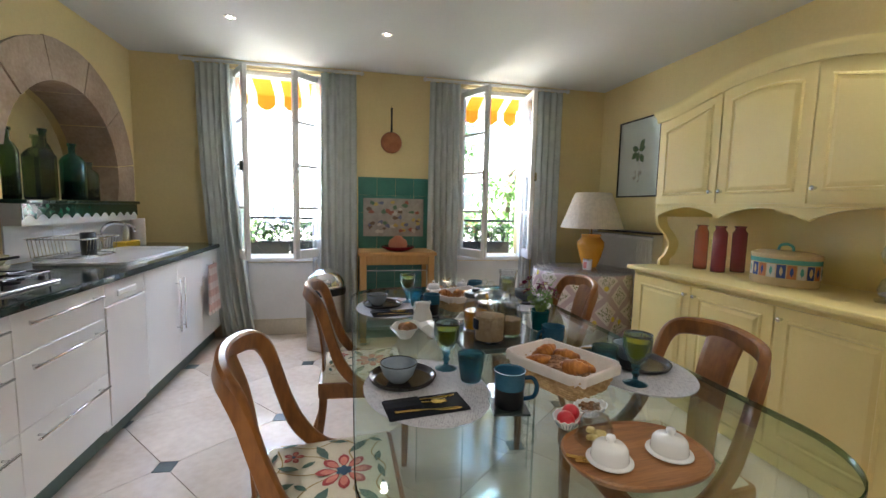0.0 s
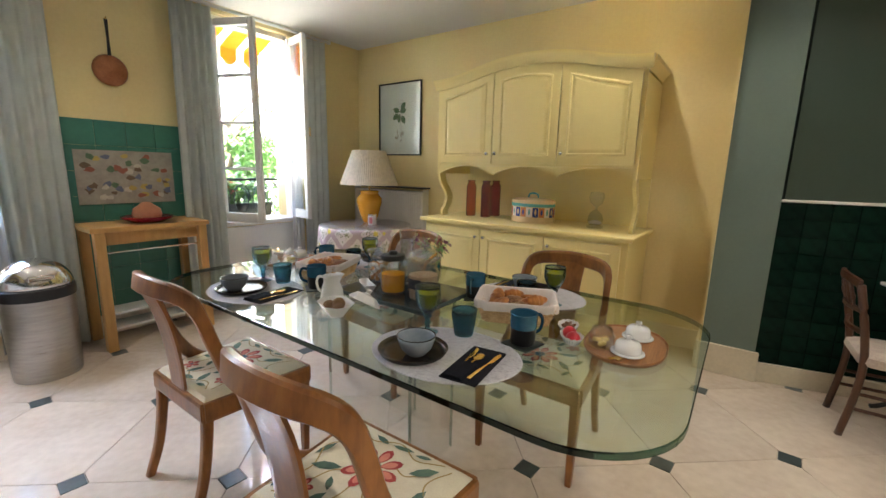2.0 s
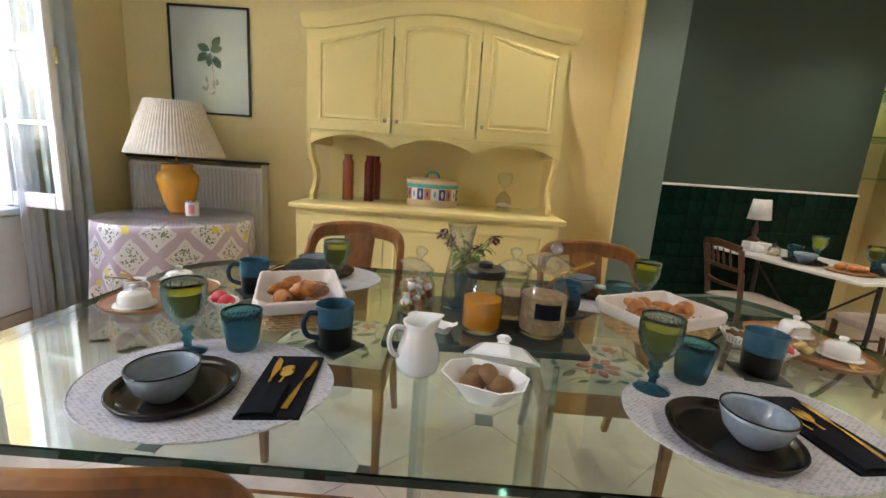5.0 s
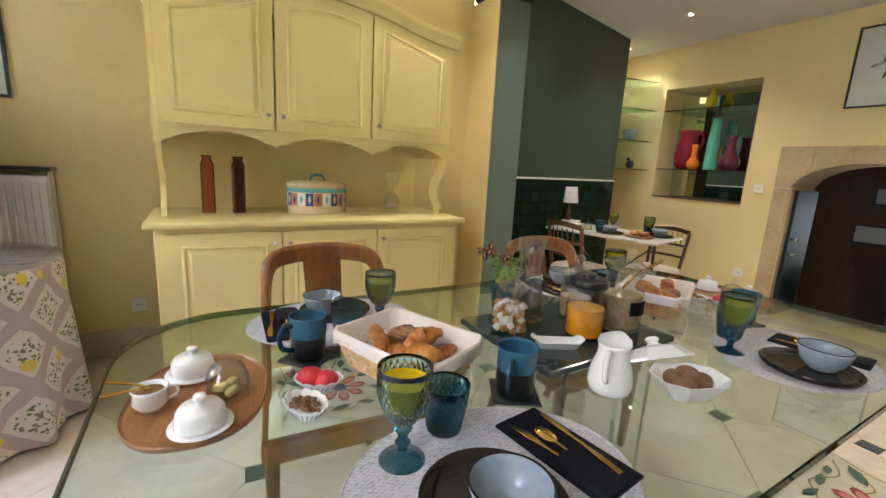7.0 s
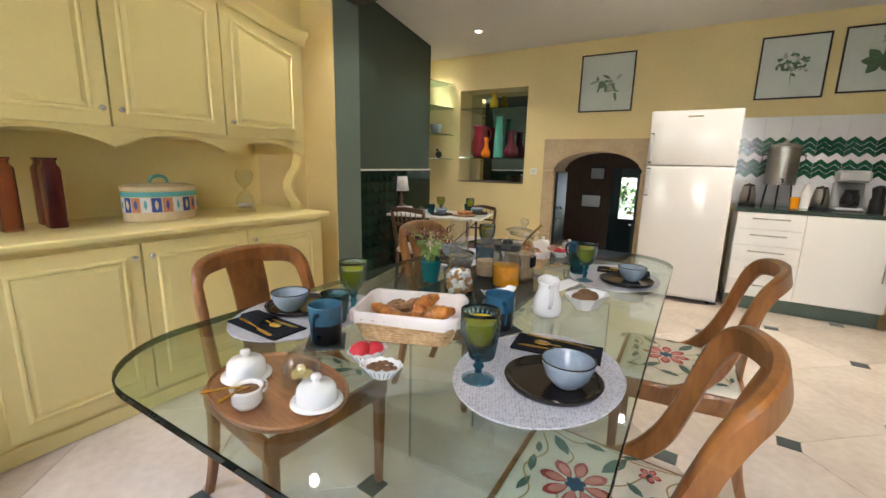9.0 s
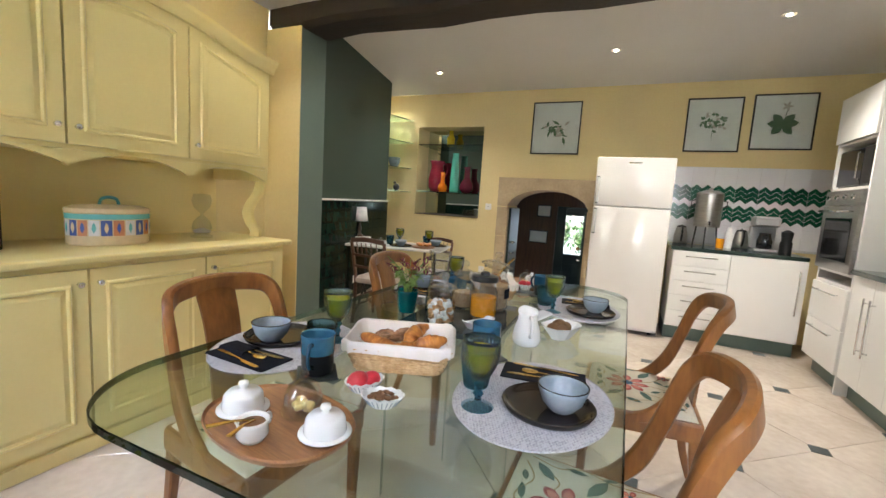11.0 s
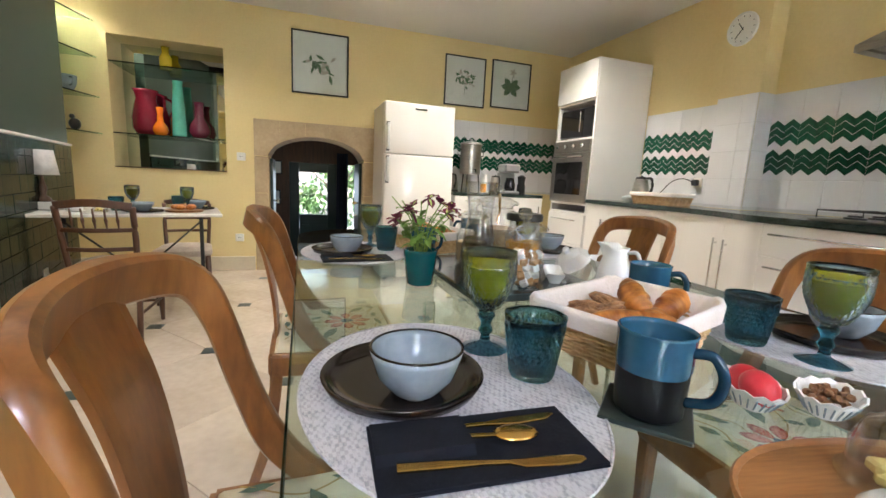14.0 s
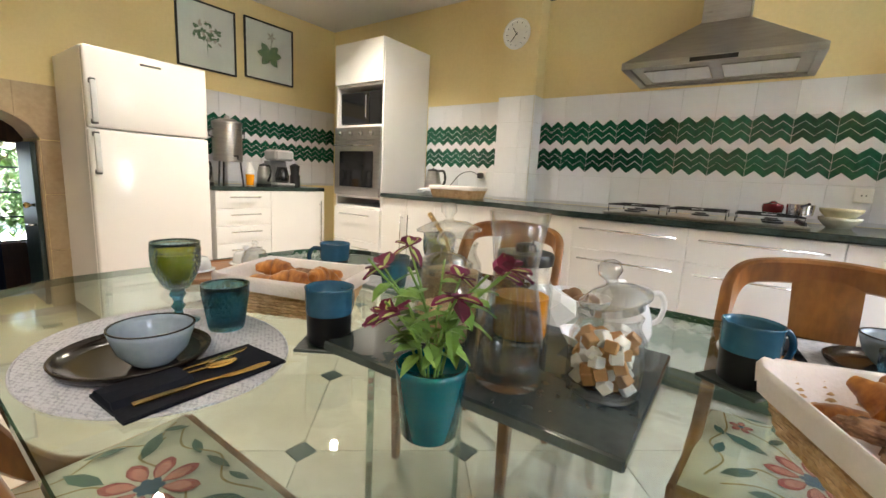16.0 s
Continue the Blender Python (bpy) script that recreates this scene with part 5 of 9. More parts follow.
part("hook", bm, M_chrome, tw)

# hob
hob = thing("gas_hob", "brushed steel gas hob with black cast iron grates", "hob", (-1.55, 1.79, 0.926))
bm = B()
box(bm, -0.22, 0.22, -0.47, 0.47, 0.001, 0.012, 0.003)
part("plate", bm, M_steel, hob)
for k in range(5):
    y, x = (-0.33, 0.0)[0] + 0.33 * (k % 3), (-0.1, 0.1)[k // 3] if k != 4 else 0.1
    y = (-0.33, 0.0, 0.33, -0.33, 0.33)[k]
    bm = B()
    lathe(bm, [(0, 0.012), (0.045, 0.012), (0.045, 0.022), (0.03, 0.024), (0.03, 0.032), (0, 0.033)], 16, (x, y, 0))
    part("burner", bm, M_black, hob, "", "auto")
for k in range(3):
    y = -0.31 + 0.31 * k
    bm = B()
    r = 0.004
    for sx in (-1, 1):
        tube(bm, [(sx * 0.19, y - 0.135, 0.013), (sx * 0.19, y - 0.135, 0.052), (sx * 0.19, y + 0.135, 0.052), (sx * 0.19, y + 0.135, 0.013)], r, 6)
        tube(bm, [(sx * 0.10, y - 0.135, 0.052), (sx * 0.10, y - 0.03, 0.055)], r, 6), tube(bm, [(sx * 0.10, y + 0.135, 0.052), (sx * 0.10, y + 0.03, 0.055)], r, 6)
    for sy in (-1, 1):
        tube(bm, [(-0.19, y + sy * 0.135, 0.052), (0.19, y + sy * 0.135, 0.052)], r, 6)
    tube(bm, [(-0.19, y, 0.052), (0.19, y, 0.052)], r, 6)
    part("grate", bm, M_black, hob)
for k in range(5):
    bm = B()
    lathe(bm, [(0, 0.012), (0.014, 0.012), (0.012, 0.03), (0, 0.031)], 14, (-0.16 + 0.08 * k, 0.445, 0))
    part("control_knob", bm, M_black, hob, "", "auto")

# cooker hood
hood = thing("cooker_hood", "brushed steel chimney cooker hood", "cooker hood", (XL + 0.012, 1.752, 0))
bm = B()
z0, z1, z2 = 1.765, 1.80, 2.07
lo = [(0.0, -0.463), (0.545, -0.463), (0.545, 0.463), (0.0, 0.463)]
hi = [(0.0, -0.12), (0.22, -0.12), (0.22, 0.12), (0.0, 0.12)]
r0 = [bm.verts.new((x, y, z0)) for x, y in lo]
r1 = [bm.verts.new((x, y, z1)) for x, y in lo]
r2 = [bm.verts.new((x, y, z2)) for x, y in hi]
for a, b in ((r0, r1), (r1, r2)):
    for i in range(4):
        bm.faces.new((a[i], a[(i + 1) % 4], b[(i + 1) % 4], b[i]))
bm.faces.new(r2)
# hollow underside
r3 = [bm.verts.new((x * 0.9 + 0.03, y * 0.92, z0 + 0.005)) for x, y in lo]
r4 = [bm.verts.new((x * 0.9 + 0.03, y * 0.92, z0 + 0.018)) for x, y in lo]
for a, b in ((r0, r3), (r3, r4)):
    for i in range(4):
        bm.faces.new((a[i], a[(i + 1) % 4], b[(i + 1) % 4], b[i]))
bm.faces.new(r4)
part("canopy", bm, M_steel, hood)
bm = B()
box(bm, 0, 0.22, -0.12, 0.12, z2, H - 0.001, 0.003)
part("flue", bm, M_steel, hood)
bm = B()
box(bm, 0.5455, 0.549, -0.11, 0.11, 1.772, 1.794)
part("switch_strip", bm, M_black, hood)
for sy in (-1, 1):
    bm = B()
    box(bm, 0.10, 0.40, sy * 0.2 - 0.17, sy * 0.2 + 0.17, 1.774, 1.7815, 0.002)
    part("filter", bm, M_chrome, hood, "metal grease filter")

# tall oven cupboard
tall = thing("oven_cupboard", "tall white cupboard with microwave niche and built-in oven", "cupboard", (-1.45, -0.915, 0))
bm = B()
hw, dp = 0.305, 0.60
box(bm, -dp, 0, -hw, -hw + 0.02, 0.14, 2.22)
part("side_panel", bm, M_white, tall)
bm = B()
box(bm, -dp, 0, hw - 0.02, hw, 0.001, 2.22, 0.002)
part("side_panel", bm, M_white, tall)
bm = B()
box(bm, -dp, -0.571, -hw + 0.02, hw - 0.02, 0.14, 2.22)
part("back_panel", bm, M_white, tall)
for za, zb in ((2.20, 2.22), (1.845, 1.865), (1.495, 1.515), (0.86, 0.88), (0.77, 0.79), (0.14, 0.16)):
    bm = B()
    box(bm, -0.57, -0.002, -hw + 0.0205, hw - 0.0205, za, zb)
    part("shelf", bm, M_white, tall)
for za, zb, hd in ((1.868, 2.218, False), (0.47, 0.768, True), (0.145, 0.465, True)):
    bm = B()
    box(bm, 0.001, 0.02, -hw + 0.002, hw - 0.002, za, zb, 0.002)
    d = part("door" if not hd else "drawer", bm, M_white, tall)
    if hd:
        bar_handle(d, (0.02, -0.2, zb - 0.06), (0.02, 0.2, zb - 0.06), (0.03, 0, 0))
bm = B()
box(bm, -dp, -0.06, -hw + 0.02, hw - 0.021, 0.001, 0.139)
part("kickboard", bm, M_kick, tall, "grey green kickboard")
ov = thing("oven", "stainless steel built-in oven with dark glass door", "oven", (-1.45, -0.915, 0.881))
bm = B()
box(bm, -0.5, 0.002, -0.28, 0.28, 0.0, 0.612)
part("casing", bm, M_steel, ov)
bm = B()
box(bm, 0.003, 0.026, -0.295, 0.295, 0.495, 0.61, 0.003)
cp = part("control_panel", bm, M_steel, ov)
for k in range(4):
    bm = B()
    lathe(bm, [(0, 0), (0.020, 0), (0.018, 0.02), (0, 0.022)], 16)
    ob = part("dial", bm, M_chrome, cp, "", "auto")
    ob.matrix_basis = pose(0.026, -0.2 + 0.133 * k, 0.555, 0, 90, 0)
bm = B()
box(bm, 0.003, 0.03, -0.295, 0.295, 0.002, 0.49, 0.003)
od = part("oven_door", bm, M_steel, ov)
bm = B()
box(bm, 0.0305, 0.034, -0.22, 0.22, 0.08, 0.40, 0.002)
part("glass", bm, M_blackglass, od)
bar_handle(od, (0.03, -0.25, 0.45), (0.03, 0.25, 0.45), (0.04, 0, 0), 0.009)
mw = thing("microwave", "black microwave oven in the cupboard niche", "microwave", (-1.47, -0.915, 1.516))
bm = B()
box(bm, -0.36, 0, -0.255, 0.255, 0.004, 0.29, 0.006)
part("casing", bm, M_black, mw)
bm = B()
box(bm, 0.001, 0.012, -0.25, 0.12, 0.012, 0.282, 0.004)
part("door", bm, M_blackglass, mw)
bm = B()
box(bm, 0.001, 0.012, 0.124, 0.25, 0.012, 0.282, 0.004)
pn = part("control_panel", bm, M_black, mw)
bm = B()
tube(bm, [(0.013, 0.10, 0.05), (0.035, 0.10, 0.06), (0.035, 0.10, 0.24), (0.013, 0.10, 0.25)], 0.006, 8)
part("handle", bm, M_chrome, mw, "", True)

# fridge freezer
M_hbar = surf("pale_grey_bar", (0.62, 0.62, 0.60), (0.55, 0.55, 0.54), 0.3, 20, 90, 0.0)
M_hend = surf("dark_grey_mount", (0.10, 0.10, 0.10), None, 0.4, 20, 90, 0.0)
fr = thing("fridge_freezer", "tall glossy white fridge freezer with two grey bar handles", "fridge", (0.03, -1.37, 0))
bm = B()
box(bm, -0.355, 0.355, -0.60, -0.001, 0.03, 1.765, 0.008)
part("body", bm, M_fridge, fr)
for za, zb, ha, hb in ((1.275, 1.762, 1.295, 1.565), (0.06, 1.268, 0.99, 1.25)):
    bm = B()
    box(bm, -0.354, 0.354, 0.0, 0.055, za, zb, 0.014, 3)
    d = part("door", bm, M_fridge, fr, "", "auto")
    bm = B()
    box(bm, 0.311, 0.341, 0.088, 0.110, ha + 0.012, hb - 0.012, 0.006, 2)
    hd = part("handle", bm, M_hbar, d, "pale grey bar handle", "auto")
    for zz in (ha, hb - 0.03):
        bm = B()
        box(bm, 0.312, 0.340, 0.0555, 0.104, zz, zz + 0.03, 0.005, 2)
        part("handle_mount", bm, M_hend, hd, "dark grey handle mount")
bm = B()
box(bm, -0.06, 0.06, 0.0555, 0.058, 1.70, 1.712)
part("badge", bm, M_chrome, fr)
for sx in (-1, 1):
    bm = B()
    lathe(bm, [(0, 0), (0.02, 0), (0.02, 0.03), (0, 0.03)], 10, (sx * 0.3, -0.06, 0))
    part("foot", bm, M_black, fr)

# back base units, facing +y
def back_unit(x0, x1, drawers, label, name):
    u = thing(name, label, "cabinet", ((x0 + x1) / 2, -1.41, 0), 90, "kitchen base units")
    h = (x1 - x0) / 2
    bm = B()
    box(bm, -0.55, -0.001, -h + 0.0005, h - 0.0005, 0.135, 0.889)
    part("body", bm, M_white, u)
    bm = B()
    box(bm, -0.55, -0.055, -h + 0.0005, h - 0.0005, 0.001, 0.134)
    part("kickboard", bm, M_kick, u, "grey green kickboard")
    if drawers:
        zs = (0.889, 0.745, 0.60, 0.455, 0.30, 0.14)
        for a, b in zip(zs, zs[1:]):
            d = front_x(u, -h, h, b, a, "drawer")
            bar_handle(d, (0.02, -0.13, a - 0.05), (0.02, 0.13, a - 0.05), (0.03, 0, 0))
    else:
        d = front_x(u, -h, h, 0.14, 0.889)
        bar_handle(d, (0.02, h - 0.06, 0.40), (0.02, h - 0.06, 0.80), (0.03, 0, 0))


back_unit(-0.87, -0.39, True, "white drawer unit of five drawers with chrome handles", "drawer_unit")
back_unit(-1.446, -0.87, False, "white cabinet with one tall chrome handle", "base_cabinet")

# counter-top machines
urn = thing("water_urn", "large stainless steel hot drinks urn on the counter", "urn", (-0.69, -1.76, 0.926))
bm = B()
lathe(bm, [(0, 0.20), (0.115, 0.20), (0.118, 0.22), (0.118, 0.52), (0.122, 0.525), (0.118, 0.54), (0.06, 0.565), (0.02, 0.57), (0.02, 0.59), (0, 0.595)], 28)
part("tank", bm, M_steel, urn, "", "auto")
for a in range(3):
    bm = B()
    an = a * 2.1 + 0.4
    tube(bm, [(0.10 * math.cos(an), 0.10 * math.sin(an), 0.21), (0.12 * math.cos(an), 0.12 * math.sin(an), 0.0)], 0.008, 6)
    part("leg", bm, M_black, urn)
bm = B()
tube(bm, [(0, 0.118, 0.25), (0, 0.17, 0.25), (0, 0.17, 0.22)], 0.009, 8)
part("tap", bm, M_black, urn)
for s in (-1, 1):
    bm = B()
    tube(bm, [(s * 0.118, 0, 0.40), (s * 0.155, 0, 0.41), (s * 0.155, 0, 0.46), (s * 0.118, 0, 0.47)], 0.008, 6)
    part("handle", bm, M_black, urn)


def kettle(loc, s, label):
    t = thing("kettle", label, "kettle", loc)
    bm = B()
    lathe(bm, [(0, 0.0), (0.075 * s, 0), (0.075 * s, 0.02 * s)], 20)
    part("stand", bm, M_black, t, "", "auto")
    bm = B()
    lathe(bm, [(0, 0.021 * s), (0.072 * s, 0.021 * s), (0.07 * s, 0.10 * s), (0.052 * s, 0.19 * s), (0.048 * s, 0.20 * s)], 22)
    part("jug", bm, M_steel, t, "", True)
    bm = B()
    lathe(bm, [(0.048 * s, 0.20 * s), (0.045 * s, 0.215 * s), (0.01 * s, 0.222 * s), (0, 0.235 * s)], 16)
    part("lid", bm, M_black, t, "", True)
    bm = B()
    tube(bm, smooth_path([(0, 0.05 * s, 0.205 * s), (0, 0.11 * s, 0.20 * s), (0, 0.125 * s, 0.12 * s), (0, 0.08 * s, 0.05 * s)], 4), 0.011 * s, 8)
    part("handle", bm, M_black, t, "", True)


kettle((-1.78, -0.30, 0.926), 1.05, "steel electric kettle with black handle")
kettle((-0.47, -1.72, 0.926), 0.9, "small steel electric kettle with black handle")
kettle((-0.98, -1.68, 0.926), 0.9, "steel jug kettle beside the coffee machine")
cm = thing("coffee_machine", "silver grey filter coffee machine with glass jug", "coffee maker", (-1.17, -1.72, 0.926))
bm = B()
box(bm, -0.10, 0.10, -0.11, 0.11, 0, 0.03, 0.01)
box(bm, -0.10, 0.10, -0.11, -0.03, 0.03, 0.24, 0.01)
box(bm, -0.10, 0.10, -0.11, 0.10, 0.24, 0.34, 0.02)
part("housing", bm, surf("pale_grey_plastic", (0.40, 0.40, 0.40), None, 0.35, 6, 60, 0.02), cm)
bm = B()
lathe(bm, [(0, 0.032), (0.06, 0.032), (0.065, 0.10), (0.045, 0.17), (0.05, 0.18), (0.047, 0.18), (0.04, 0.165), (0.06, 0.10), (0.055, 0.036), (0, 0.036)], 18, (0, 0.04, 0))
part("jug", bm, M_blackglass, cm, "", True)
gr = thing("coffee_grinder", "black coffee grinder on the counter", "grinder", (-1.36, -1.75, 0.926))
bm = B()
lathe(bm, [(0, 0), (0.05, 0), (0.05, 0.10), (0.04, 0.12), (0.05, 0.20), (0.02, 0.22), (0, 0.225)], 18)
part("body", bm, M_black, gr, "", "auto")
jg = thing("juice_glass", "glass of orange juice on the counter", "glass", (-0.80, -1.60, 0.926))
bm = B()
lathe(bm, [(0, 0.004), (0.032, 0.004), (0.036, 0.10), (0, 0.10)], 16)
part("juice", bm, M_orange, jg, "", "auto")
pz = thing("cream_carton", "white plastic bottle beside the urn", "bottle", (-0.90, -1.78, 0.926))
bm = B()
lathe(bm, [(0, 0), (0.04, 0), (0.04, 0.14), (0.02, 0.18), (0.02, 0.21), (0, 0.21)], 16)
part("bottle", bm, M_white, pz, "", "auto")

# things by the pier: plug, plastic bag, bread board
M_bag = surf("thin_white_plastic", (0.72, 0.74, 0.76), (0.60, 0.62, 0.65), 0.3, 14, 60, 0.2)
pb = thing("bread_basket", "oblong wicker basket with white lining on the worktop", "basket", (-1.66, 0.06, 0.926), 4)
bm = B()
prism(bm, round_rect(0.125, 0.185, 0.03, 4), "z", 0.001, 0.006)
part("base", bm, M_wicker, pb)
for k in range(10):
    q = 0.90 + 0.011 * k
    pts = []
    rr = round_rect(0.140 * q, 0.200 * q, 0.03, 5)
    for n_, p in enumerate(rr):
        a, b = Vector(p), Vector(rr[(n_ + 1) % len(rr)])
        st = max(1, int((b - a).length / 0.022))
        for w in range(st):
            c = a.lerp(b, w / st)
            c *= 1 + (0.010 if (len(pts) + k) % 2 else -0.010)
            pts.append((c.x, c.y, 0.010 + 0.0082 * k))
    bm = B()
    tube(bm, pts + pts[:1], 0.0045, 6)
    part("weave_strand", bm, M_wicker, pb)
bm = B()
ra = []
for hx, hy, z in ((0.147, 0.207, 0.066), (0.149, 0.209, 0.090), (0.143, 0.203, 0.096), (0.134, 0.194, 0.090), (0.112, 0.172, 0.030), (0.09, 0.15, 0.026)):
    ra.append([bm.verts.new((px * (1 + 0.008 * math.sin(n_ * 1.7)), py, z + 0.002 * math.sin(n_ * 2.3))) for n_, (px, py) in enumerate(round_rect(hx, hy, 0.03, 6))])
for a, b in zip(ra, ra[1:]):
    for n_ in range(len(a)):
        bm.faces.new((a[n_], a[(n_ + 1) % len(a)], b[(n_ + 1) % len(a)], b[n_]))
bm.faces.new(ra[-1])
part("lining", bm, M_linen, pb, "white cloth lining", True)
bag = thing("plastic_bag", "crumpled white plastic bag beside the wicker basket", "bag", (-1.68, -0.27, 0.926))
bm = B()
blob(bm, (0, 0, 0.033), (0.085, 0.095, 0.032), 26, 16, 0.16)
for v in bm.verts:
    v.co.z = max(0.001, v.co.z + 0.010 * noise.noise(v.co * 28.0))
part("film", bm, M_bag, bag)
def socket(loc, rz, label="square white plastic wall socket"):
    t = thing("wall_socket", label, "socket", loc, rz, "wall sockets")
    bm = B()
    box(bm, 0, 0.010, -0.04, 0.04, -0.04, 0.04, 0.003)
    f = part("plate", bm, M_white, t)
    bm = B()
    lathe(bm, [(0.020, 0.0), (0.024, 0.0), (0.024, 0.004), (0.020, 0.004)], 18, closed=True)
    r = part("rim", bm, M_white, t)
    r.matrix_basis = pose(0.010, 0, 0, 0, 90, 0)
    for s in (-1, 1):
        bm = B()
        lathe(bm, [(0, 0), (0.004, 0), (0.004, 0.0015), (0, 0.0015)], 8)
        h = part("pin_hole", bm, M_black, t)
        h.matrix_basis = pose(0.0102, s * 0.009, 0, 0, 90, 0)
    return t


socket((XL + 0.0125, 2.52, 1.10), 0)
socket((XL + 0.0125, 0.05, 1.12), 0)
socket((1.755, YB + 0.001, 0.35), 90)
socket((1.72, YB + 0.001, 1.18), 90, "white light switch plate on the wall")
socket((XR - 0.001, 2.95, 0.30), 180)
pg = thing("plug", "black mains plug with a looping cable", "plug", (XL + 0.024, 0.05, 1.12))
bm = B()
box(bm, 0, 0.045, -0.025, 0.025, -0.025, 0.025, 0.008)
part("plug_body", bm, M_black, pg)
bm = B()
tube(bm, smooth_path([(0.04, 0, 0), (0.09, -0.06, 0.03), (0.11, -0.16, 0.0), (0.14, -0.24, -0.10), (0.20, -0.30, -0.18)], 6), 0.004, 6)
part("cable", bm, M_black, pg, "", True)
# right of the hob
rp = thing("enamel_pot", "small dark red enamel pot at the hob", "pot", (-1.70, 2.12, 0.985))
bm = B()
lathe(bm, [(0, 0), (0.045, 0), (0.05, 0.03), (0.045, 0.045), (0.02, 0.052), (0.01, 0.06), (0, 0.062)], 18)
part("pot", bm, surf("dark_red_enamel", (0.16, 0.015, 0.015), None, 0.2, 9, 60, 0), rp, "", "auto")
st = thing("bowl_stack", "two stacked cream bowls with painted rims", "bowls", (-1.72, 2.40, 0.926))
for z, c in ((0, (0.75, 0.72, 0.55)), (0.045, (0.72, 0.66, 0.40))):
    bm = B()
    lathe(bm, [(0, z), (0.05, z), (0.085, z + 0.04), (0.088, z + 0.055), (0.082, z + 0.055), (0.05, z + 0.01), (0, z + 0.008)], 20)
    part("bowl", bm, surf("bowl_glaze", c, None, 0.2, 9, 60, 0), st, "", True)
pn = thing("saucepan", "small steel saucepan with long handle", "saucepan", (-1.62, 2.23, 0.982))
bm = B()
lathe(bm, [(0, 0), (0.055, 0), (0.058, 0.055), (0.055, 0.055), (0.052, 0.004), (0, 0.004)], 20)
part("pan", bm, M_chrome, pn, "", "auto")
bm = B()
tube(bm, [(0.05, 0.0, 0.045), (0.14, 0.02, 0.06)], 0.007, 6)
part("handle", bm, M_black, pn)
# wall clock
ck = thing("wall_clock", "round white wall clock with black pointers", "clock", (-1.899, 0.375, 2.215))
bm = B()
lathe(bm, [(0, 0), (0.105, 0), (0.115, 0.012), (0.112, 0.028), (0.098, 0.030), (0.095, 0.018), (0, 0.017)], 32)
ob = part("case", bm, M_whitepaint, ck, "", "auto")
ob.matrix_basis = pose(0, 0, 0, 0, 90, 0)
for ang, ln in ((140, 0.075), (35, 0.055)):
    bm = B()
    box(bm, 0.019, 0.021, -0.003, 0.003, -0.012, ln)
    ob = part("pointer", bm, M_black, ck)
    ob.matrix_basis = pose(0, 0, 0, ang, 0, 0)
for k in range(12):
    bm = B()
    box(bm, 0.0175, 0.019, -0.002, 0.002, 0.078, 0.09)
    ob = part("hour_mark", bm, M_black, ck)
    ob.matrix_basis = pose(0, 0, 0, 30 * k, 0, 0)

# ---- breakfast on the glass table ----
M_cork = surf("jam_red", (0.65, 0.03, 0.05), (0.5, 0.02, 0.03), 0.35, 30, 90, 0.1)
M_nuts = surf("nut_brown", (0.28, 0.14, 0.06), (0.14, 0.06, 0.025), 0.7, 60, 150, 0.6)
M_kiwi = surf("kiwi_skin", (0.24, 0.13, 0.06), (0.17, 0.09, 0.04), 0.85, 50, 180, 0.4)
M_butter = surf("butter", (0.86, 0.68, 0.24), None, 0.5, 12, 60, 0.1)
M_oats = surf("muesli", (0.55, 0.40, 0.24), (0.34, 0.20, 0.10), 0.8, 90, 220, 0.8)
M_water = thin_glass("water", (0.92, 0.93, 0.93), 1.5, power=2.6)
M_potgl = surf("teal_pot_glaze", (0.0, 0.085, 0.098), (0.0, 0.066, 0.078), 0.15, 9, 60, 0.02)
M_purple = surf("burgundy_petal", (0.20, 0.01, 0.06), (0.10, 0.005, 0.03), 0.6, 30, 90, 0.1)
M_lime = surf("lime_petal", (0.55, 0.62, 0.20), None, 0.6, 30, 90, 0.1)
M_sugarw = surf("white_sugar", (0.80, 0.79, 0.76), None, 0.7, 60, 150, 0.3)
M_sugarb = surf("brown_sugar", (0.50, 0.26, 0.10), None, 0.7, 60, 150, 0.3)
SL = 0.780   # top of the slate board
setno = [0]


def ellipse_disc(bm, rx, ry, z0, z1, n=40, jag=0.0):
    def ring(q, z):
        return [bm.verts.new((rx * q * math.cos(2 * math.pi * i / n), ry * q * math.sin(2 * math.pi * i / n), z)) for i in range(n)]
    rs = [ring(0.99, z0), ring(1.0, (z0 + z1) / 2), ring(0.99, z1), ring(0.93, z1 - 0.0002), ring(0.5, z1)]
    for a, b in zip(rs, rs[1:]):
        for i in range(n):
            bm.faces.new((a[i], a[(i + 1) % n], b[(i + 1) % n], b[i]))
    bm.faces.new(rs[0][::-1]), bm.faces.new(rs[-1])


def placemat(x, y, rz):
    t = thing("placemat", "oval woven grey placemat on the glass table", "placemat", (x, y, TZ), rz, "placemats")
    bm = B()
    ellipse_disc(bm, 0.185, 0.237, 0.0, 0.003)
    part("weave", bm, M_mat, t)
    bm = B()
    pts = [(0.184 * math.cos(2 * math.pi * i / 60), 0.236 * math.sin(2 * math.pi * i / 60), 0.0025) for i in range(61)]
    tube(bm, pts, 0.0022, 6)
    part("braided_edge", bm, M_mat, t)


def plate(x, y):
    t = thing("dinner_plate", "dark brown glazed flat plate with raised rim", "plate", (x, y, TZ + 0.003), 0, "dark plates")
    bm = B()
    lathe(bm, [(0, 0.001), (0.080, 0.0), (0.100, 0.003), (0.107, 0.016), (0.104, 0.018), (0.098, 0.007), (0.078, 0.0055), (0, 0.0055)], 40)
    part("glazed_plate", bm, M_plate, t, "", True)


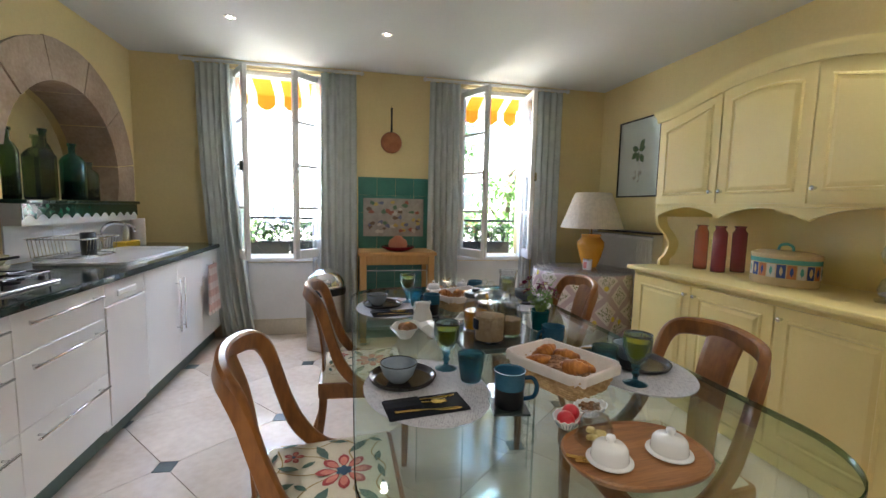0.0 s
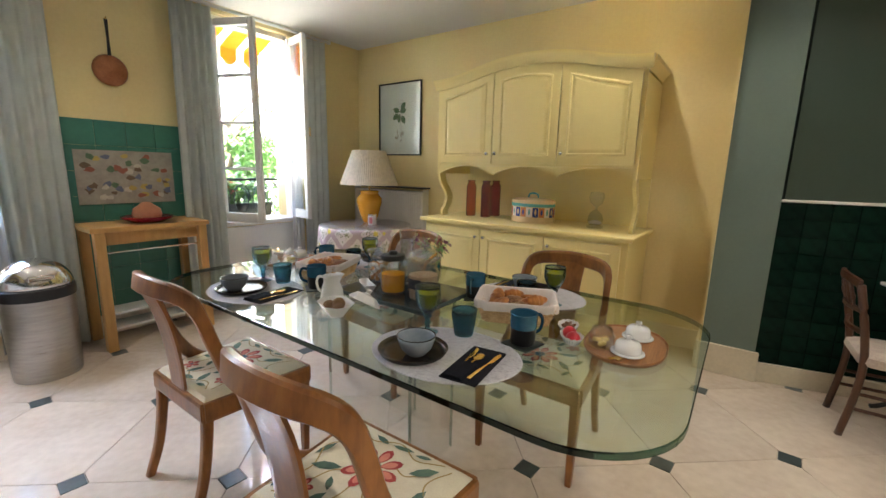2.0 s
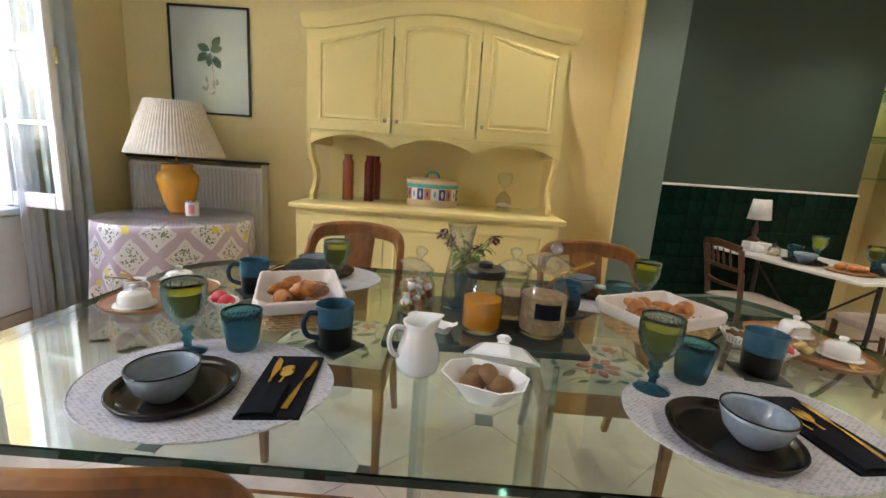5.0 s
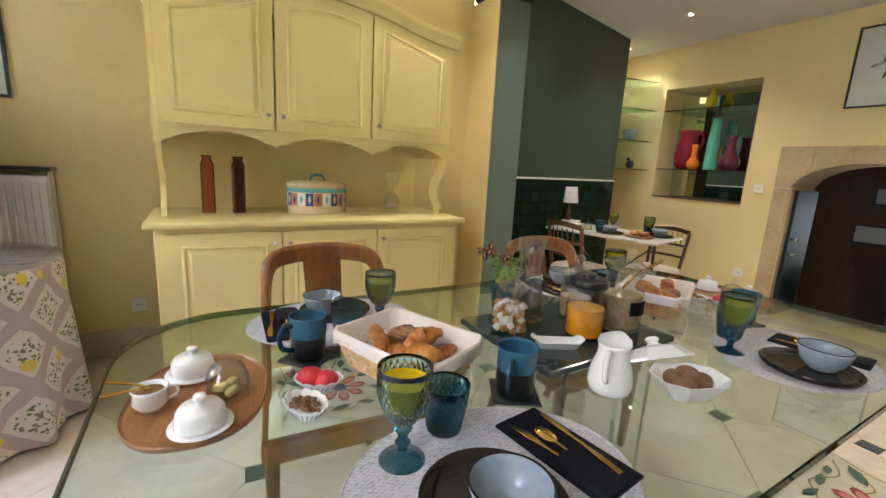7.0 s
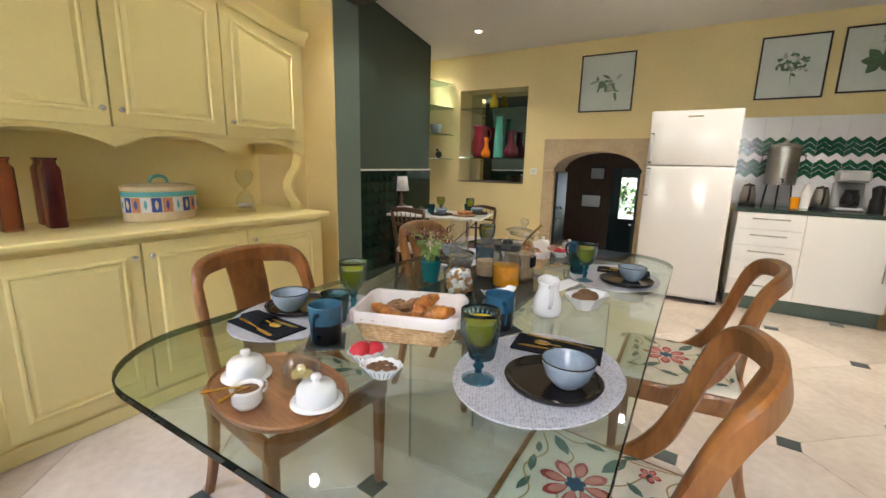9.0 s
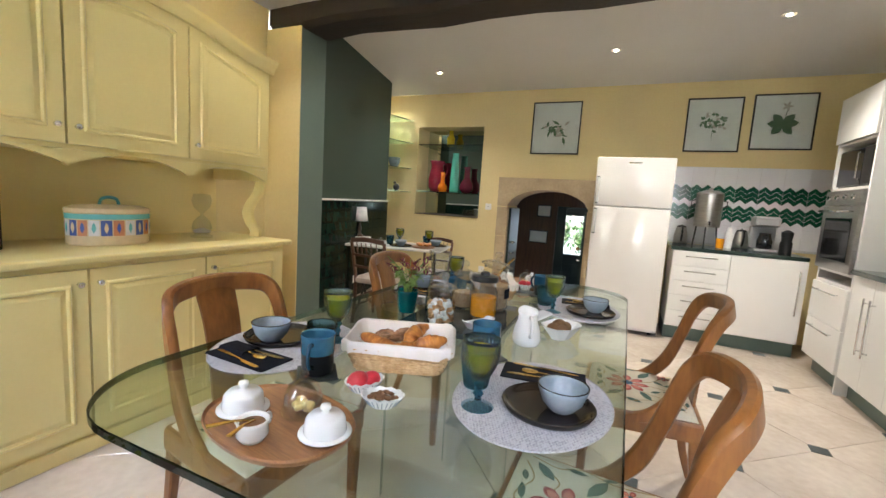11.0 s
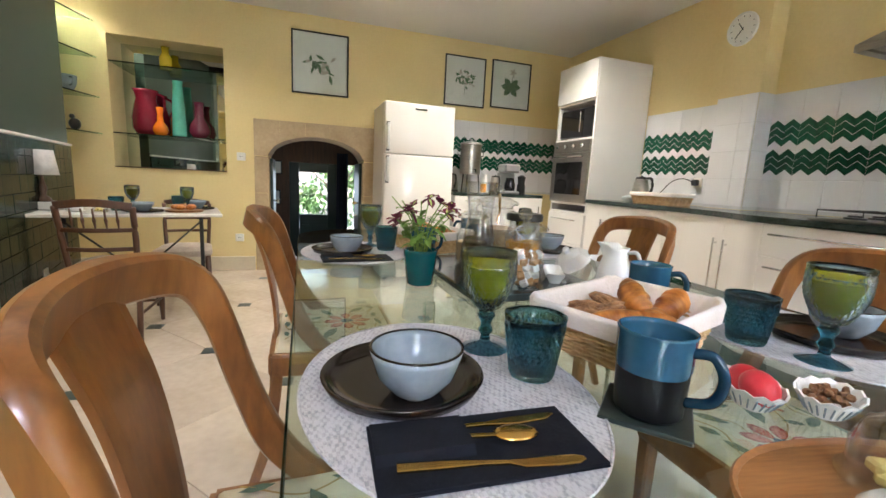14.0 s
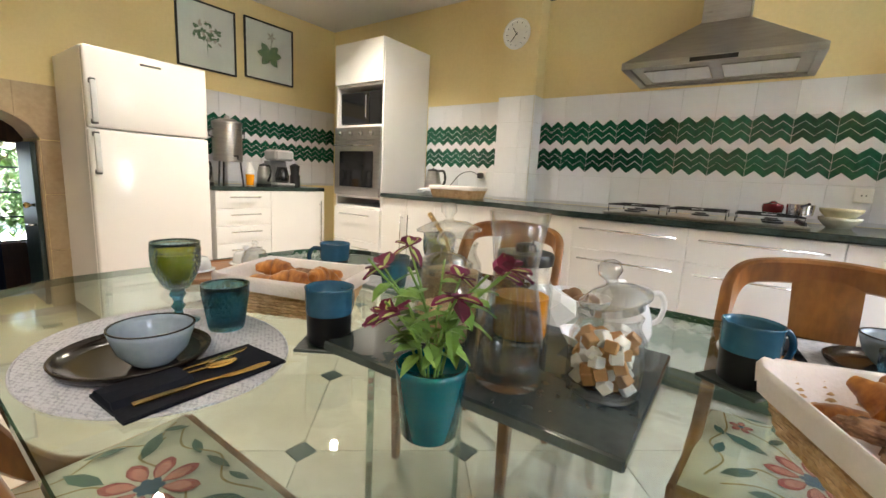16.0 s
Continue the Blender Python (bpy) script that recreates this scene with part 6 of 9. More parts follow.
def bowl(x, y):
    t = thing("cereal_bowl", "pale blue grey stoneware bowl on a dark plate", "bowl", (x, y, TZ + 0.0095), 0, "stoneware bowls")
    bm = B()
    lathe(bm, [(0, 0.002), (0.027, 0.0), (0.031, 0.004), (0.048, 0.024), (0.056, 0.050), (0.0575, 0.058), (0.055, 0.059), (0.0525, 0.050), (0.045, 0.026), (0.025, 0.008), (0, 0.007)], 32)
    part("stoneware", bm, M_bowl, t, "", True)
    bm = B()
    lathe(bm, [(0.0545, 0.0585), (0.058, 0.0585), (0.0577, 0.060), (0.055, 0.060)], 32, closed=True)
    part("rim", bm, M_plate, t, "thin brown rim", True)


def napkin_set(x, y, rz):
    t = thing("napkin", "folded black napkin on a placemat", "napkin", (x, y, TZ + 0.003), rz, "black napkins")
    bm = B()
    # one length of cloth folded into three, open folds on one side
    prism(bm, [(-0.054, 0.0), (0.053, 0.0), (0.0545, 0.0015), (0.053, 0.003), (-0.05, 0.0029), (-0.05, 0.0031), (0.052, 0.0032), (0.0535, 0.0042), (0.052, 0.0050), (-0.052, 0.0050), (-0.0535, 0.0038), (-0.0535, 0.0016), (0.049, 0.0016), (0.049, 0.0014), (-0.054, 0.0013)], "y", -0.112, 0.112)
    part("cloth", bm, M_nap, t)
    bm = B()
    prism(bm, [(-0.050, 0.0052), (-0.044, 0.0118), (-0.02, 0.0138), (0.010, 0.0132), (0.016, 0.0052), (0.014, 0.0052), (0.009, 0.0122), (-0.02, 0.0128), (-0.042, 0.0108), (-0.048, 0.0052)], "y", -0.110, -0.012)
    part("pocket_fold", bm, M_nap, t, "folded pocket holding the cutlery")
    ct = pose(x, y, TZ + 0.0083, 0, 0, rz)
    for kind, dx, ang in (("knife", -0.028, 2), ("butter_knife", 0.034, -7), ("spoon", -0.006, -4)):
        c = thing(kind, "gold coloured metal %s on a black napkin" % kind.replace("_", " "), kind.split("_")[-1], (0, 0, 0), 0, "gold cutlery")
        c.matrix_basis = ct @ pose(dx, 0, {"knife": 0, "butter_knife": 0.0, "spoon": 0.002}[kind], 0, 0, ang)
        bm = B()
        bar(bm, [((0, -0.092, 0.002), 0.012, 0.003), ((0, -0.05, 0.003), 0.011, 0.003), ((0, -0.01, 0.003), 0.006, 0.003), ((0, 0.015, 0.002), 0.005, 0.003)])
        part("handle", bm, M_gold, c)
        bm = B()
        if kind == "knife":
            bar(bm, [((0, 0.015, 0.002), 0.006, 0.003), ((0.001, 0.05, 0.002), 0.015, 0.002), ((0, 0.085, 0.002), 0.012, 0.0015), ((-0.003, 0.098, 0.002), 0.003, 0.001)])
        elif kind == "spoon":
            blob(bm, (0, 0.038, 0.003), (0.0155, 0.025, 0.004), 14, 6)
        else:
            bar(bm, [((0, 0.015, 0.002), 0.006, 0.003), ((0.002, 0.028, 0.002), 0.012, 0.002), ((0.001, 0.06, 0.002), 0.014, 0.0016), ((0, 0.082, 0.002), 0.012, 0.0014), ((-0.001, 0.090, 0.002), 0.005, 0.001)])
        part({"knife": "blade", "butter_knife": "blade", "spoon": "spoon_bowl"}[kind], bm, M_gold, c, "", kind == "spoon")


def faceted(prof, n, depth):
    """A lathe whose wall carries a diamond relief of the given depth."""
    bm = B()
    rings = []
    for q, (r, z, f) in enumerate(prof):
        rings.append([bm.verts.new(((r + f * depth * (1 if (i + q) % 2 else -1)) * math.cos(2 * math.pi * i / n), (r + f * depth * (1 if (i + q) % 2 else -1)) * math.sin(2 * math.pi * i / n), z)) for i in range(n)])
    for q, (a, b) in enumerate(zip(rings, rings[1:])):
        for i in range(n):
            j = (i + 1) % n
            if prof[q][2] == 0 and prof[q + 1][2] == 0:
                bm.faces.new((a[i], a[j], b[j], b[i])).smooth = True
            elif (i + q) % 2:
                bm.faces.new((a[i], a[j], b[i])), bm.faces.new((a[j], b[j], b[i]))
            else:
                bm.faces.new((a[i], a[j], b[j])), bm.faces.new((a[i], b[j], b[i]))
    bm.faces.new(rings[0][::-1]), bm.faces.new(rings[-1])
    return bm


def goblet(x, y, z=TZ, s=1.0, group="goblets", fill=True):
    t = thing("goblet", "teal pressed glass goblet of green juice", "goblet", (x, y, z), 0, group)
    outer = [(0.011, 0.066, 0), (0.0215, 0.073, 0.5)] + [(0.0215 + 0.0215 * math.sin(math.pi / 2 * min(1, (k + 1) / 7)), 0.073 + 0.0083 * (k + 1), 1) for k in range(9)] + [(0.0428, 0.157, 0), (0.0432, 0.165, 0)]
    inner = [(0.0412, 0.165, 0), (0.0404, 0.15, 0), (0.0396, 0.125, 0), (0.0345, 0.10, 0), (0.025, 0.085, 0), (0.014, 0.077, 0), (0.004, 0.0745, 0)]
    bm = faceted([(r * s, zz * s, f) for r, zz, f in outer + inner], 48, 0.0010)
    part("cup", bm, M_tealcup, t)
    bm = B()
    lathe(bm, [(0, 0.0), (0.037 * s, 0.0), (0.038 * s, 0.003 * s), (0.020 * s, 0.008 * s), (0.009 * s, 0.014 * s), (0.0075 * s, 0.026 * s), (0.013 * s, 0.034 * s), (0.008 * s, 0.042 * s), (0.010 * s, 0.050 * s), (0.015 * s, 0.058 * s), (0.012 * s, 0.0655 * s), (0, 0.0655 * s)], 24)
    part("stem_and_foot", bm, M_tealfoot, t, "smooth teal glass stem", True)
    if fill:
        bm = B()
        lathe(bm, [(0, 0.0755 * s), (0.013 * s, 0.0785 * s), (0.0240 * s, 0.0865 * s), (0.0335 * s, 0.1005 * s), (0.0388 * s, 0.125 * s), (0.0396 * s, 0.141 * s), (0, 0.141 * s)], 28)
        part("juice", bm, M_juice, t, "green juice", "auto")


def tumbler(x, y, z=TZ, s=1.0, group="tumblers"):
    t = thing("tumbler", "teal pressed glass tumbler with diamond relief", "glass", (x, y, z), 0, group)
    bm = B()
    lathe(bm, [(0, 0.0), (0.029 * s, 0.0), (0.0305 * s, 0.002 * s), (0.0305 * s, 0.0038 * s), (0, 0.0038 * s)], 32)
    part("base", bm, M_tealfoot, t, "thick smooth glass base", "auto")
    outer = [(0.0305, 0.004, 0), (0.0313, 0.006, 0)] + [(0.032 + 0.0012 * k, 0.009 + 0.008 * k, 1) for k in range(9)] + [(0.0425, 0.084, 0), (0.0435, 0.092, 0)]
    inner = [(0.041, 0.092, 0), (0.039, 0.07, 0), (0.034, 0.03, 0), (0.030, 0.012, 0), (0.008, 0.010, 0)]
    part("pressed_glass", faceted([(r * s, zz * s, f) for r, zz, f in outer + inner], 48, 0.0009), M_teal, t)


def mug(x, y, rz, coaster=True, z=TZ):
    if coaster:
        c = thing("coaster", "square grey slate coaster under a mug", "coaster", (x, y, z), rz + 20, "slate coasters")
        bm = B()
        box(bm, -0.05, 0.05, -0.05, 0.05, 0.0, 0.006, 0.0015)
        part("slate", bm, M_slate, c)
        z += 0.006
    t = thing("mug", "two-tone mug, petrol blue above matt black", "mug", (x, y, z), rz, "mugs")
    bm = B()
    lathe(bm, [(0, 0.0), (0.036, 0.0), (0.039, 0.004), (0.041, 0.055)], 32)
    part("lower_body", bm, M_mugb, t, "matt black lower half", True)
    bm = B()
    lathe(bm, [(0.041, 0.055), (0.0425, 0.062), (0.0435, 0.100), (0.0445, 0.103), (0.042, 0.104), (0.040, 0.098), (0.037, 0.010), (0, 0.007)], 32)
    part("upper_body", bm, M_mugt, t, "petrol blue glazed upper half", True)
    bm = B()
    tube(bm, smooth_path([(0.040, 0, 0.086), (0.062, 0, 0.088), (0.074, 0, 0.066), (0.066, 0, 0.038), (0.039, 0, 0.026)], 6), 0.0062, 8, (0, 1, 0), 0.75)
    part("handle", bm, M_handle, t, "dark petrol glazed handle", True)


for mx, my, mr in ((0.212, 1.195, 8), (0.205, 2.235, -4), (0.952, 2.275, 2), (0.952, 1.24, -3)):
    placemat(mx, my, mr)
for px, py, bx, by in ((0.150, 1.270, 0.134, 1.245), (0.162, 2.272, 0.132, 2.272), (1.004, 2.255, 0.998, 2.296), (0.995, 1.252, 0.985, 1.298)):
    plate(px, py), bowl(bx, by)
for nx_, ny_, nr in ((0.19, 1.076, -83), (0.206, 2.090, -83), (0.958, 2.414, 87), (0.962, 1.39, 93)):
    napkin_set(nx_, ny_, nr)
for gx, gy in ((0.307, 1.338), (0.310, 2.345), (0.848, 2.171), (0.876, 1.114)):
    goblet(gx, gy)
for gx, gy in ((0.362, 1.226), (0.350, 2.244), (0.822, 2.276), (0.832, 1.217)):
    tumbler(gx, gy)
for gx, gy, gr_ in ((0.732, 2.398, 112), (0.392, 2.045, 128), (0.416, 1.035, -30), (0.742, 1.416, 195)):
    mug(gx, gy, gr_)


def bread_basket(x, y, rz, loaves):
    t = thing("bread_basket", "oblong wicker basket lined with cream cloth", "basket", (x, y, TZ), rz, "bread baskets")
    for k in range(9):
        z = 0.004 + 0.0078 * k
        q = 0.84 + 0.16 * k / 8
        base = round_rect(0.142 * q, 0.105 * q, 0.03, 5)
        pts = []
        m = len(base)
        for i in range(m):
            a, b = Vector(base[i]), Vector(base[(i + 1) % m])
            st = max(1, int((b - a).length / 0.016))
            for j in range(st):
                p = a.lerp(b, j / st)
                wob = 0.0018 * (1 if (len(pts) + k) % 2 else -1)
                p = p * (1 + wob / max(0.05, p.length))
                pts.append((p.x, p.y, z))
        bm = B()
        tube(bm, pts + pts[:1], 0.0042, 6)
        part("weave_strand", bm, M_wicker, t)
    bm = B()
    prism(bm, round_rect(0.115, 0.082, 0.03, 4), "z", 0.001, 0.005)
    part("base", bm, M_wicker, t)
    bm = B()
    rings = []
    for hx, hy, z, w in ((0.147, 0.110, 0.047, 0.004), (0.1505, 0.113, 0.072, 0.002), (0.147, 0.110, 0.080, 0.0015), (0.140, 0.103, 0.077, 0.001), (0.122, 0.086, 0.020, 0), (0.10, 0.065, 0.012, 0)):
        rr = round_rect(hx, hy, 0.032, 7)
        rings.append([bm.verts.new((px * (1 + w / 0.1 * math.sin(i * 1.3)), py * (1 + w / 0.1 * math.sin(i * 1.7)), z + w * math.sin(i * 2.1) + (0.014 * (abs(px) / hx * abs(py) / hy) ** 3 if z > 0.03 else 0))) for i, (px, py) in enumerate(rr)])
    for a, b in zip(rings, rings[1:]):
        for i in range(len(a)):
            bm.faces.new((a[i], a[(i + 1) % len(a)], b[(i + 1) % len(a)], b[i]))
    bm.faces.new(rings[-1])
    part("lining", bm, M_linen, t, "cream cloth lining", True)
    m = pose(x, y, TZ, 0, 0, rz)
    for kind, lx, ly, lz, a, tilt in loaves:
        if kind == "croissant":
            c = thing("croissant", "golden brown croissant in the basket", "croissant", (0, 0, 0), 0, "pastries")
            c.matrix_basis = m @ pose(lx, ly, lz, 0, -tilt, a)
            bm = B()
            pts, rs = [], []
            for q in range(25):
                f = -1 + 2 * q / 24
                pts.append((0.051 * f, -0.016 * (1 - f * f) + 0.008, 0.006 * (1 - f * f)))
                r = 0.027 * (1 - 0.70 * abs(f) ** 1.6) * (1 - 0.17 * ((q % 4) / 4 if f < 0 else (3 - q % 4) / 4))
                rs.append(max(0.005, r))
            tube(bm, pts, rs, 14)
            part("crust", bm, M_crust, c, "", "auto")
        elif kind == "roll":
            c = thing("bread_roll", "golden crusty bread roll in the basket", "bread", (0, 0, 0), 0, "pastries")
            c.matrix_basis = m @ pose(lx, ly, lz, tilt, 0, a)
            bm = B()
            blob(bm, (0, 0, 0), (0.052, 0.019, 0.017), 18, 10, 0.05)
            part("crust", bm, M_crust, c, "", True)
        else:
            c = thing("brown_bread_slice", "rough brown seeded bread in the basket", "bread", (0, 0, 0), 0, "pastries")
            c.matrix_basis = m @ pose(lx, ly, lz, tilt, 0, a)
            bm = B()
            blob(bm, (0, 0, 0), (0.040, 0.030, 0.013), 20, 12, 0.12)
            part("crumb", bm, M_crumb, c)


bread_basket(0.593, 2.203, 22, [("roll", 0.040, 0.048, 0.064, -42, 6), ("roll", 0.078, 0.024, 0.066, -36, 8), ("brown", 0.028, -0.022, 0.062, 20, 24), ("brown", -0.004, -0.040, 0.066, 60, -20), ("brown", 0.060, -0.040, 0.060, 100, 15), ("croissant", -0.040, -0.004, 0.072, 58, -30), ("croissant", -0.078, 0.036, 0.066, 176, 20), ("brown", 0.0, 0.020, 0.045, 0, 0), ("roll", -0.07, -0.04, 0.045, 85, 0), ("roll", 0.05, 0.0, 0.038, 0, 0), ("croissant", -0.02, 0.045, 0.042, 10, 0)])
bread_basket(0.645, 1.172, -66, [("croissant", -0.080, 0.01, 0.068, 75, 20), ("roll", -0.055, -0.04, 0.064, 60, 8), ("brown", -0.01, 0.0, 0.064, 20, 15), ("brown", 0.014, -0.045, 0.060, 50, -15), ("croissant", 0.062, -0.02, 0.068, 10, 12), ("roll", 0.050, 0.045, 0.060, -10, 8), ("croissant", -0.025, 0.048, 0.064, 15, 10), ("roll", 0.0, -0.02, 0.040, 30, 0), ("brown", 0.05, 0.01, 0.042, 30, 0), ("roll", -0.06, 0.02, 0.040, 80, 0)])

# slate board and jars
slate = thing("slate_board", "thick dark grey slate serving board", "board", (0.588, 1.69, TZ), 1)
bm = B()
box(bm, -0.185, 0.185, -0.25, 0.25, 0.004, 0.0225, 0.003)
part("slab", bm, M_board, slate)
for sx in (-1, 1):
    for sy in (-1, 1):
        bm = B()
        box(bm, sx * 0.14 - 0.015, sx * 0.14 + 0.015, sy * 0.2 - 0.015, sy * 0.2 + 0.015, 0, 0.0038)
        part("foot", bm, M_black, slate)


def jar(x, y, r, h, label, name="storage_jar", z=SL):
    t = thing(name, label, "jar", (x, y, z), 0, "jars on the slate")
    bm = B()
    w = 0.0032
    lathe(bm, [(0, 0.0), (r * 0.9, 0.0), (r, 0.008), (r, h * 0.72), (r * 0.82, h * 0.86), (r * 0.80, h * 0.92), (r * 0.86, h), (r * 0.80, h), (r * 0.74, h * 0.92), (r * 0.76, h * 0.85), (r - w, h * 0.70), (r - w, 0.010), (r * 0.85, 0.005), (0, 0.005)], 32)
    part("glass", bm, M_clear, t, "clear glass jar", True)
    return t


def knob_lid(t, r, z, m=None, clear=True):
    bm = B()
    lathe(bm, [(0, 0.0), (r * 0.72, 0.0), (r * 0.74, 0.012), (r * 0.95, 0.014), (r * 0.97, 0.02), (r * 0.55, 0.034), (0.010, 0.038), (0.008, 0.046), (0.017, 0.056), (0.016, 0.068), (0.008, 0.074), (0, 0.075)], 28)
    ob = part("lid", bm, M_lid if clear else M_black, t, "glass knob lid", True)
    ob.matrix_basis = m or pose(0, 0, z)


sj = jar(0.622, 1.876, 0.052, 0.115, "small glass jar of white and brown sugar cubes")
knob_lid(sj, 0.052, 0, pose(-0.012, 0.006, 0.118, 14, 6, 0))
for k in range(65):
    a, q = k * 2.4, 0.0445 * math.sqrt((k % 13 + 0.5) / 13)
    bm = B()
    s = 0.0086
    box(bm, -s, s, -s, s, -s, s, 0.0015)
    ob = part("sugar_cube", bm, (M_sugarw, M_sugarb)[(k * 7) % 3 == 0 or k % 4 == 1], sj)
    ob.matrix_basis = pose(q * math.cos(a) * 0.88, q * math.sin(a) * 0.88, 0.018 + 0.0145 * (k // 13) + random.uniform(0, 0.006), random.uniform(0, 90), random.uniform(0, 90), random.uniform(0, 90))
oj = jar(0.520, 1.694, 0.054, 0.145, "glass jug of orange juice with a black lid", "juice_jar")
bm = B()
lathe(bm, [(0, 0.007), (0.048, 0.011), (0.0495, 0.014), (0.0495, 0.085), (0, 0.085)], 28)
part("juice", bm, M_orange, oj, "orange juice", "auto")
bm = B()
lathe(bm, [(0, 0.146), (0.052, 0.146), (0.053, 0.160), (0.050, 0.166), (0.020, 0.168), (0.018, 0.180), (0.010, 0.183), (0, 0.183)], 28)
part("lid", bm, M_black, oj, "black plastic lid", "auto")
mj = jar(0.528, 1.535, 0.062, 0.165, "large glass jar of muesli with a tilted lid")
bm = B()
lathe(bm, [(0, 0.007), (0.055, 0.011), (0.0575, 0.014), (0.0575, 0.105), (0.03, 0.112), (0, 0.115)], 28)
part("muesli", bm, M_oats, mj, "muesli of oats and nuts", "auto")
knob_lid(mj, 0.070, 0, pose(0.0, -0.008, 0.170, 8, -6, 0))
bm = B()
prism(bm, [(0.0635 * math.cos(radians(a)), 0.0635 * math.sin(radians(a))) for a in range(150, 211, 10)] + [(0.0650 * math.cos(radians(a)), 0.0650 * math.sin(radians(a))) for a in range(210, 149, -10)], "z", 0.055, 0.095)
part("tag", bm, M_nap, mj, "black blank label")
spn = thing("wooden_spoon", "golden metal scoop resting in the muesli jar", "spoon", (0.528, 1.535, SL + 0.02))
bm = B()
tube(bm, [(0.0, 0.0, 0.10), (-0.02, -0.03, 0.145), (-0.05, -0.10, 0.19)], [0.004, 0.004, 0.006], 8)
part("handle", bm, M_gold, spn, "", True)
pj = jar(0.640, 1.600, 0.050, 0.125, "small glass jar of beige cereal")
bm = B()
lathe(bm, [(0, 0.007), (0.044, 0.011), (0.0455, 0.014), (0.0455, 0.07), (0, 0.074)], 28)
part("cereal", bm, M_oats, pj, "beige cereal", "auto")
knob_lid(pj, 0.050, 0.127)

# carafe of water
cf = thing("carafe", "ribbed clear glass carafe half full of water", "carafe", (0.688, 1.757, SL))
bm = B()
lathe(bm, [(0, 0.0), (0.046, 0.0), (0.050, 0.008), (0.047, 0.07), (0.033, 0.15), (0.031, 0.17), (0.036, 0.21), (0.043, 0.25), (0.0405, 0.25), (0.0335, 0.21), (0.0285, 0.17), (0.0305, 0.15), (0.0445, 0.07), (0.047, 0.012), (0, 0.008)], 40)
part("glass", bm, M_dome, cf, "", True)
bm = B()
lathe(bm, [(0, 0.0085), (0.0465, 0.0125), (0.0440, 0.07), (0.0385, 0.105), (0, 0.105)], 36)
part("water", bm, M_water, cf, "clear water", True)

# plant pot with petunias
M_potleaf = surf("pale_green_leaf", (0.22, 0.36, 0.07), (0.10, 0.21, 0.035), 0.5, 9, 60, 0.1)
pt = thing("flower_pot", "teal glazed pot with burgundy and lime petunias", "plant pot", (0.838, 1.728, TZ))
bm = B()
lathe(bm, [(0, 0.0), (0.032, 0.0), (0.035, 0.003), (0.044, 0.084), (0.045, 0.092), (0.041, 0.092), (0.039, 0.080), (0, 0.078)], 32)
part("pot", bm, M_potgl, pt, "", True)
bm = B()
rs_ = random.Random(4)
tips = []
for k in range(14):
    a = k * 2.399
    L = rs_.uniform(0.06, 0.14)
    p = [(0.012 * math.cos(a), 0.012 * math.sin(a), 0.077), (0.03 * math.cos(a), 0.03 * math.sin(a), 0.08 + L * 0.6), (0.03 * math.cos(a) + L * 0.45 * math.cos(a), 0.03 * math.sin(a) + L * 0.45 * math.sin(a), 0.09 + L)]
    sp_ = smooth_path(p, 4)
    tube(bm, sp_, 0.0015, 5)
    tips.append((sp_[-1], a))
    for q in range(5):
        pp = sp_[min(len(sp_) - 1, 2 + q)]
        b = a + rs_.uniform(-2, 2)
        leaf(bm, pp, (math.cos(b), math.sin(b), rs_.uniform(-0.2, 0.7)), rs_.uniform(0.026, 0.044), rs_.uniform(0.016, 0.026), 0.5)
tagged(part("foliage", bm, M_potleaf, pt, "fresh green leaves"), kind="stuff")
for k, (tip, a) in enumerate(tips[:8]):
    bm, bl = B(), B()
    for s in range(5):
        b = s * 2 * math.pi / 5
        d = Vector((math.cos(a) * 0.6 + math.cos(b) * 0.8, math.sin(a) * 0.6 + math.sin(b) * 0.8, 0.25 + 0.7 * math.sin(b + a)))
        leaf(bm, tip, d, 0.028, 0.026, 0.2)
        d2 = d.normalized()
        leaf(bl, tip + Vector((0, 0, 0.0015)), d2, 0.024, 0.007, 0.18)
    f = part("petunia", bm, M_purple, pt, "burgundy petunia with lime star")
    part("petal_star", bl, M_lime, f)

# milk jug
jug = thing("milk_jug", "plain white porcelain milk jug", "jug", (0.312, 1.842, TZ), 116)
bm = B()
prof = [(0, 0.0), (0.036, 0.0), (0.044, 0.008), (0.048, 0.028), (0.043, 0.065), (0.033, 0.100), (0.033, 0.122), (0.036, 0.132), (0.033, 0.132), (0.029, 0.104), (0.039, 0.065), (0.043, 0.028), (0.036, 0.010), (0, 0.008)]
lathe(bm, prof, 28)
for v in bm.verts:
    if v.co.z > 0.1 and v.co.x < -0.005:
        k = min(1, (v.co.z - 0.1) / 0.03)
        v.co.x *= 1 + 0.55 * k * max(0, -v.co.x / 0.034)
        v.co.y *= 1 - 0.35 * k * max(0, -v.co.x / 0.05)
        v.co.z += 0.010 * k
for v in bm.verts:
    v.co.z *= 0.86
part("body", bm, M_porc, jug, "", True)
bm = B()
tube(bm, smooth_path([(0.030, 0, 0.101), (0.055, 0, 0.105), (0.066, 0, 0.082), (0.060, 0, 0.052), (0.045, 0, 0.039)], 6), 0.0055, 8, (0, 1, 0))
part("handle", bm, M_porc, jug, "", True)

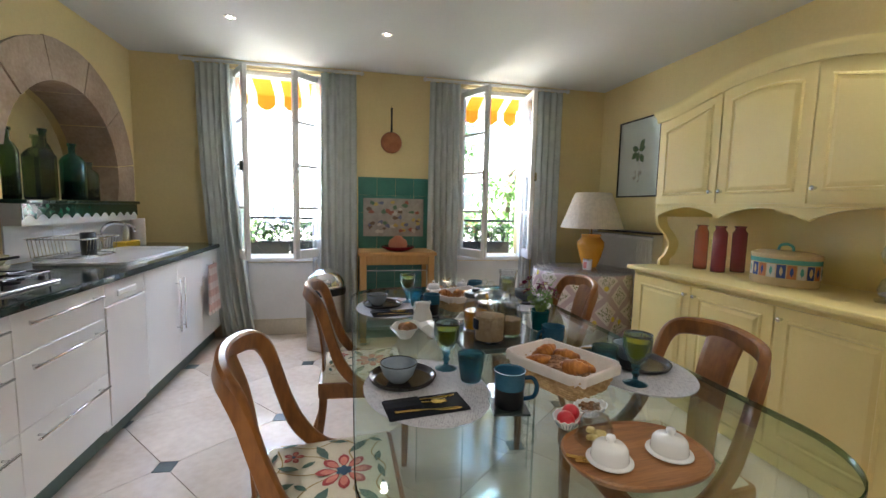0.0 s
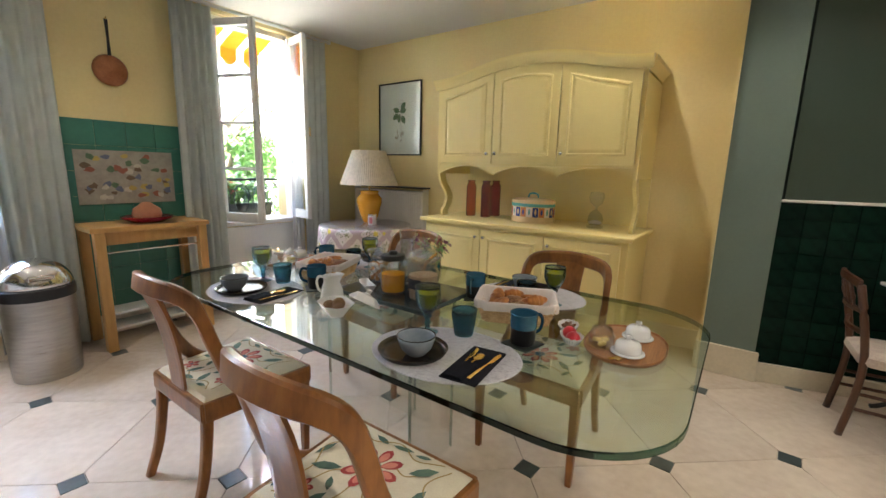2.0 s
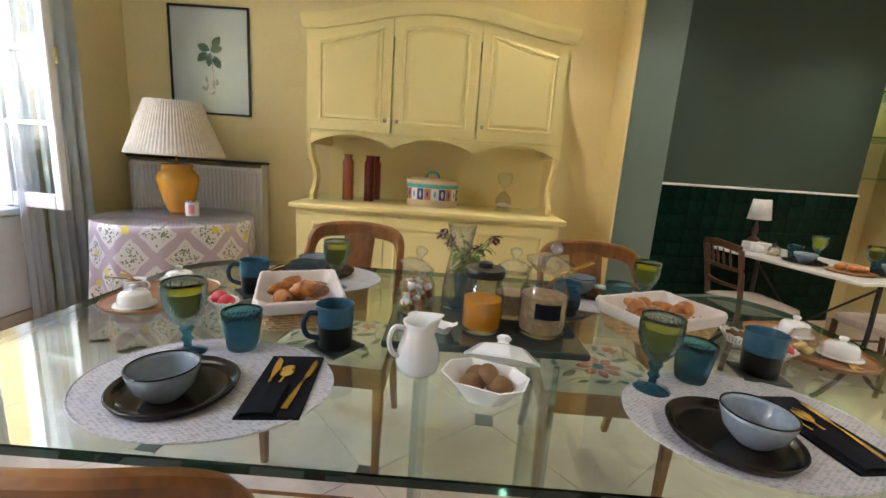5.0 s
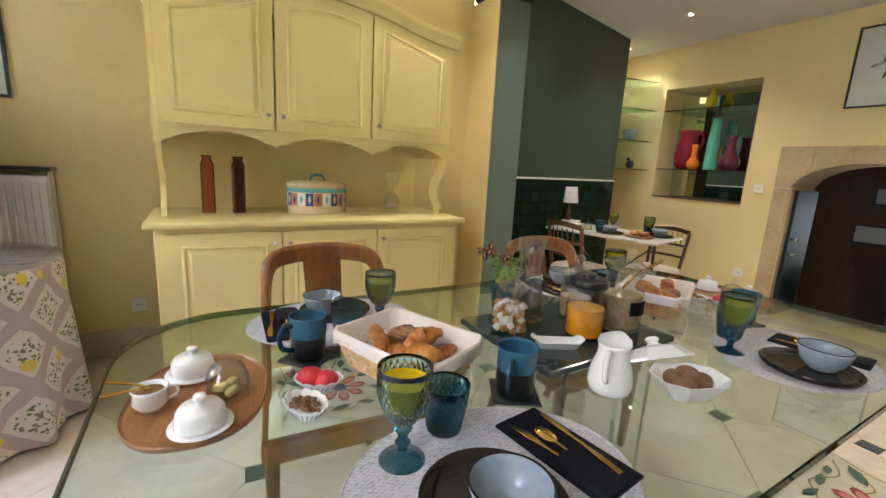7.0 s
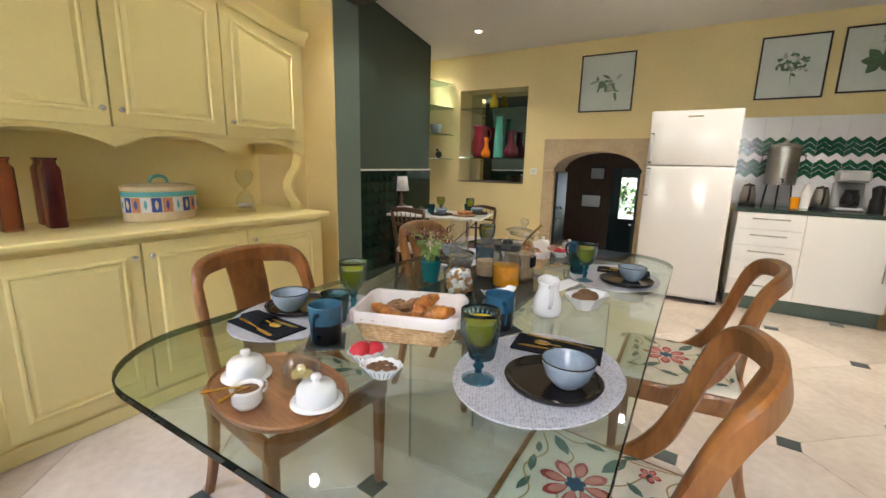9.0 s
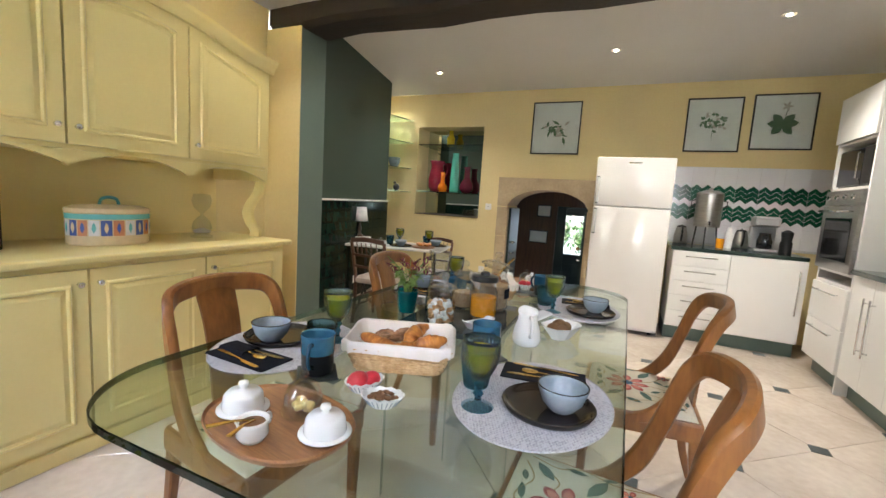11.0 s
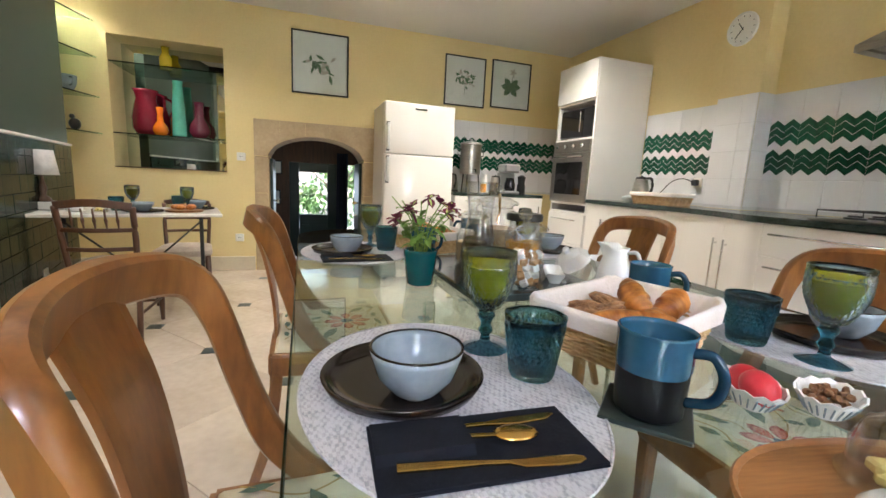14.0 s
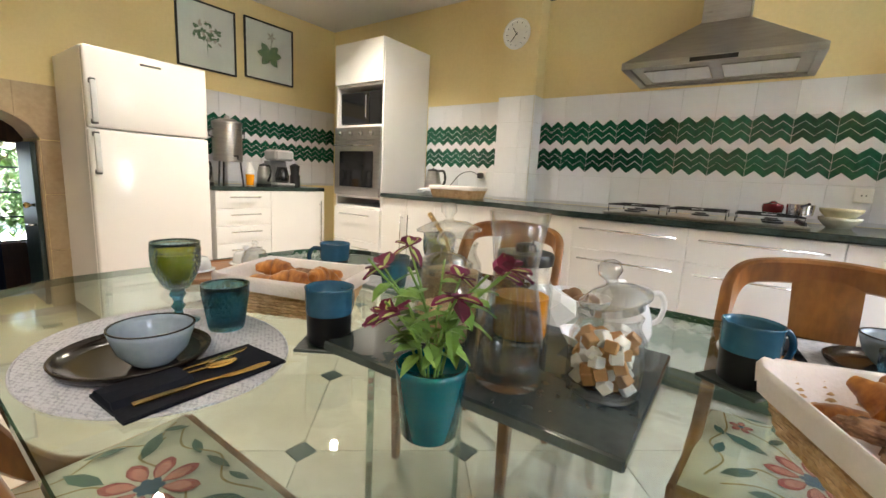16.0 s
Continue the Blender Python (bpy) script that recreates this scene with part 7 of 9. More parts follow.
# kiwi dish with its lid leaning beside
ds = thing("serving_dish", "white faceted porcelain dish of kiwis", "dish", (0.217, 1.705, TZ), 70)
bm = B()
rings = []
for hx, hy, z in ((0.035, 0.022, 0.0), (0.040, 0.027, 0.003), (0.078, 0.055, 0.048), (0.082, 0.058, 0.052), (0.078, 0.054, 0.052), (0.040, 0.026, 0.010)):
    rings.append([bm.verts.new((hx * c, hy * s, z)) for c, s in ((1, 0.45), (0.55, 1), (-0.55, 1), (-1, 0.45), (-1, -0.45), (-0.55, -1), (0.55, -1), (1, -0.45))])
for a, b in zip(rings, rings[1:]):
    for i in range(8):
        bm.faces.new((a[i], a[(i + 1) % 8], b[(i + 1) % 8], b[i]))
bm.faces.new(rings[0][::-1]), bm.faces.new(rings[-1])
part("porcelain", bm, M_porc, ds)
for k, (dx, dy) in enumerate(((-0.03, 0.0), (0.02, 0.016), (0.022, -0.018), (-0.004, -0.01))):
    kw = thing("kiwi", "brown fuzzy kiwi fruit in a white dish", "kiwi", (0, 0, 0), 0, "kiwis")
    kw.matrix_basis = pose(0.217, 1.705, TZ, 0, 0, 70) @ pose(dx, dy, 0.035 + 0.012 * (k == 3), 0, 0, 40 * k)
    bm = B()
    blob(bm, (0, 0, 0), (0.027, 0.021, 0.021), 16, 10)
    part("skin", bm, M_kiwi, kw, "", True)
ld = thing("porcelain_cover", "white porcelain lid leaning against the kiwi dish", "lid", (0.318, 1.662, TZ + 0.036), 0)
ld.matrix_basis = pose(0.318, 1.662, TZ + 0.034, 30, 10, 60)
bm = B()
rings = []
for q, z in ((1.0, 0.0), (0.98, 0.006), (0.62, 0.030), (0.2, 0.036), (0.14, 0.040), (0.2, 0.050), (0.12, 0.056)):
    rings.append([bm.verts.new((0.080 * q * c, 0.056 * q * s, z)) for c, s in ((1, 0.45), (0.55, 1), (-0.55, 1), (-1, 0.45), (-1, -0.45), (-0.55, -1), (0.55, -1), (1, -0.45))])
for a, b in zip(rings, rings[1:]):
    for i in range(8):
        bm.faces.new((a[i], a[(i + 1) % 8], b[(i + 1) % 8], b[i]))
bm.faces.new(rings[0][::-1]), bm.faces.new(rings[-1])
part("porcelain", bm, M_porc, ld)
rs2 = thing("spoon_rest", "white porcelain spoon rest on the slate", "spoon rest", (0.492, 1.822, SL), 62)
bm = B()
rings = []
for hx, hy, z in ((0.050, 0.014, 0.0), (0.060, 0.020, 0.012), (0.070, 0.025, 0.020), (0.067, 0.022, 0.020), (0.05, 0.012, 0.006)):
    rings.append([bm.verts.new((x, y, z + (0.008 if abs(x) > 0.055 else 0))) for x, y in round_rect(hx, hy, min(hx, hy) * 0.8, 3)])
for a, b in zip(rings, rings[1:]):
    for i in range(len(a)):
        bm.faces.new((a[i], a[(i + 1) % len(a)], b[(i + 1) % len(a)], b[i]))
bm.faces.new(rings[0][::-1]), bm.faces.new(rings[-1])
part("porcelain", bm, M_porc, rs2, "", "auto")


# butter trays at both ends
def tray(x, y, rz, rx=0.185, ry=0.145):
    t = thing("serving_tray", "oval reddish acacia wood serving tray", "tray", (x, y, TZ), rz, "wooden trays")
    bm = B()
    n = 44
    sets = (("board", ((0.90, 0.0), (0.954, 0.003), (0.954, 0.0115), (0.5, 0.0115))), ("raised_rim", ((0.955, 0.002), (0.975, 0.004), (1.0, 0.014), (0.985, 0.017), (0.955, 0.012))))
    for nm, prof in sets:
        bm = B()
        tray_loft(bm, rx, ry, prof, n, nm == "board")
        part(nm, bm, M_tray, t, "", "auto")


def tray_loft(bm, rx, ry, prof, n, caps):
    rings = []
    for q, z in prof:
        ring = []
        for i in range(n):
            a = 2 * math.pi * i / n
            e = 0.85
            ring.append(bm.verts.new((rx * q * math.copysign(abs(math.cos(a)) ** e, math.cos(a)), ry * q * math.copysign(abs(math.sin(a)) ** e, math.sin(a)), z)))
        rings.append(ring)
    for a, b in zip(rings, rings[1:]):
        for i in range(n):
            bm.faces.new((a[i], a[(i + 1) % n], b[(i + 1) % n], b[i]))
    if caps:
        bm.faces.new(rings[0][::-1]), bm.faces.new(rings[-1])
    else:
        for i in range(n):
            bm.faces.new((rings[-1][i], rings[-1][(i + 1) % n], rings[0][(i + 1) % n], rings[0][i]))


def butter_dish(x, y, z=TZ + 0.0125, s=1.0):
    t = thing("butter_dish", "round white porcelain butter dish with knob lid", "butter dish", (x, y, z), 0, "butter dishes")
    bm = B()
    lathe(bm, [(0, 0.001), (0.035 * s, 0.0), (0.056 * s, 0.006 * s), (0.055 * s, 0.009 * s), (0, 0.006 * s)], 32)
    part("saucer", bm, M_porc, t, "", True)
    bm = B()
    lathe(bm, [(0.044 * s, 0.0095 * s), (0.045 * s, 0.012 * s), (0.041 * s, 0.038 * s), (0.034 * s, 0.046 * s), (0.010 * s, 0.049 * s), (0.007 * s, 0.054 * s), (0.012 * s, 0.060 * s), (0.010 * s, 0.067 * s), (0, 0.069 * s)], 32)
    part("lid", bm, M_porc, t, "", True)


def cloche(x, y, z=TZ + 0.0125):
    t = thing("glass_cloche", "small clear glass cloche over butter pieces", "cloche", (x, y, z), 0, "glass cloches")
    bm = B()
    lathe(bm, [(0, 0.0), (0.045, 0.0), (0.046, 0.004), (0, 0.004)], 28)
    part("plate", bm, M_clear, t, "", "auto")
    bm = B()
    lathe(bm, [(0.039, 0.005), (0.039, 0.035), (0.030, 0.058), (0.010, 0.069), (0.006, 0.074), (0.010, 0.081), (0.006, 0.088), (0, 0.089), (0, 0.068), (0.009, 0.066), (0.028, 0.056), (0.0365, 0.034), (0.0365, 0.005)], 28)
    part("dome", bm, M_dome, t, "", True)
    for k in range(4):
        bm = B()
        box(bm, -0.012, 0.012, -0.009, 0.009, 0, 0.012, 0.003)
        ob = part("butter_piece", bm, M_butter, t)
        ob.matrix_basis = pose(0.013 * math.cos(k * 1.9), 0.013 * math.sin(k * 1.9), 0.0045 + 0.007 * (k % 2), 0, 12 * (k % 3), 50 * k)


def creamer(x, y, rz, z=TZ + 0.0125):
    t = thing("jam_pot", "small white porcelain jam pot with gold spoons", "pot", (x, y, z), rz, "jam pots")
    bm = B()
    lathe(bm, [(0, 0), (0.020, 0), (0.028, 0.012), (0.027, 0.032), (0.030, 0.040), (0.027, 0.040), (0.023, 0.030), (0, 0.026)], 24)
    part("pot", bm, M_porc, t, "", True)
    bm = B()
    tube(bm, smooth_path([(0.026, 0, 0.034), (0.040, 0, 0.034), (0.042, 0, 0.018), (0.027, 0, 0.012)], 4), 0.003, 6)
    part("handle", bm, M_porc, t, "", True)
    bm = B()
    lathe(bm, [(0, 0.027), (0.0225, 0.0305), (0.0225, 0.0335), (0.012, 0.0350), (0, 0.0345)], 20)
    part("jam", bm, M_nuts, t, "dark fruit jam", True)
    for dy in (-0.3, 0.5):
        bm = B()
        bar(bm, [((0.004, 0.0, 0.036), 0.006, 0.003), ((-0.026, dy * 0.03, 0.044), 0.005, 0.003), ((-0.066, dy * 0.07, 0.047), 0.011, 0.003)])
        part("spoon_handle", bm, M_gold, t, "gold spoon handle")


tray(0.636, 2.622, -10, 0.166, 0.120)
butter_dish(0.722, 2.634, s=0.92), butter_dish(0.520, 2.622, s=0.90), cloche(0.616, 2.576), creamer(0.622, 2.700, 270)
tray(0.612, 0.766, 3, 0.168, 0.122)
butter_dish(0.682, 0.745, s=0.88), butter_dish(0.531, 0.743, s=0.88), cloche(0.548, 0.826)
for x, y, rz in ((0.500, 0.708, 20), (0.515, 0.698, 32)):
    c = thing("butter_knife", "gold metal butter spreader on the wooden tray", "knife", (x, y + 0.04, TZ + 0.0135), rz + 40, "gold cutlery")
    bm = B()
    bar(bm, [((0, -0.06, 0.002), 0.008, 0.003), ((0, 0.01, 0.002), 0.006, 0.003), ((0, 0.02, 0.002), 0.013, 0.002), ((0, 0.06, 0.002), 0.012, 0.0015)])
    part("blade", bm, M_gold, c)


def ramekin(x, y, rz, kind):
    t = thing("pierced_bowl", "tiny white pierced porcelain bowl of %s" % ("red wrapped cheese" if kind == "red" else "walnuts"), "bowl", (x, y, TZ), rz, "small pierced bowls")
    bm = B()
    n = 24
    rings = []
    for r, z, w in ((0.020, 0.0, 0), (0.024, 0.003, 0), (0.038, 0.024, 0.001), (0.042, 0.030, 0.002), (0.039, 0.030, 0.002), (0.034, 0.020, 0), (0.018, 0.006, 0)):
        rings.append([bm.verts.new(((r + w * math.sin(i * math.pi)) * 1.2 * math.cos(2 * math.pi * i / n), r * 0.85 * math.sin(2 * math.pi * i / n), z + w * (1 if i % 2 else -1))) for i in range(n)])
    for a, b in zip(rings, rings[1:]):
        for i in range(n):
            bm.faces.new((a[i], a[(i + 1) % n], b[(i + 1) % n], b[i]))
    bm.faces.new(rings[0][::-1]), bm.faces.new(rings[-1])
    b = part("porcelain", bm, M_porc, t)
    for i in range(n):
        bm = B()
        a = 2 * math.pi * (i + 0.5) / n
        p0, p1 = Vector((0.0265 * 1.2 * math.cos(a), 0.0265 * 0.85 * math.sin(a), 0.006)), Vector((0.0375 * 1.2 * math.cos(a), 0.0375 * 0.85 * math.sin(a), 0.0225))
        tube(bm, [p0, p1], 0.0011, 5)
        part("slot", bm, M_bowl, b)
    if kind == "red":
        for k, (dx, dz) in enumerate(((0.018, 0.030), (-0.014, 0.024))):
            c = thing("mini_cheese", "red wax wrapped mini cheese", "cheese", (0, 0, 0), 0, "mini cheeses")
            c.matrix_basis = pose(x, y, TZ, 0, 0, rz) @ pose(dx, 0, dz, 20 * (k * 2 - 1), 15, 0)
            bm = B()
            blob(bm, (0, 0, 0), (0.027, 0.022, 0.021), 16, 10)
            part("wax", bm, M_cork, c, "", True)
    else:
        bm = B()
        for k in range(26):
            a, q = k * 2.4, 0.026 * math.sqrt((k + 0.5) / 26)
            blob(bm, (q * 1.2 * math.cos(a), q * 0.85 * math.sin(a), 0.020 + random.uniform(0, 0.010)), (0.007, 0.005, 0.005), 7, 4, 0.25)
        tagged(part("nut_filling", bm, M_nuts, t, "brown walnut pieces"), kind="stuff")


ramekin(0.576, 2.412, 60, "red"), ramekin(0.498, 2.455, 20, "nuts")
ramekin(0.528, 0.915, 40, "red"), ramekin(0.618, 0.957, 10, "nuts")

# ---- things on the dresser ----
M_rose = glass("rose_glass", (0.76, 0.42, 0.36), 0.2)
M_plum = glass("plum_glass", (0.58, 0.26, 0.33), 0.2)
M_cream = surf("cream_ceramic", (0.78, 0.62, 0.38), None, 0.25, 6, 60, 0.02)
M_blue = surf("blue_glaze", (0.06, 0.10, 0.35), None, 0.25, 8, 60, 0.02)
M_terra = surf("terracotta_glaze", (0.62, 0.25, 0.12), None, 0.25, 8, 60, 0.02)
M_aqua = surf("aqua_glaze", (0.15, 0.48, 0.50), None, 0.25, 8, 60, 0.02)
M_ochre = surf("mustard_glaze", (0.75, 0.36, 0.035), (0.68, 0.31, 0.03), 0.18, 5, 60, 0.02)
M_shade = surf("pleated_cream_silk", (0.74, 0.66, 0.56), None, 0.9, 30, 150, 0.15)
M_paper = surf("white_print_paper", (0.80, 0.80, 0.76), None, 0.8, 4, 60, 0.02)
M_framebl = surf("black_frame", (0.015, 0.015, 0.013), None, 0.35, 9, 60, 0.03)
M_printleaf = surf("printed_leaf_green", (0.09, 0.17, 0.09), (0.15, 0.22, 0.14), 0.8, 40, 120, 0.0)
M_printpale = surf("printed_pale_bloom", (0.50, 0.46, 0.40), None, 0.8, 40, 120, 0.0)
DZ = 0.8955


def tall_vase(y, x, mat, label):
    t = thing("square_vase", label, "vase", (x, y, DZ), 0, "square glass vases")
    bm = B()
    n = 4
    rings = []
    for r, z in ((0.031, 0.0), (0.034, 0.004), (0.034, 0.275), (0.024, 0.292), (0.023, 0.310), (0.028, 0.313), (0.028, 0.322), (0.022, 0.322), (0.018, 0.31), (0.018, 0.29), (0.030, 0.27), (0.030, 0.01)):
        rings.append([bm.verts.new((x_, y_, z)) for x_, y_ in round_rect(r, r, r * 0.25, 3)])
    for a, b in zip(rings, rings[1:]):
        for i in range(len(a)):
            bm.faces.new((a[i], a[(i + 1) % len(a)], b[(i + 1) % len(a)], b[i]))
    bm.faces.new(rings[0][::-1]), bm.faces.new(rings[-1])
    part("frosted_glass", bm, mat, t, "", "auto")


tall_vase(2.555, 2.50, M_rose, "tall square rose tinted glass bottle vase")
tall_vase(2.40, 2.50, M_plum, "tall square plum tinted glass bottle vase")
tall_vase(2.385, 2.65, M_plum, "tall square dark red glass bottle vase")
tin = thing("biscuit_tin", "oval ceramic biscuit box with blue and terracotta leaf panels", "tin", (2.50, 1.945, DZ))
tin.scale = (1.05, 1.0, 1.16)
bm = B()
n = 44


def oval(r, z):
    return [bm.verts.new((r * 0.125 * math.cos(2 * math.pi * i / n), r * 0.182 * math.sin(2 * math.pi * i / n), z)) for i in range(n)]


rings = [oval(0.97, 0), oval(1, 0.006), oval(1, 0.135), oval(0.97, 0.137)]
for a, b in zip(rings, rings[1:]):
    for i in range(n):
        bm.faces.new((a[i], a[(i + 1) % n], b[(i + 1) % n], b[i]))
bm.faces.new(rings[0][::-1]), bm.faces.new(rings[-1])
part("box", bm, M_cream, tin, "", "auto")
bm = B()
rings = [oval(1.02, 0.1375), oval(1.03, 0.142), oval(1.02, 0.156), oval(0.8, 0.168), oval(0.3, 0.172)]
for a, b in zip(rings, rings[1:]):
    for i in range(n):
        bm.faces.new((a[i], a[(i + 1) % n], b[(i + 1) % n], b[i]))
bm.faces.new(rings[0][::-1]), bm.faces.new(rings[-1])
lid = part("lid", bm, M_cream, tin, "", "auto")
bm = B()
tube(bm, smooth_path([(0, -0.045, 0.170), (0, -0.035, 0.195), (0, 0, 0.204), (0, 0.035, 0.195), (0, 0.045, 0.170)], 4), 0.007, 8)
part("handle", bm, M_aqua, lid, "blue green loop handle", True)
bm = B()
rings = [oval(1.012, 0.112), oval(1.012, 0.134)]
for i in range(n):
    bm.faces.new((rings[0][i], rings[0][(i + 1) % n], rings[1][(i + 1) % n], rings[1][i]))
part("band", bm, M_aqua, tin, "aqua painted band")
for k in range(22):
    bm = B()
    a0, a1 = 2 * math.pi * (2 * k + 0.1) / 44, 2 * math.pi * (2 * k + 1.9) / 44
    q = 1.010
    vs = []
    for z in (0.042, 0.108):
        for s in range(4):
            a = a0 + (a1 - a0) * s / 3
            vs.append(bm.verts.new((q * 0.125 * math.cos(a), q * 0.182 * math.sin(a), z)))
    for s in range(3):
        bm.faces.new((vs[s], vs[s + 1], vs[s + 5], vs[s + 4]))
    p = part("painted_panel", bm, (M_blue, M_terra, M_petal_w)[k % 3], tin)
    bm = B()
    am = (a0 + a1) / 2
    c, s_ = math.cos(am), math.sin(am)
    tang = Vector((-0.125 * s_, 0.182 * c, 0)).normalized()
    o = Vector((1.014 * 0.125 * c, 1.014 * 0.182 * s_, 0.075))
    vs = [bm.verts.new(o + tang * dx + Vector((0, 0, dz))) for dx, dz in ((0, -0.024), (0.009, -0.004), (0.006, 0.014), (0, 0.024), (-0.006, 0.014), (-0.009, -0.004))]
    bm.faces.new(vs)
    part("painted_leaf", bm, (M_cream, M_blue, M_aqua)[k % 3], p)
hgl = thing("hourglass", "clear glass hourglass with pale sand", "hourglass", (2.50, 1.43, DZ))
bm = B()
lathe(bm, [(0, 0.0), (0.060, 0.0), (0.062, 0.012), (0.030, 0.022), (0, 0.022)], 24)
part("base", bm, M_clear, hgl, "", "auto")
bm = B()
lathe(bm, [(0, 0.023), (0.045, 0.026), (0.058, 0.06), (0.045, 0.105), (0.010, 0.140), (0.006, 0.147), (0.010, 0.154), (0.045, 0.19), (0.058, 0.235), (0.045, 0.27), (0, 0.276), (0, 0.273), (0.043, 0.267), (0.0555, 0.235), (0.043, 0.192), (0.008, 0.155), (0.0045, 0.147), (0.008, 0.139), (0.043, 0.103), (0.0555, 0.06), (0.043, 0.028), (0, 0.026)], 26)
part("glass_body", bm, M_clear, hgl, "", True)
bm = B()
lathe(bm, [(0, 0.0265), (0.042, 0.029), (0.05, 0.042), (0.02, 0.055), (0, 0.06)], 20)
part("sand", bm, M_linen, hgl, "pale sand", True)

# ---- round table with cloth, lamp, candle ----
rt = thing("round_table", "round side table with floral floor-length cloth and glass top", "table", (2.17, 3.60, 0))
RR = 0.45
bm = B()
lathe(bm, [(0, 0.728), (RR, 0.728), (RR, 0.735), (0, 0.735)], 40)
part("tabletop", bm, M_oak, rt, "", "auto")
bm = B()
lathe(bm, [(0, 0.7415), (RR + 0.005, 0.7415), (RR + 0.008, 0.7435), (RR + 0.008, 0.7475), (RR + 0.005, 0.7495), (0, 0.7495)], 56)
gt = part("glass_top", bm, M_topglass, rt, "round glass cover", "auto")
gt.visible_shadow = False
bm = B()
n = 120
uv = bm.loops.layers.uv.new("cloth")
rows = []
for j, (q, z) in enumerate(((0.0, 0.7405), (0.6, 0.7405), (0.985, 0.7405), (1.0, 0.734), (1.015, 0.70), (1.02, 0.55), (1.03, 0.35), (1.04, 0.15), (1.045, 0.02))):
    f = max(0, (0.72 - z) / 0.7)
    rows.append([bm.verts.new(((RR * q + f * 0.035 * (math.sin(11 * a) + 0.4 * math.sin(23 * a + 1))) * math.cos(a), (RR * q + f * 0.035 * (math.sin(11 * a) + 0.4 * math.sin(23 * a + 1))) * math.sin(a), z)) for a in [2 * math.pi * i / n for i in range(n)]] if q else None)
for j in range(1, len(rows) - 1):
    a, b = rows[j], rows[j + 1]
    for i in range(n):
        fc = bm.faces.new((a[i], a[(i + 1) % n], b[(i + 1) % n], b[i]))
        for lp, (ii, vv) in zip(fc.loops, ((i, a[i]), (i + 1, a[i]), (i + 1, b[i]), (i, b[i]))):
            lp[uv].uv = (ii / n * 2 * math.pi * RR * 1.05, vv.co.z)
bm.faces.new(rows[1])
m, nt, p = nodes_of("lemon_print_cotton")
uvn = nt.nodes.new("ShaderNodeUVMap")
uvn.uv_map = "cloth"
mp = nt.nodes.new("ShaderNodeMapping")
mp.inputs["Rotation"].default_value = (0, 0, radians(45))
nt.links.new(uvn.outputs[0], mp.inputs[0])
nz_ = nt.nodes.new("ShaderNodeTexNoise")
nz_.inputs["Scale"].default_value = 9
nt.links.new(uvn.outputs[0], nz_.inputs["Vector"])
wob = nt.nodes.new("ShaderNodeMix")
wob.data_type = "VECTOR"
wob.inputs[0].default_value = 0.04
nt.links.new(mp.outputs[0], wob.inputs[4]), nt.links.new(nz_.outputs["Color"], wob.inputs[5])
sep = nt.nodes.new("ShaderNodeSeparateXYZ")
nt.links.new(wob.outputs[1], sep.inputs[0])
last, cell = None, []
for ax in (0, 1):
    pp, ls = nt.nodes.new("ShaderNodeMath"), nt.nodes.new("ShaderNodeMath")
    pp.operation, ls.operation = "PINGPONG", "LESS_THAN"
    pp.inputs[1].default_value, ls.inputs[1].default_value = 0.095, 0.024
    cell.append(pp.outputs[0])
    nt.links.new(sep.outputs[ax], pp.inputs[0]), nt.links.new(pp.outputs[0], ls.inputs[0])
    if last:
        mxn = nt.nodes.new("ShaderNodeMath")
        mxn.operation = "MAXIMUM"
        nt.links.new(last.outputs[0], mxn.inputs[0]), nt.links.new(ls.outputs[0], mxn.inputs[1])
        last = mxn
    else:
        last = ls


def layer(under, fac, col):
    mx = nt.nodes.new("ShaderNodeMix")
    mx.data_type = "RGBA"
    if isinstance(under, tuple):
        mx.inputs[6].default_value = (*under, 1)
    else:
        nt.links.new(under, mx.inputs[6])
    mx.inputs[7].default_value = (*col, 1)
    nt.links.new(fac, mx.inputs[0])
    return mx.outputs[2]


c = layer((0.72, 0.66, 0.62), last.outputs[0], (0.52, 0.40, 0.42))


def node_math(op, a, b):
    nd = nt.nodes.new("ShaderNodeMath")
    nd.operation = op
    for slot, v in ((0, a), (1, b)):
        if isinstance(v, (int, float)):
            nd.inputs[slot].default_value = v
        else:
            nt.links.new(v, nd.inputs[slot])
    return nd.outputs[0]


# sprigs of small leaves in the middle of each lattice cell, and a lemon beside some
edge_d = node_math("MINIMUM", cell[0], cell[1])
inside = node_math("GREATER_THAN", edge_d, 0.042)
leaves = nt.nodes.new("ShaderNodeTexVoronoi")
leaves.inputs["Scale"].default_value = 70
nt.links.new(uvn.outputs[0], leaves.inputs["Vector"])
sprig = node_math("MULTIPLY", node_math("LESS_THAN", leaves.outputs["Distance"], 0.42), inside)
c = layer(c, sprig, (0.20, 0.22, 0.09))
fruit = nt.nodes.new("ShaderNodeTexVoronoi")
fruit.inputs["Scale"].default_value = 7.4
nt.links.new(uvn.outputs[0], fruit.inputs["Vector"])
c = layer(c, node_math("LESS_THAN", fruit.outputs["Distance"], 0.17), (0.72, 0.58, 0.10))
nt.links.new(c, p.inputs["Base Color"])
p.inputs["Roughness"].default_value = 0.9
part("tablecloth", bm, m, rt, "cotton cloth printed with lemons and a pink lattice", True)
lamp = thing("table_lamp", "mustard glazed vase lamp with pleated cream shade", "lamp", (2.30, 3.67, 0.7505))
bm = B()
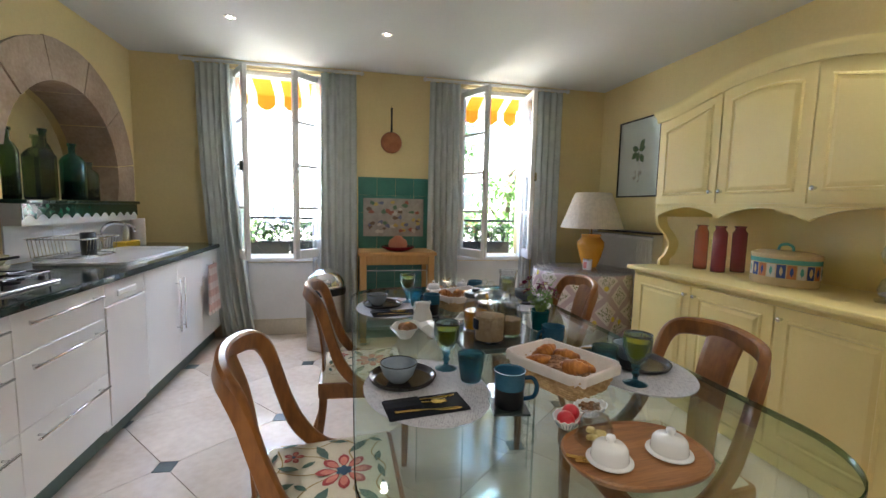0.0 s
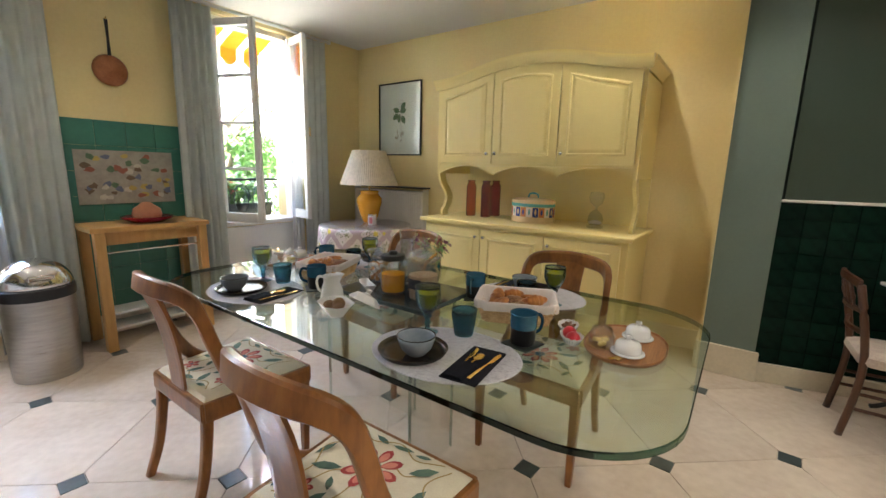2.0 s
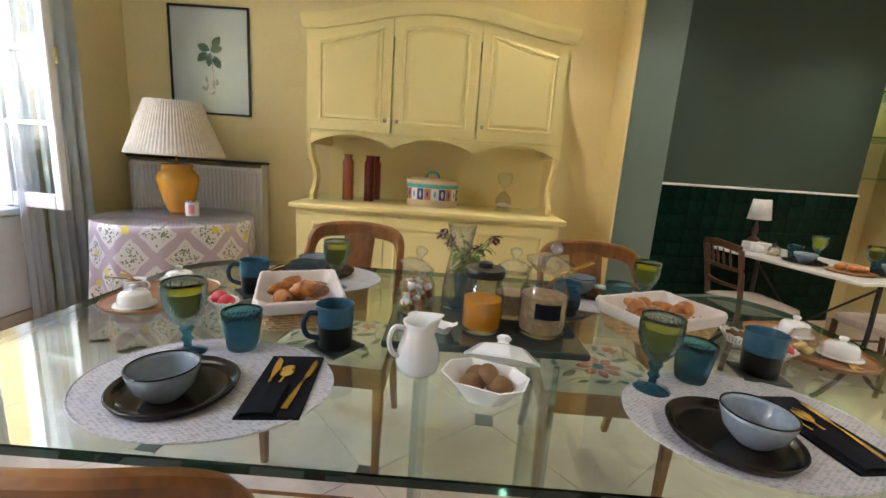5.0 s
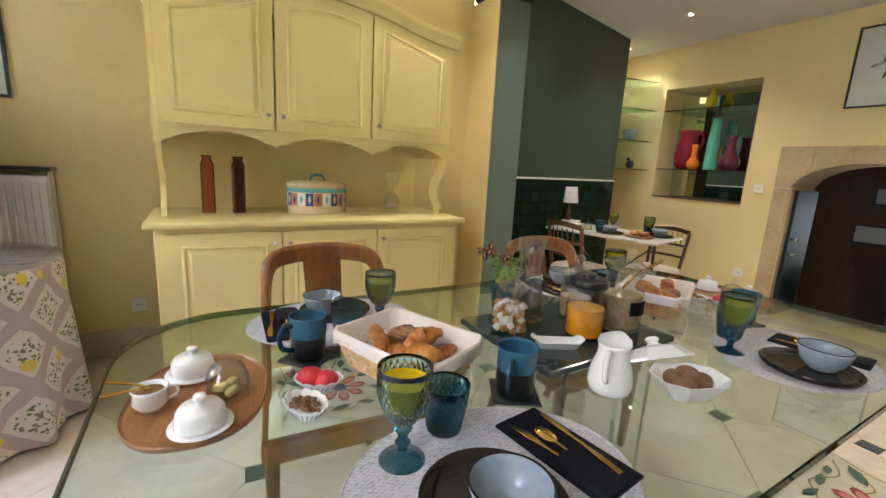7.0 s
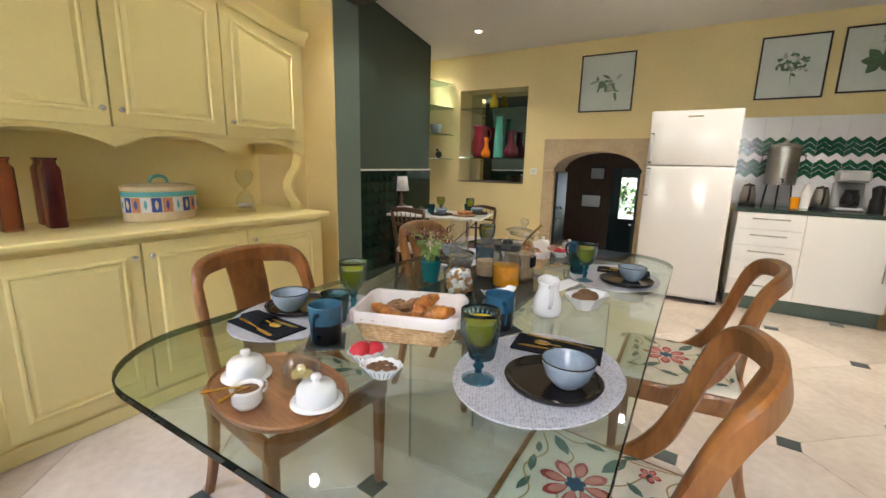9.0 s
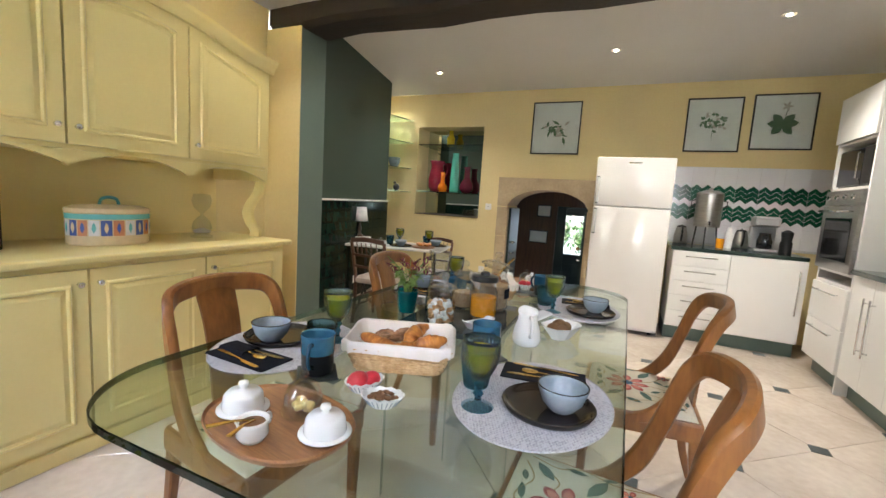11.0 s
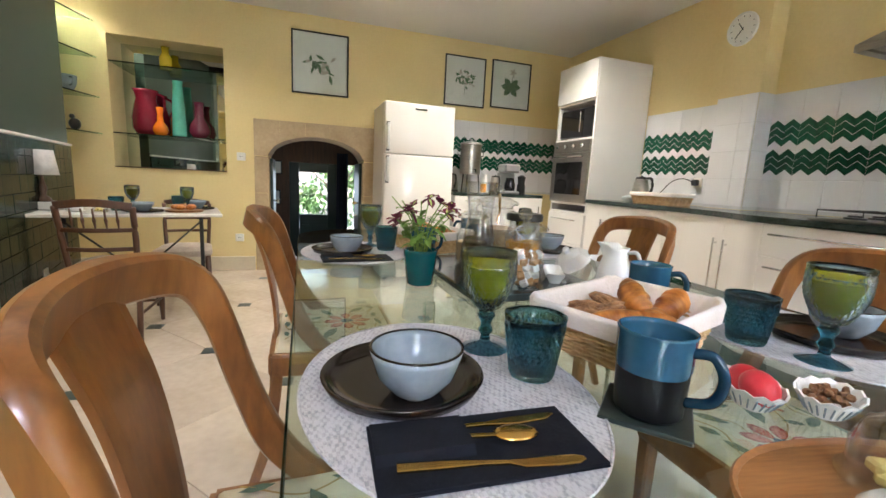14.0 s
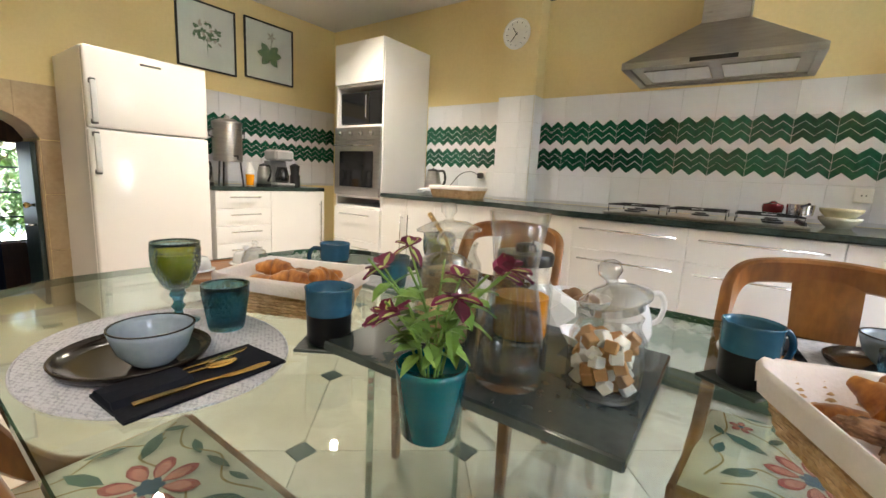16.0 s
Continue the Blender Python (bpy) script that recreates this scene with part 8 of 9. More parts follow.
lathe(bm, [(0, 0.0), (0.062, 0.0), (0.068, 0.01), (0.10, 0.10), (0.128, 0.21), (0.125, 0.25), (0.095, 0.285), (0.088, 0.30), (0.098, 0.315), (0.09, 0.325), (0, 0.325)], 36)
part("vase_base", bm, M_ochre, lamp, "", True)
bm = B()
tube(bm, [(0, 0, 0.32), (0, 0, 0.62)], 0.008, 8)
part("stem", bm, M_brass, lamp)
bm = B()
n = 160
for s in (0, 1):
    rows = []
    for r, z in ((0.292, 0.385), (0.165, 0.725)):
        rows.append([bm.verts.new(((r + 0.0035 * (i % 2) - 0.003 * s) * math.cos(2 * math.pi * i / n), (r + 0.0035 * (i % 2) - 0.003 * s) * math.sin(2 * math.pi * i / n), z)) for i in range(n)])
    for i in range(n):
        bm.faces.new((rows[0][i], rows[0][(i + 1) % n], rows[1][(i + 1) % n], rows[1][i]))
part("shade", bm, M_shade, lamp, "pleated cream fabric shade")
cd = thing("candle_jar", "glass candle jar with pink and white label", "candle", (2.17, 3.50, 0.7505))
bm = B()
lathe(bm, [(0, 0.0), (0.038, 0.0), (0.040, 0.004), (0.040, 0.085), (0.037, 0.09), (0, 0.09)], 24)
part("wax", bm, M_petal_w, cd, "", "auto")
bm = B()
lathe(bm, [(0, 0.0905), (0.041, 0.0905), (0.041, 0.104), (0, 0.104)], 24)
part("lid", bm, M_chrome, cd, "", "auto")
for a, mt in ((150, M_petal_w), (205, surf("pink_label", (0.75, 0.25, 0.25), None, 0.6, 9, 60, 0)), (265, M_petal_w)):
    bm = B()
    lo = [(0.0405 * math.cos(radians(a + d)), 0.0405 * math.sin(radians(a + d))) for d in (-24, -12, 0, 12, 24)]
    hi = [(0.0412 * math.cos(radians(a + d)), 0.0412 * math.sin(radians(a + d))) for d in (24, 12, 0, -12, -24)]
    prism(bm, lo + hi, "z", 0.015, 0.075)
    part("label_patch", bm, mt, cd)

# radiator
rad = thing("radiator", "white ribbed panel radiator on the wall", "radiator", (XR - 0.003, 3.785, 0.14))
bm = B()
box(bm, -0.115, -0.03, -0.515, 0.515, 0.03, 0.93, 0.008)
part("panel", bm, M_fridge, rad)
for k in range(33):
    y = -0.50 + 0.0312 * k
    bm = B()
    box(bm, -0.126, -0.1155, y - 0.009, y + 0.009, 0.06, 0.90, 0.004)
    part("rib", bm, M_fridge, rad)
bm = B()
box(bm, -0.13, -0.001, -0.53, 0.53, 0.955, 0.972, 0.004)
part("shelf", bm, M_framebl, rad, "thin dark shelf board")
for s in (-1, 1):
    bm = B()
    box(bm, -0.12, -0.02, s * 0.517 - 0.0015, s * 0.517 + 0.0015, 0.03, 0.95)
    part("side_cover", bm, M_fridge, rad)
    bm = B()
    tube(bm, [(-0.07, s * 0.5, 0.03), (-0.07, s * 0.5, -0.139)], 0.01, 8)
    part("pipe", bm, M_fridge, rad)

# waste bin
bn = thing("waste_bin", "brushed steel waste bin with domed swing lid", "bin", (-0.235, 3.90, 0))
bm = B()
lathe(bm, [(0, 0.0), (0.160, 0.0), (0.163, 0.02), (0.175, 0.50), (0, 0.50)], 40)
part("body", bm, M_steel, bn, "", "auto")
bm = B()
lathe(bm, [(0, 0.5005), (0.181, 0.5005), (0.183, 0.51), (0.183, 0.56), (0.178, 0.565), (0, 0.565)], 40)
part("collar", bm, M_black, bn, "black plastic collar", "auto")
bm = B()
lathe(bm, [(0, 0.5655)] + [(0.176 * math.cos(radians(a)), 0.5655 + 0.165 * math.sin(radians(a))) for a in range(0, 91, 9)], 40)
dome = part("dome", bm, M_chrome, bn, "polished domed lid", True)
bm = B()
box(bm, -0.06, 0.06, -0.160, -0.148, 0.60, 0.648, 0.01)
part("flap", bm, M_chrome, dome)

# pine side table with red dish, tiled picture, copper pan
wt3 = thing("pine_table", "small square-legged pine kitchen table", "table", (0.435, 4.10, 0))
bm = B()
box(bm, -0.375, 0.375, -0.17, 0.235, 0.835, 0.870, 0.004)
part("tabletop", bm, M_oak, wt3)
bm = B()
box(bm, -0.33, 0.33, -0.13, -0.108, 0.745, 0.834, 0.002)
part("apron", bm, M_oak, wt3)
for sx in (-1, 1):
    for y in (-0.135, 0.20):
        bm = B()
        box(bm, sx * 0.325 - 0.03, sx * 0.325 + 0.03, y - 0.03, y + 0.03, 0.0, 0.8345, 0.004)
        part("leg", bm, M_oak, wt3)
bm = B()
tube(bm, [(-0.30, -0.12, 0.69), (0.30, -0.12, 0.69)], 0.006, 8)
part("towel_bar", bm, M_chrome, wt3)
for z in (0.12, 0.23):
    bm = B()
    box(bm, -0.296, 0.296, -0.06, 0.14, z, z + 0.015)
    part("shelf", bm, M_whitepaint, wt3)
rd = thing("red_dish", "dark red oval enamel dish with a terracotta pot", "dish", (0.45, 4.10, 0.8705))
bm = B()
lathe(bm, [(0, 0), (0.10, 0), (0.16, 0.03), (0.165, 0.045), (0.155, 0.045), (0.10, 0.012), (0, 0.01)], 30)
part("dish", bm, surf("wine_red_enamel", (0.20, 0.012, 0.02), None, 0.2, 9, 60, 0), rd, "", True)
bm = B()
lathe(bm, [(0, 0.012), (0.08, 0.012), (0.095, 0.06), (0.085, 0.10), (0.05, 0.125), (0.03, 0.145), (0, 0.15)], 24)
part("pot", bm, surf("terracotta", (0.48, 0.20, 0.11), None, 0.8, 8, 60, 0.2), rd, "terracotta lidded pot", True)
grn = tagged(thing("green_tiling", "sea green wall tiles between the windows", "tiling", (0.447, YW, 0)), kind="structure")
for r in range(8):
    for cidx in range(4):
        bm = B()
        x0 = -0.378 + cidx * 0.189
        box(bm, x0 + 0.001, x0 + 0.188, -0.012, -0.002, 0.157 + r * 0.18, 0.157 + r * 0.18 + 0.179, 0.002)
        part("tile", bm, M_greentile, grn)
tp = thing("tile_mural", "painted tile mural of pale figures and fruit", "mural", (0.43, YW - 0.0125, 1.19))
M_mural = surf("mural_ground", (0.42, 0.38, 0.33), (0.30, 0.27, 0.24), 0.3, 9, 40, 0.02)
bm = B()
box(bm, -0.31, 0.31, -0.008, -0.0005, -0.195, 0.195, 0.002)
part("tile_field", bm, M_mural, tp)
rs3 = random.Random(7)
MC = [surf("mural_%s" % nme, col, None, 0.4, 20, 80, 0) for nme, col in (("brown", (0.18, 0.12, 0.08)), ("red", (0.35, 0.12, 0.08)), ("ochre", (0.55, 0.40, 0.12)), ("blue", (0.16, 0.18, 0.28)), ("green", (0.12, 0.20, 0.12)), ("cream", (0.60, 0.55, 0.48)))]
for k in range(46):
    x, z = rs3.uniform(-0.27, 0.27), rs3.uniform(-0.16, 0.16)
    bm = B()
    nn = rs3.randint(5, 9)
    pts = [(x + rs3.uniform(0.015, 0.04) * math.cos(2 * math.pi * i / nn), z + rs3.uniform(0.01, 0.03) * math.sin(2 * math.pi * i / nn)) for i in range(nn)]
    bm.faces.new([bm.verts.new((a, -0.0084 - 0.00005 * k, b)) for a, b in pts])
    part("painted_motif", bm, MC[k % 6], tp)
pan = thing("copper_pan", "copper frying pan with iron handle on the wall", "pan", (0.40, YW - 0.004, 1.95))
bm = B()
lathe(bm, [(0, 0.0), (0.085, 0.0), (0.105, 0.03), (0.108, 0.03), (0.108, 0.027), (0.089, -0.003), (0, -0.003)], 32)
ob = part("bowl", bm, surf("aged_copper", (0.45, 0.19, 0.09), (0.30, 0.12, 0.06), 0.4, 12, 70, 0.1, 0.8), pan, "", True)
ob.matrix_basis = pose(0, -0.032, 0, -90, 0, 0)
bm = B()
bar(bm, [((0, -0.02, 0.10), 0.022, 0.006), ((0, -0.025, 0.22), 0.016, 0.006), ((0, -0.02, 0.34), 0.022, 0.006)], (0, 1, 0))
part("handle", bm, M_black, pan)
bm = B()
tube(bm, [(0, 0.003, 0.345), (0, -0.03, 0.345), (0, -0.032, 0.355)], 0.004, 6)
part("hook", bm, M_brass, pan)


# ---- framed botanical prints ----
def framed(w, h, m, label, style):
    """A print in a thin black frame; local x is the width, -y faces the room."""
    t = thing("framed_print", label, "picture", (0, 0, 0), 0, "botanical prints")
    t.matrix_basis = m
    f = 0.014
    for nme, b in (("frame_rail", (-w / 2, w / 2, -h / 2, -h / 2 + f)), ("frame_rail", (-w / 2, w / 2, h / 2 - f, h / 2)), ("frame_stile", (-w / 2, -w / 2 + f, -h / 2 + f, h / 2 - f)), ("frame_stile", (w / 2 - f, w / 2, -h / 2 + f, h / 2 - f))):
        bm = B()
        box(bm, b[0], b[1], -0.022, -0.001, b[2], b[3], 0.002)
        part(nme, bm, M_framebl, t)
    bm = B()
    box(bm, -w / 2 + f, w / 2 - f, -0.010, -0.002, -h / 2 + f, h / 2 - f)
    pr = part("print", bm, M_paper, t, "white botanical print")
    rr = random.Random(style)
    layerz = [0.0104]

    def pleaf(x, z, a, L, wd, mat):
        bm = B()
        ca, sa = math.cos(a), math.sin(a)
        pts = []
        for tt, ww in ((0, 0), (0.25, 0.8), (0.55, 1), (0.8, 0.6), (1, 0)):
            pts.append((tt, ww))
        out = [(x + ca * L * q - sa * wd * ww / 2, z + sa * L * q + ca * wd * ww / 2) for q, ww in pts] + [(x + ca * L * q + sa * wd * ww / 2, z + sa * L * q - ca * wd * ww / 2) for q, ww in pts[-2:0:-1]]
        layerz[0] += 0.00004
        bm.faces.new([bm.verts.new((a_, -layerz[0], b_)) for a_, b_ in out])
        part("painted_leaf", bm, mat, pr)
    if style == 1:
        for k in range(26):
            pleaf(rr.uniform(-0.1, 0.1), rr.uniform(-0.1, 0.05), rr.uniform(0, 6.28), rr.uniform(0.06, 0.11), rr.uniform(0.02, 0.035), (M_printleaf, M_printleaf, M_printpale)[k % 3])
    elif style == 2:
        for k in range(40):
            a, q = k * 2.4, 0.11 * math.sqrt(k / 40)
            pleaf(q * math.cos(a), 0.03 + q * 0.8 * math.sin(a), rr.uniform(0, 6.28), 0.045, 0.024, (M_printleaf, M_printpale)[k % 4 == 3])
        pleaf(0, 0.0, -1.57, 0.17, 0.006, M_printleaf)
    elif style == 3:
        for a in (0.1, 0.8, 2.3, 3.1, 4.0, 5.4):
            pleaf(0.0, -0.02, a, 0.13, 0.075, M_printleaf)
        pleaf(0.0, -0.02, 1.4, 0.20, 0.006, M_printleaf)
        for k in range(5):
            pleaf(0.02, 0.15, k * 1.25, 0.05, 0.022, M_printpale)
    else:
        for a, x, z in ((0.2, 0.0, 0.08), (2.8, 0.0, 0.08), (5.2, 0.03, 0.04), (3.8, -0.02, 0.06), (0.9, 0.02, 0.1), (4.6, 0.0, 0.06)):
            pleaf(x, z, a, 0.10, 0.06, M_printleaf)
        pleaf(0.0, 0.2, -1.5, 0.42, 0.006, M_printpale)
        for k in range(9):
            pleaf(rr.uniform(-0.05, 0.05), rr.uniform(-0.22, -0.1), rr.uniform(0, 6.28), 0.05, 0.02, M_printpale)
    bm = B()
    box(bm, -w / 2 + f, w / 2 - f, -0.0165, -0.0145, -h / 2 + f, h / 2 - f)
    g = part("picture_glass", bm, M_pane, t)
    g.visible_shadow = False


framed(0.568, 0.613, pose(0.948, YB + 0.001, 2.166, 0, 0, 180), "black framed botanical print of dark leaves above the arch", 1)
framed(0.50, 0.552, pose(-0.66, YB + 0.001, 2.182, 0, 0, 180), "black framed botanical print of a leafy sprig", 2)
framed(0.515, 0.544, pose(-1.25, YB + 0.001, 2.203, 0, 0, 180), "black framed botanical print of broad leaves", 3)
framed(0.61, 0.77, pose(XR - 0.001, 3.695, 1.833, 0, 0, -90), "tall black framed botanical print beside the dresser", 4)

# ---- niche with mirror and vases ----
nich = thing("wall_niche", "mirror-backed wall niche with two glass shelves", "niche", (2.3275, YB, 0))
tagged(nich, kind="structure")
m, nt, p = nodes_of("silver_mirror")
p.inputs["Base Color"].default_value, p.inputs["Metallic"].default_value, p.inputs["Roughness"].default_value = (0.62, 0.66, 0.62, 1), 1.0, 0.02
bm = B()
box(bm, -0.4715, 0.4715, -0.345, -0.335, 1.0165, 2.1995)
part("mirror", bm, m, nich, "slightly dark mirror")
M_shelfgl = glass("green_edge_glass", (0.62, 0.88, 0.78), 0.0)
for z in (1.328, 1.964):
    bm = B()
    box(bm, -0.471, 0.471, -0.33, -0.01, z, z + 0.010, 0.001)
    part("glass_shelf", bm, M_shelfgl, nich, "thick glass shelf")
bm = B()
box(bm, -0.471, 0.471, -0.33, 0.012, 1.0165, 1.026, 0.002)
part("base_board", bm, M_walnut, nich, "dark wooden base board")
for k in range(6):
    g = thing("drinking_glass", "small clear drinking glass in the niche", "glass", (2.02 + 0.06 * (k % 3), YB - 0.20 - 0.07 * (k // 3), 1.0265), 0, "niche glasses")
    bm = B()
    lathe(bm, [(0, 0), (0.024, 0), (0.028, 0.09), (0.026, 0.09), (0.022, 0.006), (0, 0.005)], 16)
    part("glass", bm, M_clear, g, "", True)


def vase(x, y, z, prof, mat, label, name="vase"):
    t = thing(name, label, "vase", (x, y, z), 0, "vases in the niche")
    bm = B()
    lathe(bm, prof, 28)
    part("body", bm, mat, t, "", True)
    return t


M_redc = surf("crimson_glaze", (0.22, 0.012, 0.03), None, 0.2, 8, 60, 0.02)
M_orangec = surf("orange_glaze", (0.75, 0.17, 0.01), None, 0.2, 8, 60, 0.02)
M_mint = surf("mint_glaze", (0.10, 0.42, 0.32), None, 0.2, 8, 60, 0.02)
M_plumc = surf("plum_glaze", (0.12, 0.015, 0.035), None, 0.2, 8, 60, 0.02)
v = vase(2.575, YB - 0.19, 1.339, [(0, 0), (0.085, 0), (0.12, 0.06), (0.125, 0.16), (0.105, 0.27), (0.085, 0.34), (0.095, 0.40), (0.11, 0.425), (0.10, 0.42), (0.075, 0.35), (0, 0.34)], M_redc, "large crimson ceramic pitcher vase")
bm = B()
tube(bm, smooth_path([(-0.09, 0, 0.40), (-0.15, 0, 0.37), (-0.15, 0, 0.27), (-0.115, 0, 0.2)], 5), 0.012, 8)
part("handle", bm, M_redc, v, "", True)
vase(2.44, YB - 0.10, 1.339, [(0, 0), (0.04, 0), (0.065, 0.04), (0.062, 0.08), (0.028, 0.13), (0.024, 0.20), (0.032, 0.265), (0.026, 0.262), (0, 0.2)], M_orangec, "small orange ceramic bottle vase")
vase(2.295, YB - 0.17, 1.339, [(0, 0), (0.06, 0), (0.065, 0.03), (0.055, 0.3), (0.042, 0.50), (0.048, 0.535), (0.042, 0.532), (0, 0.4)], M_mint, "tall slender mint green vase")
vase(2.12, YB - 0.19, 1.339, [(0, 0), (0.06, 0), (0.10, 0.06), (0.09, 0.13), (0.045, 0.20), (0.04, 0.32), (0.052, 0.355), (0.045, 0.352), (0, 0.25)], M_plumc, "plum coloured ceramic bottle vase")
vase(2.385, YB - 0.17, 1.975, [(0, 0), (0.05, 0), (0.055, 0.10), (0.04, 0.13), (0.03, 0.15), (0.035, 0.205), (0, 0.205)], surf("yellow_glaze", (0.62, 0.45, 0.02), None, 0.2, 8, 60, 0.02), "yellow square ceramic bottle")

# ---- glass corner shelves ----
for z in (1.307, 1.629, 1.975, 2.28):
    s = thing("glass_shelf", "clear glass corner shelf on the alcove wall", "shelf", (0, 0, z), 0, "glass corner shelves")
    bm = B()
    prism(bm, [(XC - 0.002, YB + 0.002), (2.88, YB + 0.002), (2.90, YB + 0.03), (3.02, -1.40), (XC - 0.002, -1.40)], "z", 0.0, 0.010)
    part("pane", bm, M_shelfgl, s)
c = thing("large_cup", "large white and grey cup on a glass shelf", "cup", (3.02, -1.75, 1.6395))
bm = B()
lathe(bm, [(0, 0), (0.05, 0), (0.075, 0.06), (0.08, 0.12), (0.076, 0.12), (0.07, 0.06), (0, 0.01)], 24)
part("body", bm, M_bowl, c, "", True)
bm = B()
tube(bm, smooth_path([(-0.05, 0.05, 0.10), (-0.09, 0.09, 0.09), (-0.08, 0.08, 0.04), (-0.05, 0.05, 0.035)], 4), 0.007, 8)
part("handle", bm, M_bowl, c, "", True)
c = thing("dark_figurine", "small dark ceramic bird figurine on a glass shelf", "figurine", (3.0, -1.8, 1.3175))
bm = B()
blob(bm, (0, 0, 0.05), (0.04, 0.06, 0.05), 14, 8)
blob(bm, (0, 0.04, 0.11), (0.02, 0.025, 0.02), 10, 6)
tagged(part("body", bm, M_black, c, "", True))

# ---- arched doorway and hall ----
sa = tagged(thing("stone_doorway", "low arched sandstone doorway with worn edges", "doorway"), kind="structure")
cx = (AX0 + AX1) / 2


def arc_z(x):
    t = (x - cx) / ((AX1 - AX0) / 2)
    return SPR + (TOP - 0.004 - SPR) * math.sqrt(max(0, 1 - t * t)) ** 1.1


for a, b in ((0.35, AX0), (AX1, 1.60)):
    zc = 0.001
    for h in (0.42, 0.40, 0.375):
        bm = B()
        box(bm, a + 0.001, b - 0.001, YB + 0.001, YB + 0.012, zc, zc + h - 0.003, 0.004)
        part("jamb_stone", bm, M_stone, sa)
        zc += h
xs = [0.35, 0.60, 0.85, 1.10, 1.35, 1.60]
for a, b in zip(xs, xs[1:]):
    bm = B()
    pts = []
    for k in range(7):
        x = a + 0.001 + (b - a - 0.002) * k / 6
        pts.append((x, arc_z(x) if AX0 < x < AX1 else SPR))
    prism(bm, pts + [(b - 0.001, 1.565), (a + 0.001, 1.565)], "y", YB + 0.001, YB + 0.014 + 0.002 * random.random())
    part("arch_stone", bm, M_stone, sa)
bm = B()
pts = [(AX0 + 0.001 + (AX1 - AX0 - 0.002) * k / 20, arc_z(AX0 + 0.001 + (AX1 - AX0 - 0.002) * k / 20)) for k in range(21)]
prism(bm, pts + [(AX1 - 0.001, TOP - 0.0005), (AX0 + 0.001, TOP - 0.0005)], "y", YB - 0.499, YB)
part("soffit", bm, M_stone, sa)
for a, b in ((AX0 + 0.0005, AX0 + 0.012), (AX1 - 0.012, AX1 - 0.0005)):
    bm = B()
    box(bm, a, b, YB - 0.499, YB, 0.001, SPR - 0.01)
    part("reveal_stone", bm, M_stone, sa)
M_hallwood = wood("dark_hall_panelling", (0.13, 0.055, 0.020), (0.060, 0.026, 0.011), 0.45, 2, 4, 0.1)
M_hallgreen = surf("dark_green_gloss", (0.008, 0.024, 0.019), None, 0.35, 5, 50, 0.03)
M_hallfloor = surf("blue_grey_flags", (0.34, 0.41, 0.52), (0.27, 0.33, 0.43), 0.28, 3, 30, 0.05)
HX0, HX1, HY0, HF, HC = -0.5, 2.6, -5.4, -0.62, 1.75
bm = B()
box(bm, HX0, HX1, HY0, -3.0, HF - 0.2, HF)
box(bm, HX0, HX1, -2.78, YB - 0.5, -0.9, 0.0 - 0.001)
box(bm, AX0, AX1, YB - 0.5, YB, -0.2, -0.001)
box(bm, HX0, HX1, -2.90, -2.78, -0.9, -0.21)
box(bm, HX0, HX1, -3.02, -2.90, -0.9, -0.42)
setting("floor_hall", bm, M_hallfloor, "blue grey stone hall floor with two steps down", "floor")
bm = B()
box(bm, HX0 - 0.2, HX0, HY0, YB - 0.5, -1, 2.2)
setting("wall_hall_west", bm, M_hallwood, "dark panelled hall wall", "wall")
bm = B()
box(bm, HX1, HX1 + 0.2, HY0, YB - 0.5, -1, 2.2)
setting("wall_hall_east", bm, M_hallwood, "dark panelled hall wall", "wall")
wall_with_holes("wall_hall_south", "y", HY0 - 0.2, HY0, HX0 - 0.2, HX1 + 0.2, -1, 2.2, [(0.52, 1.36, HF, 1.25), (0.0, 0.36, 0.0, 1.25)], M_hallwood, "dark hall wall with a glazed green door")
bm = B()
box(bm, HX0 - 0.2, HX1 + 0.2, HY0 - 0.2, YB - 0.5, HC, HC + 0.2)
setting("ceiling_hall", bm, M_ceil, "off-white hall ceiling", "ceiling")
dr = tagged(thing("door_1", "dark green panelled outer door with a glazed upper half", "door", (0.94, HY0 - 0.10, HF)), kind="structure")
bm = B()
for b in ((-0.4198, -0.25, 0.0005, 1.8695), (0.25, 0.4198, 0.0005, 1.8695), (-0.249, 0.249, 0.0, 0.92), (-0.249, 0.249, 1.70, 1.8695)):
    box(bm, b[0], b[1], -0.02, 0.025, b[2], b[3], 0.003)
part("door_leaf", bm, M_hallgreen, dr)
bm = B()
box(bm, -0.2485, 0.2485, -0.002, 0.002, 0.921, 1.699)
pn = part("pane", bm, M_pane, dr)
pn.visible_shadow = False
for sx in (-1, 1):
    bm = B()
    box(bm, sx * 0.13 - 0.09, sx * 0.13 + 0.09, 0.0255, 0.034, 0.18, 0.72, 0.006)
    part("panel", bm, M_hallgreen, dr)
w3 = tagged(thing("window_3", "narrow leaded hall window beside the door", "window", (0.18, HY0 - 0.1, 0)), kind="structure")
for r in range(5):
    bm = B()
    box(bm, -0.179, 0.179, -0.012, 0.012, 0.0 + r * 0.31, 0.02 + r * 0.31)
    part("glazing_bar", bm, M_hallgreen, w3)
bm = B()
box(bm, -0.179, 0.179, -0.03, -0.026, 0.001, 1.249)
pn = part("pane", bm, M_pane, w3)
pn.visible_shadow = False
pleated("dark_curtain", "dark blue heavy curtain beside the hall door", 0.33, 0.53, HY0 + 0.09, HF + 0.02, 1.45, surf("navy_cloth", (0.015, 0.018, 0.035), None, 0.9, 8, 120, 0.2), 3, 0.025, 0, "hall curtains")
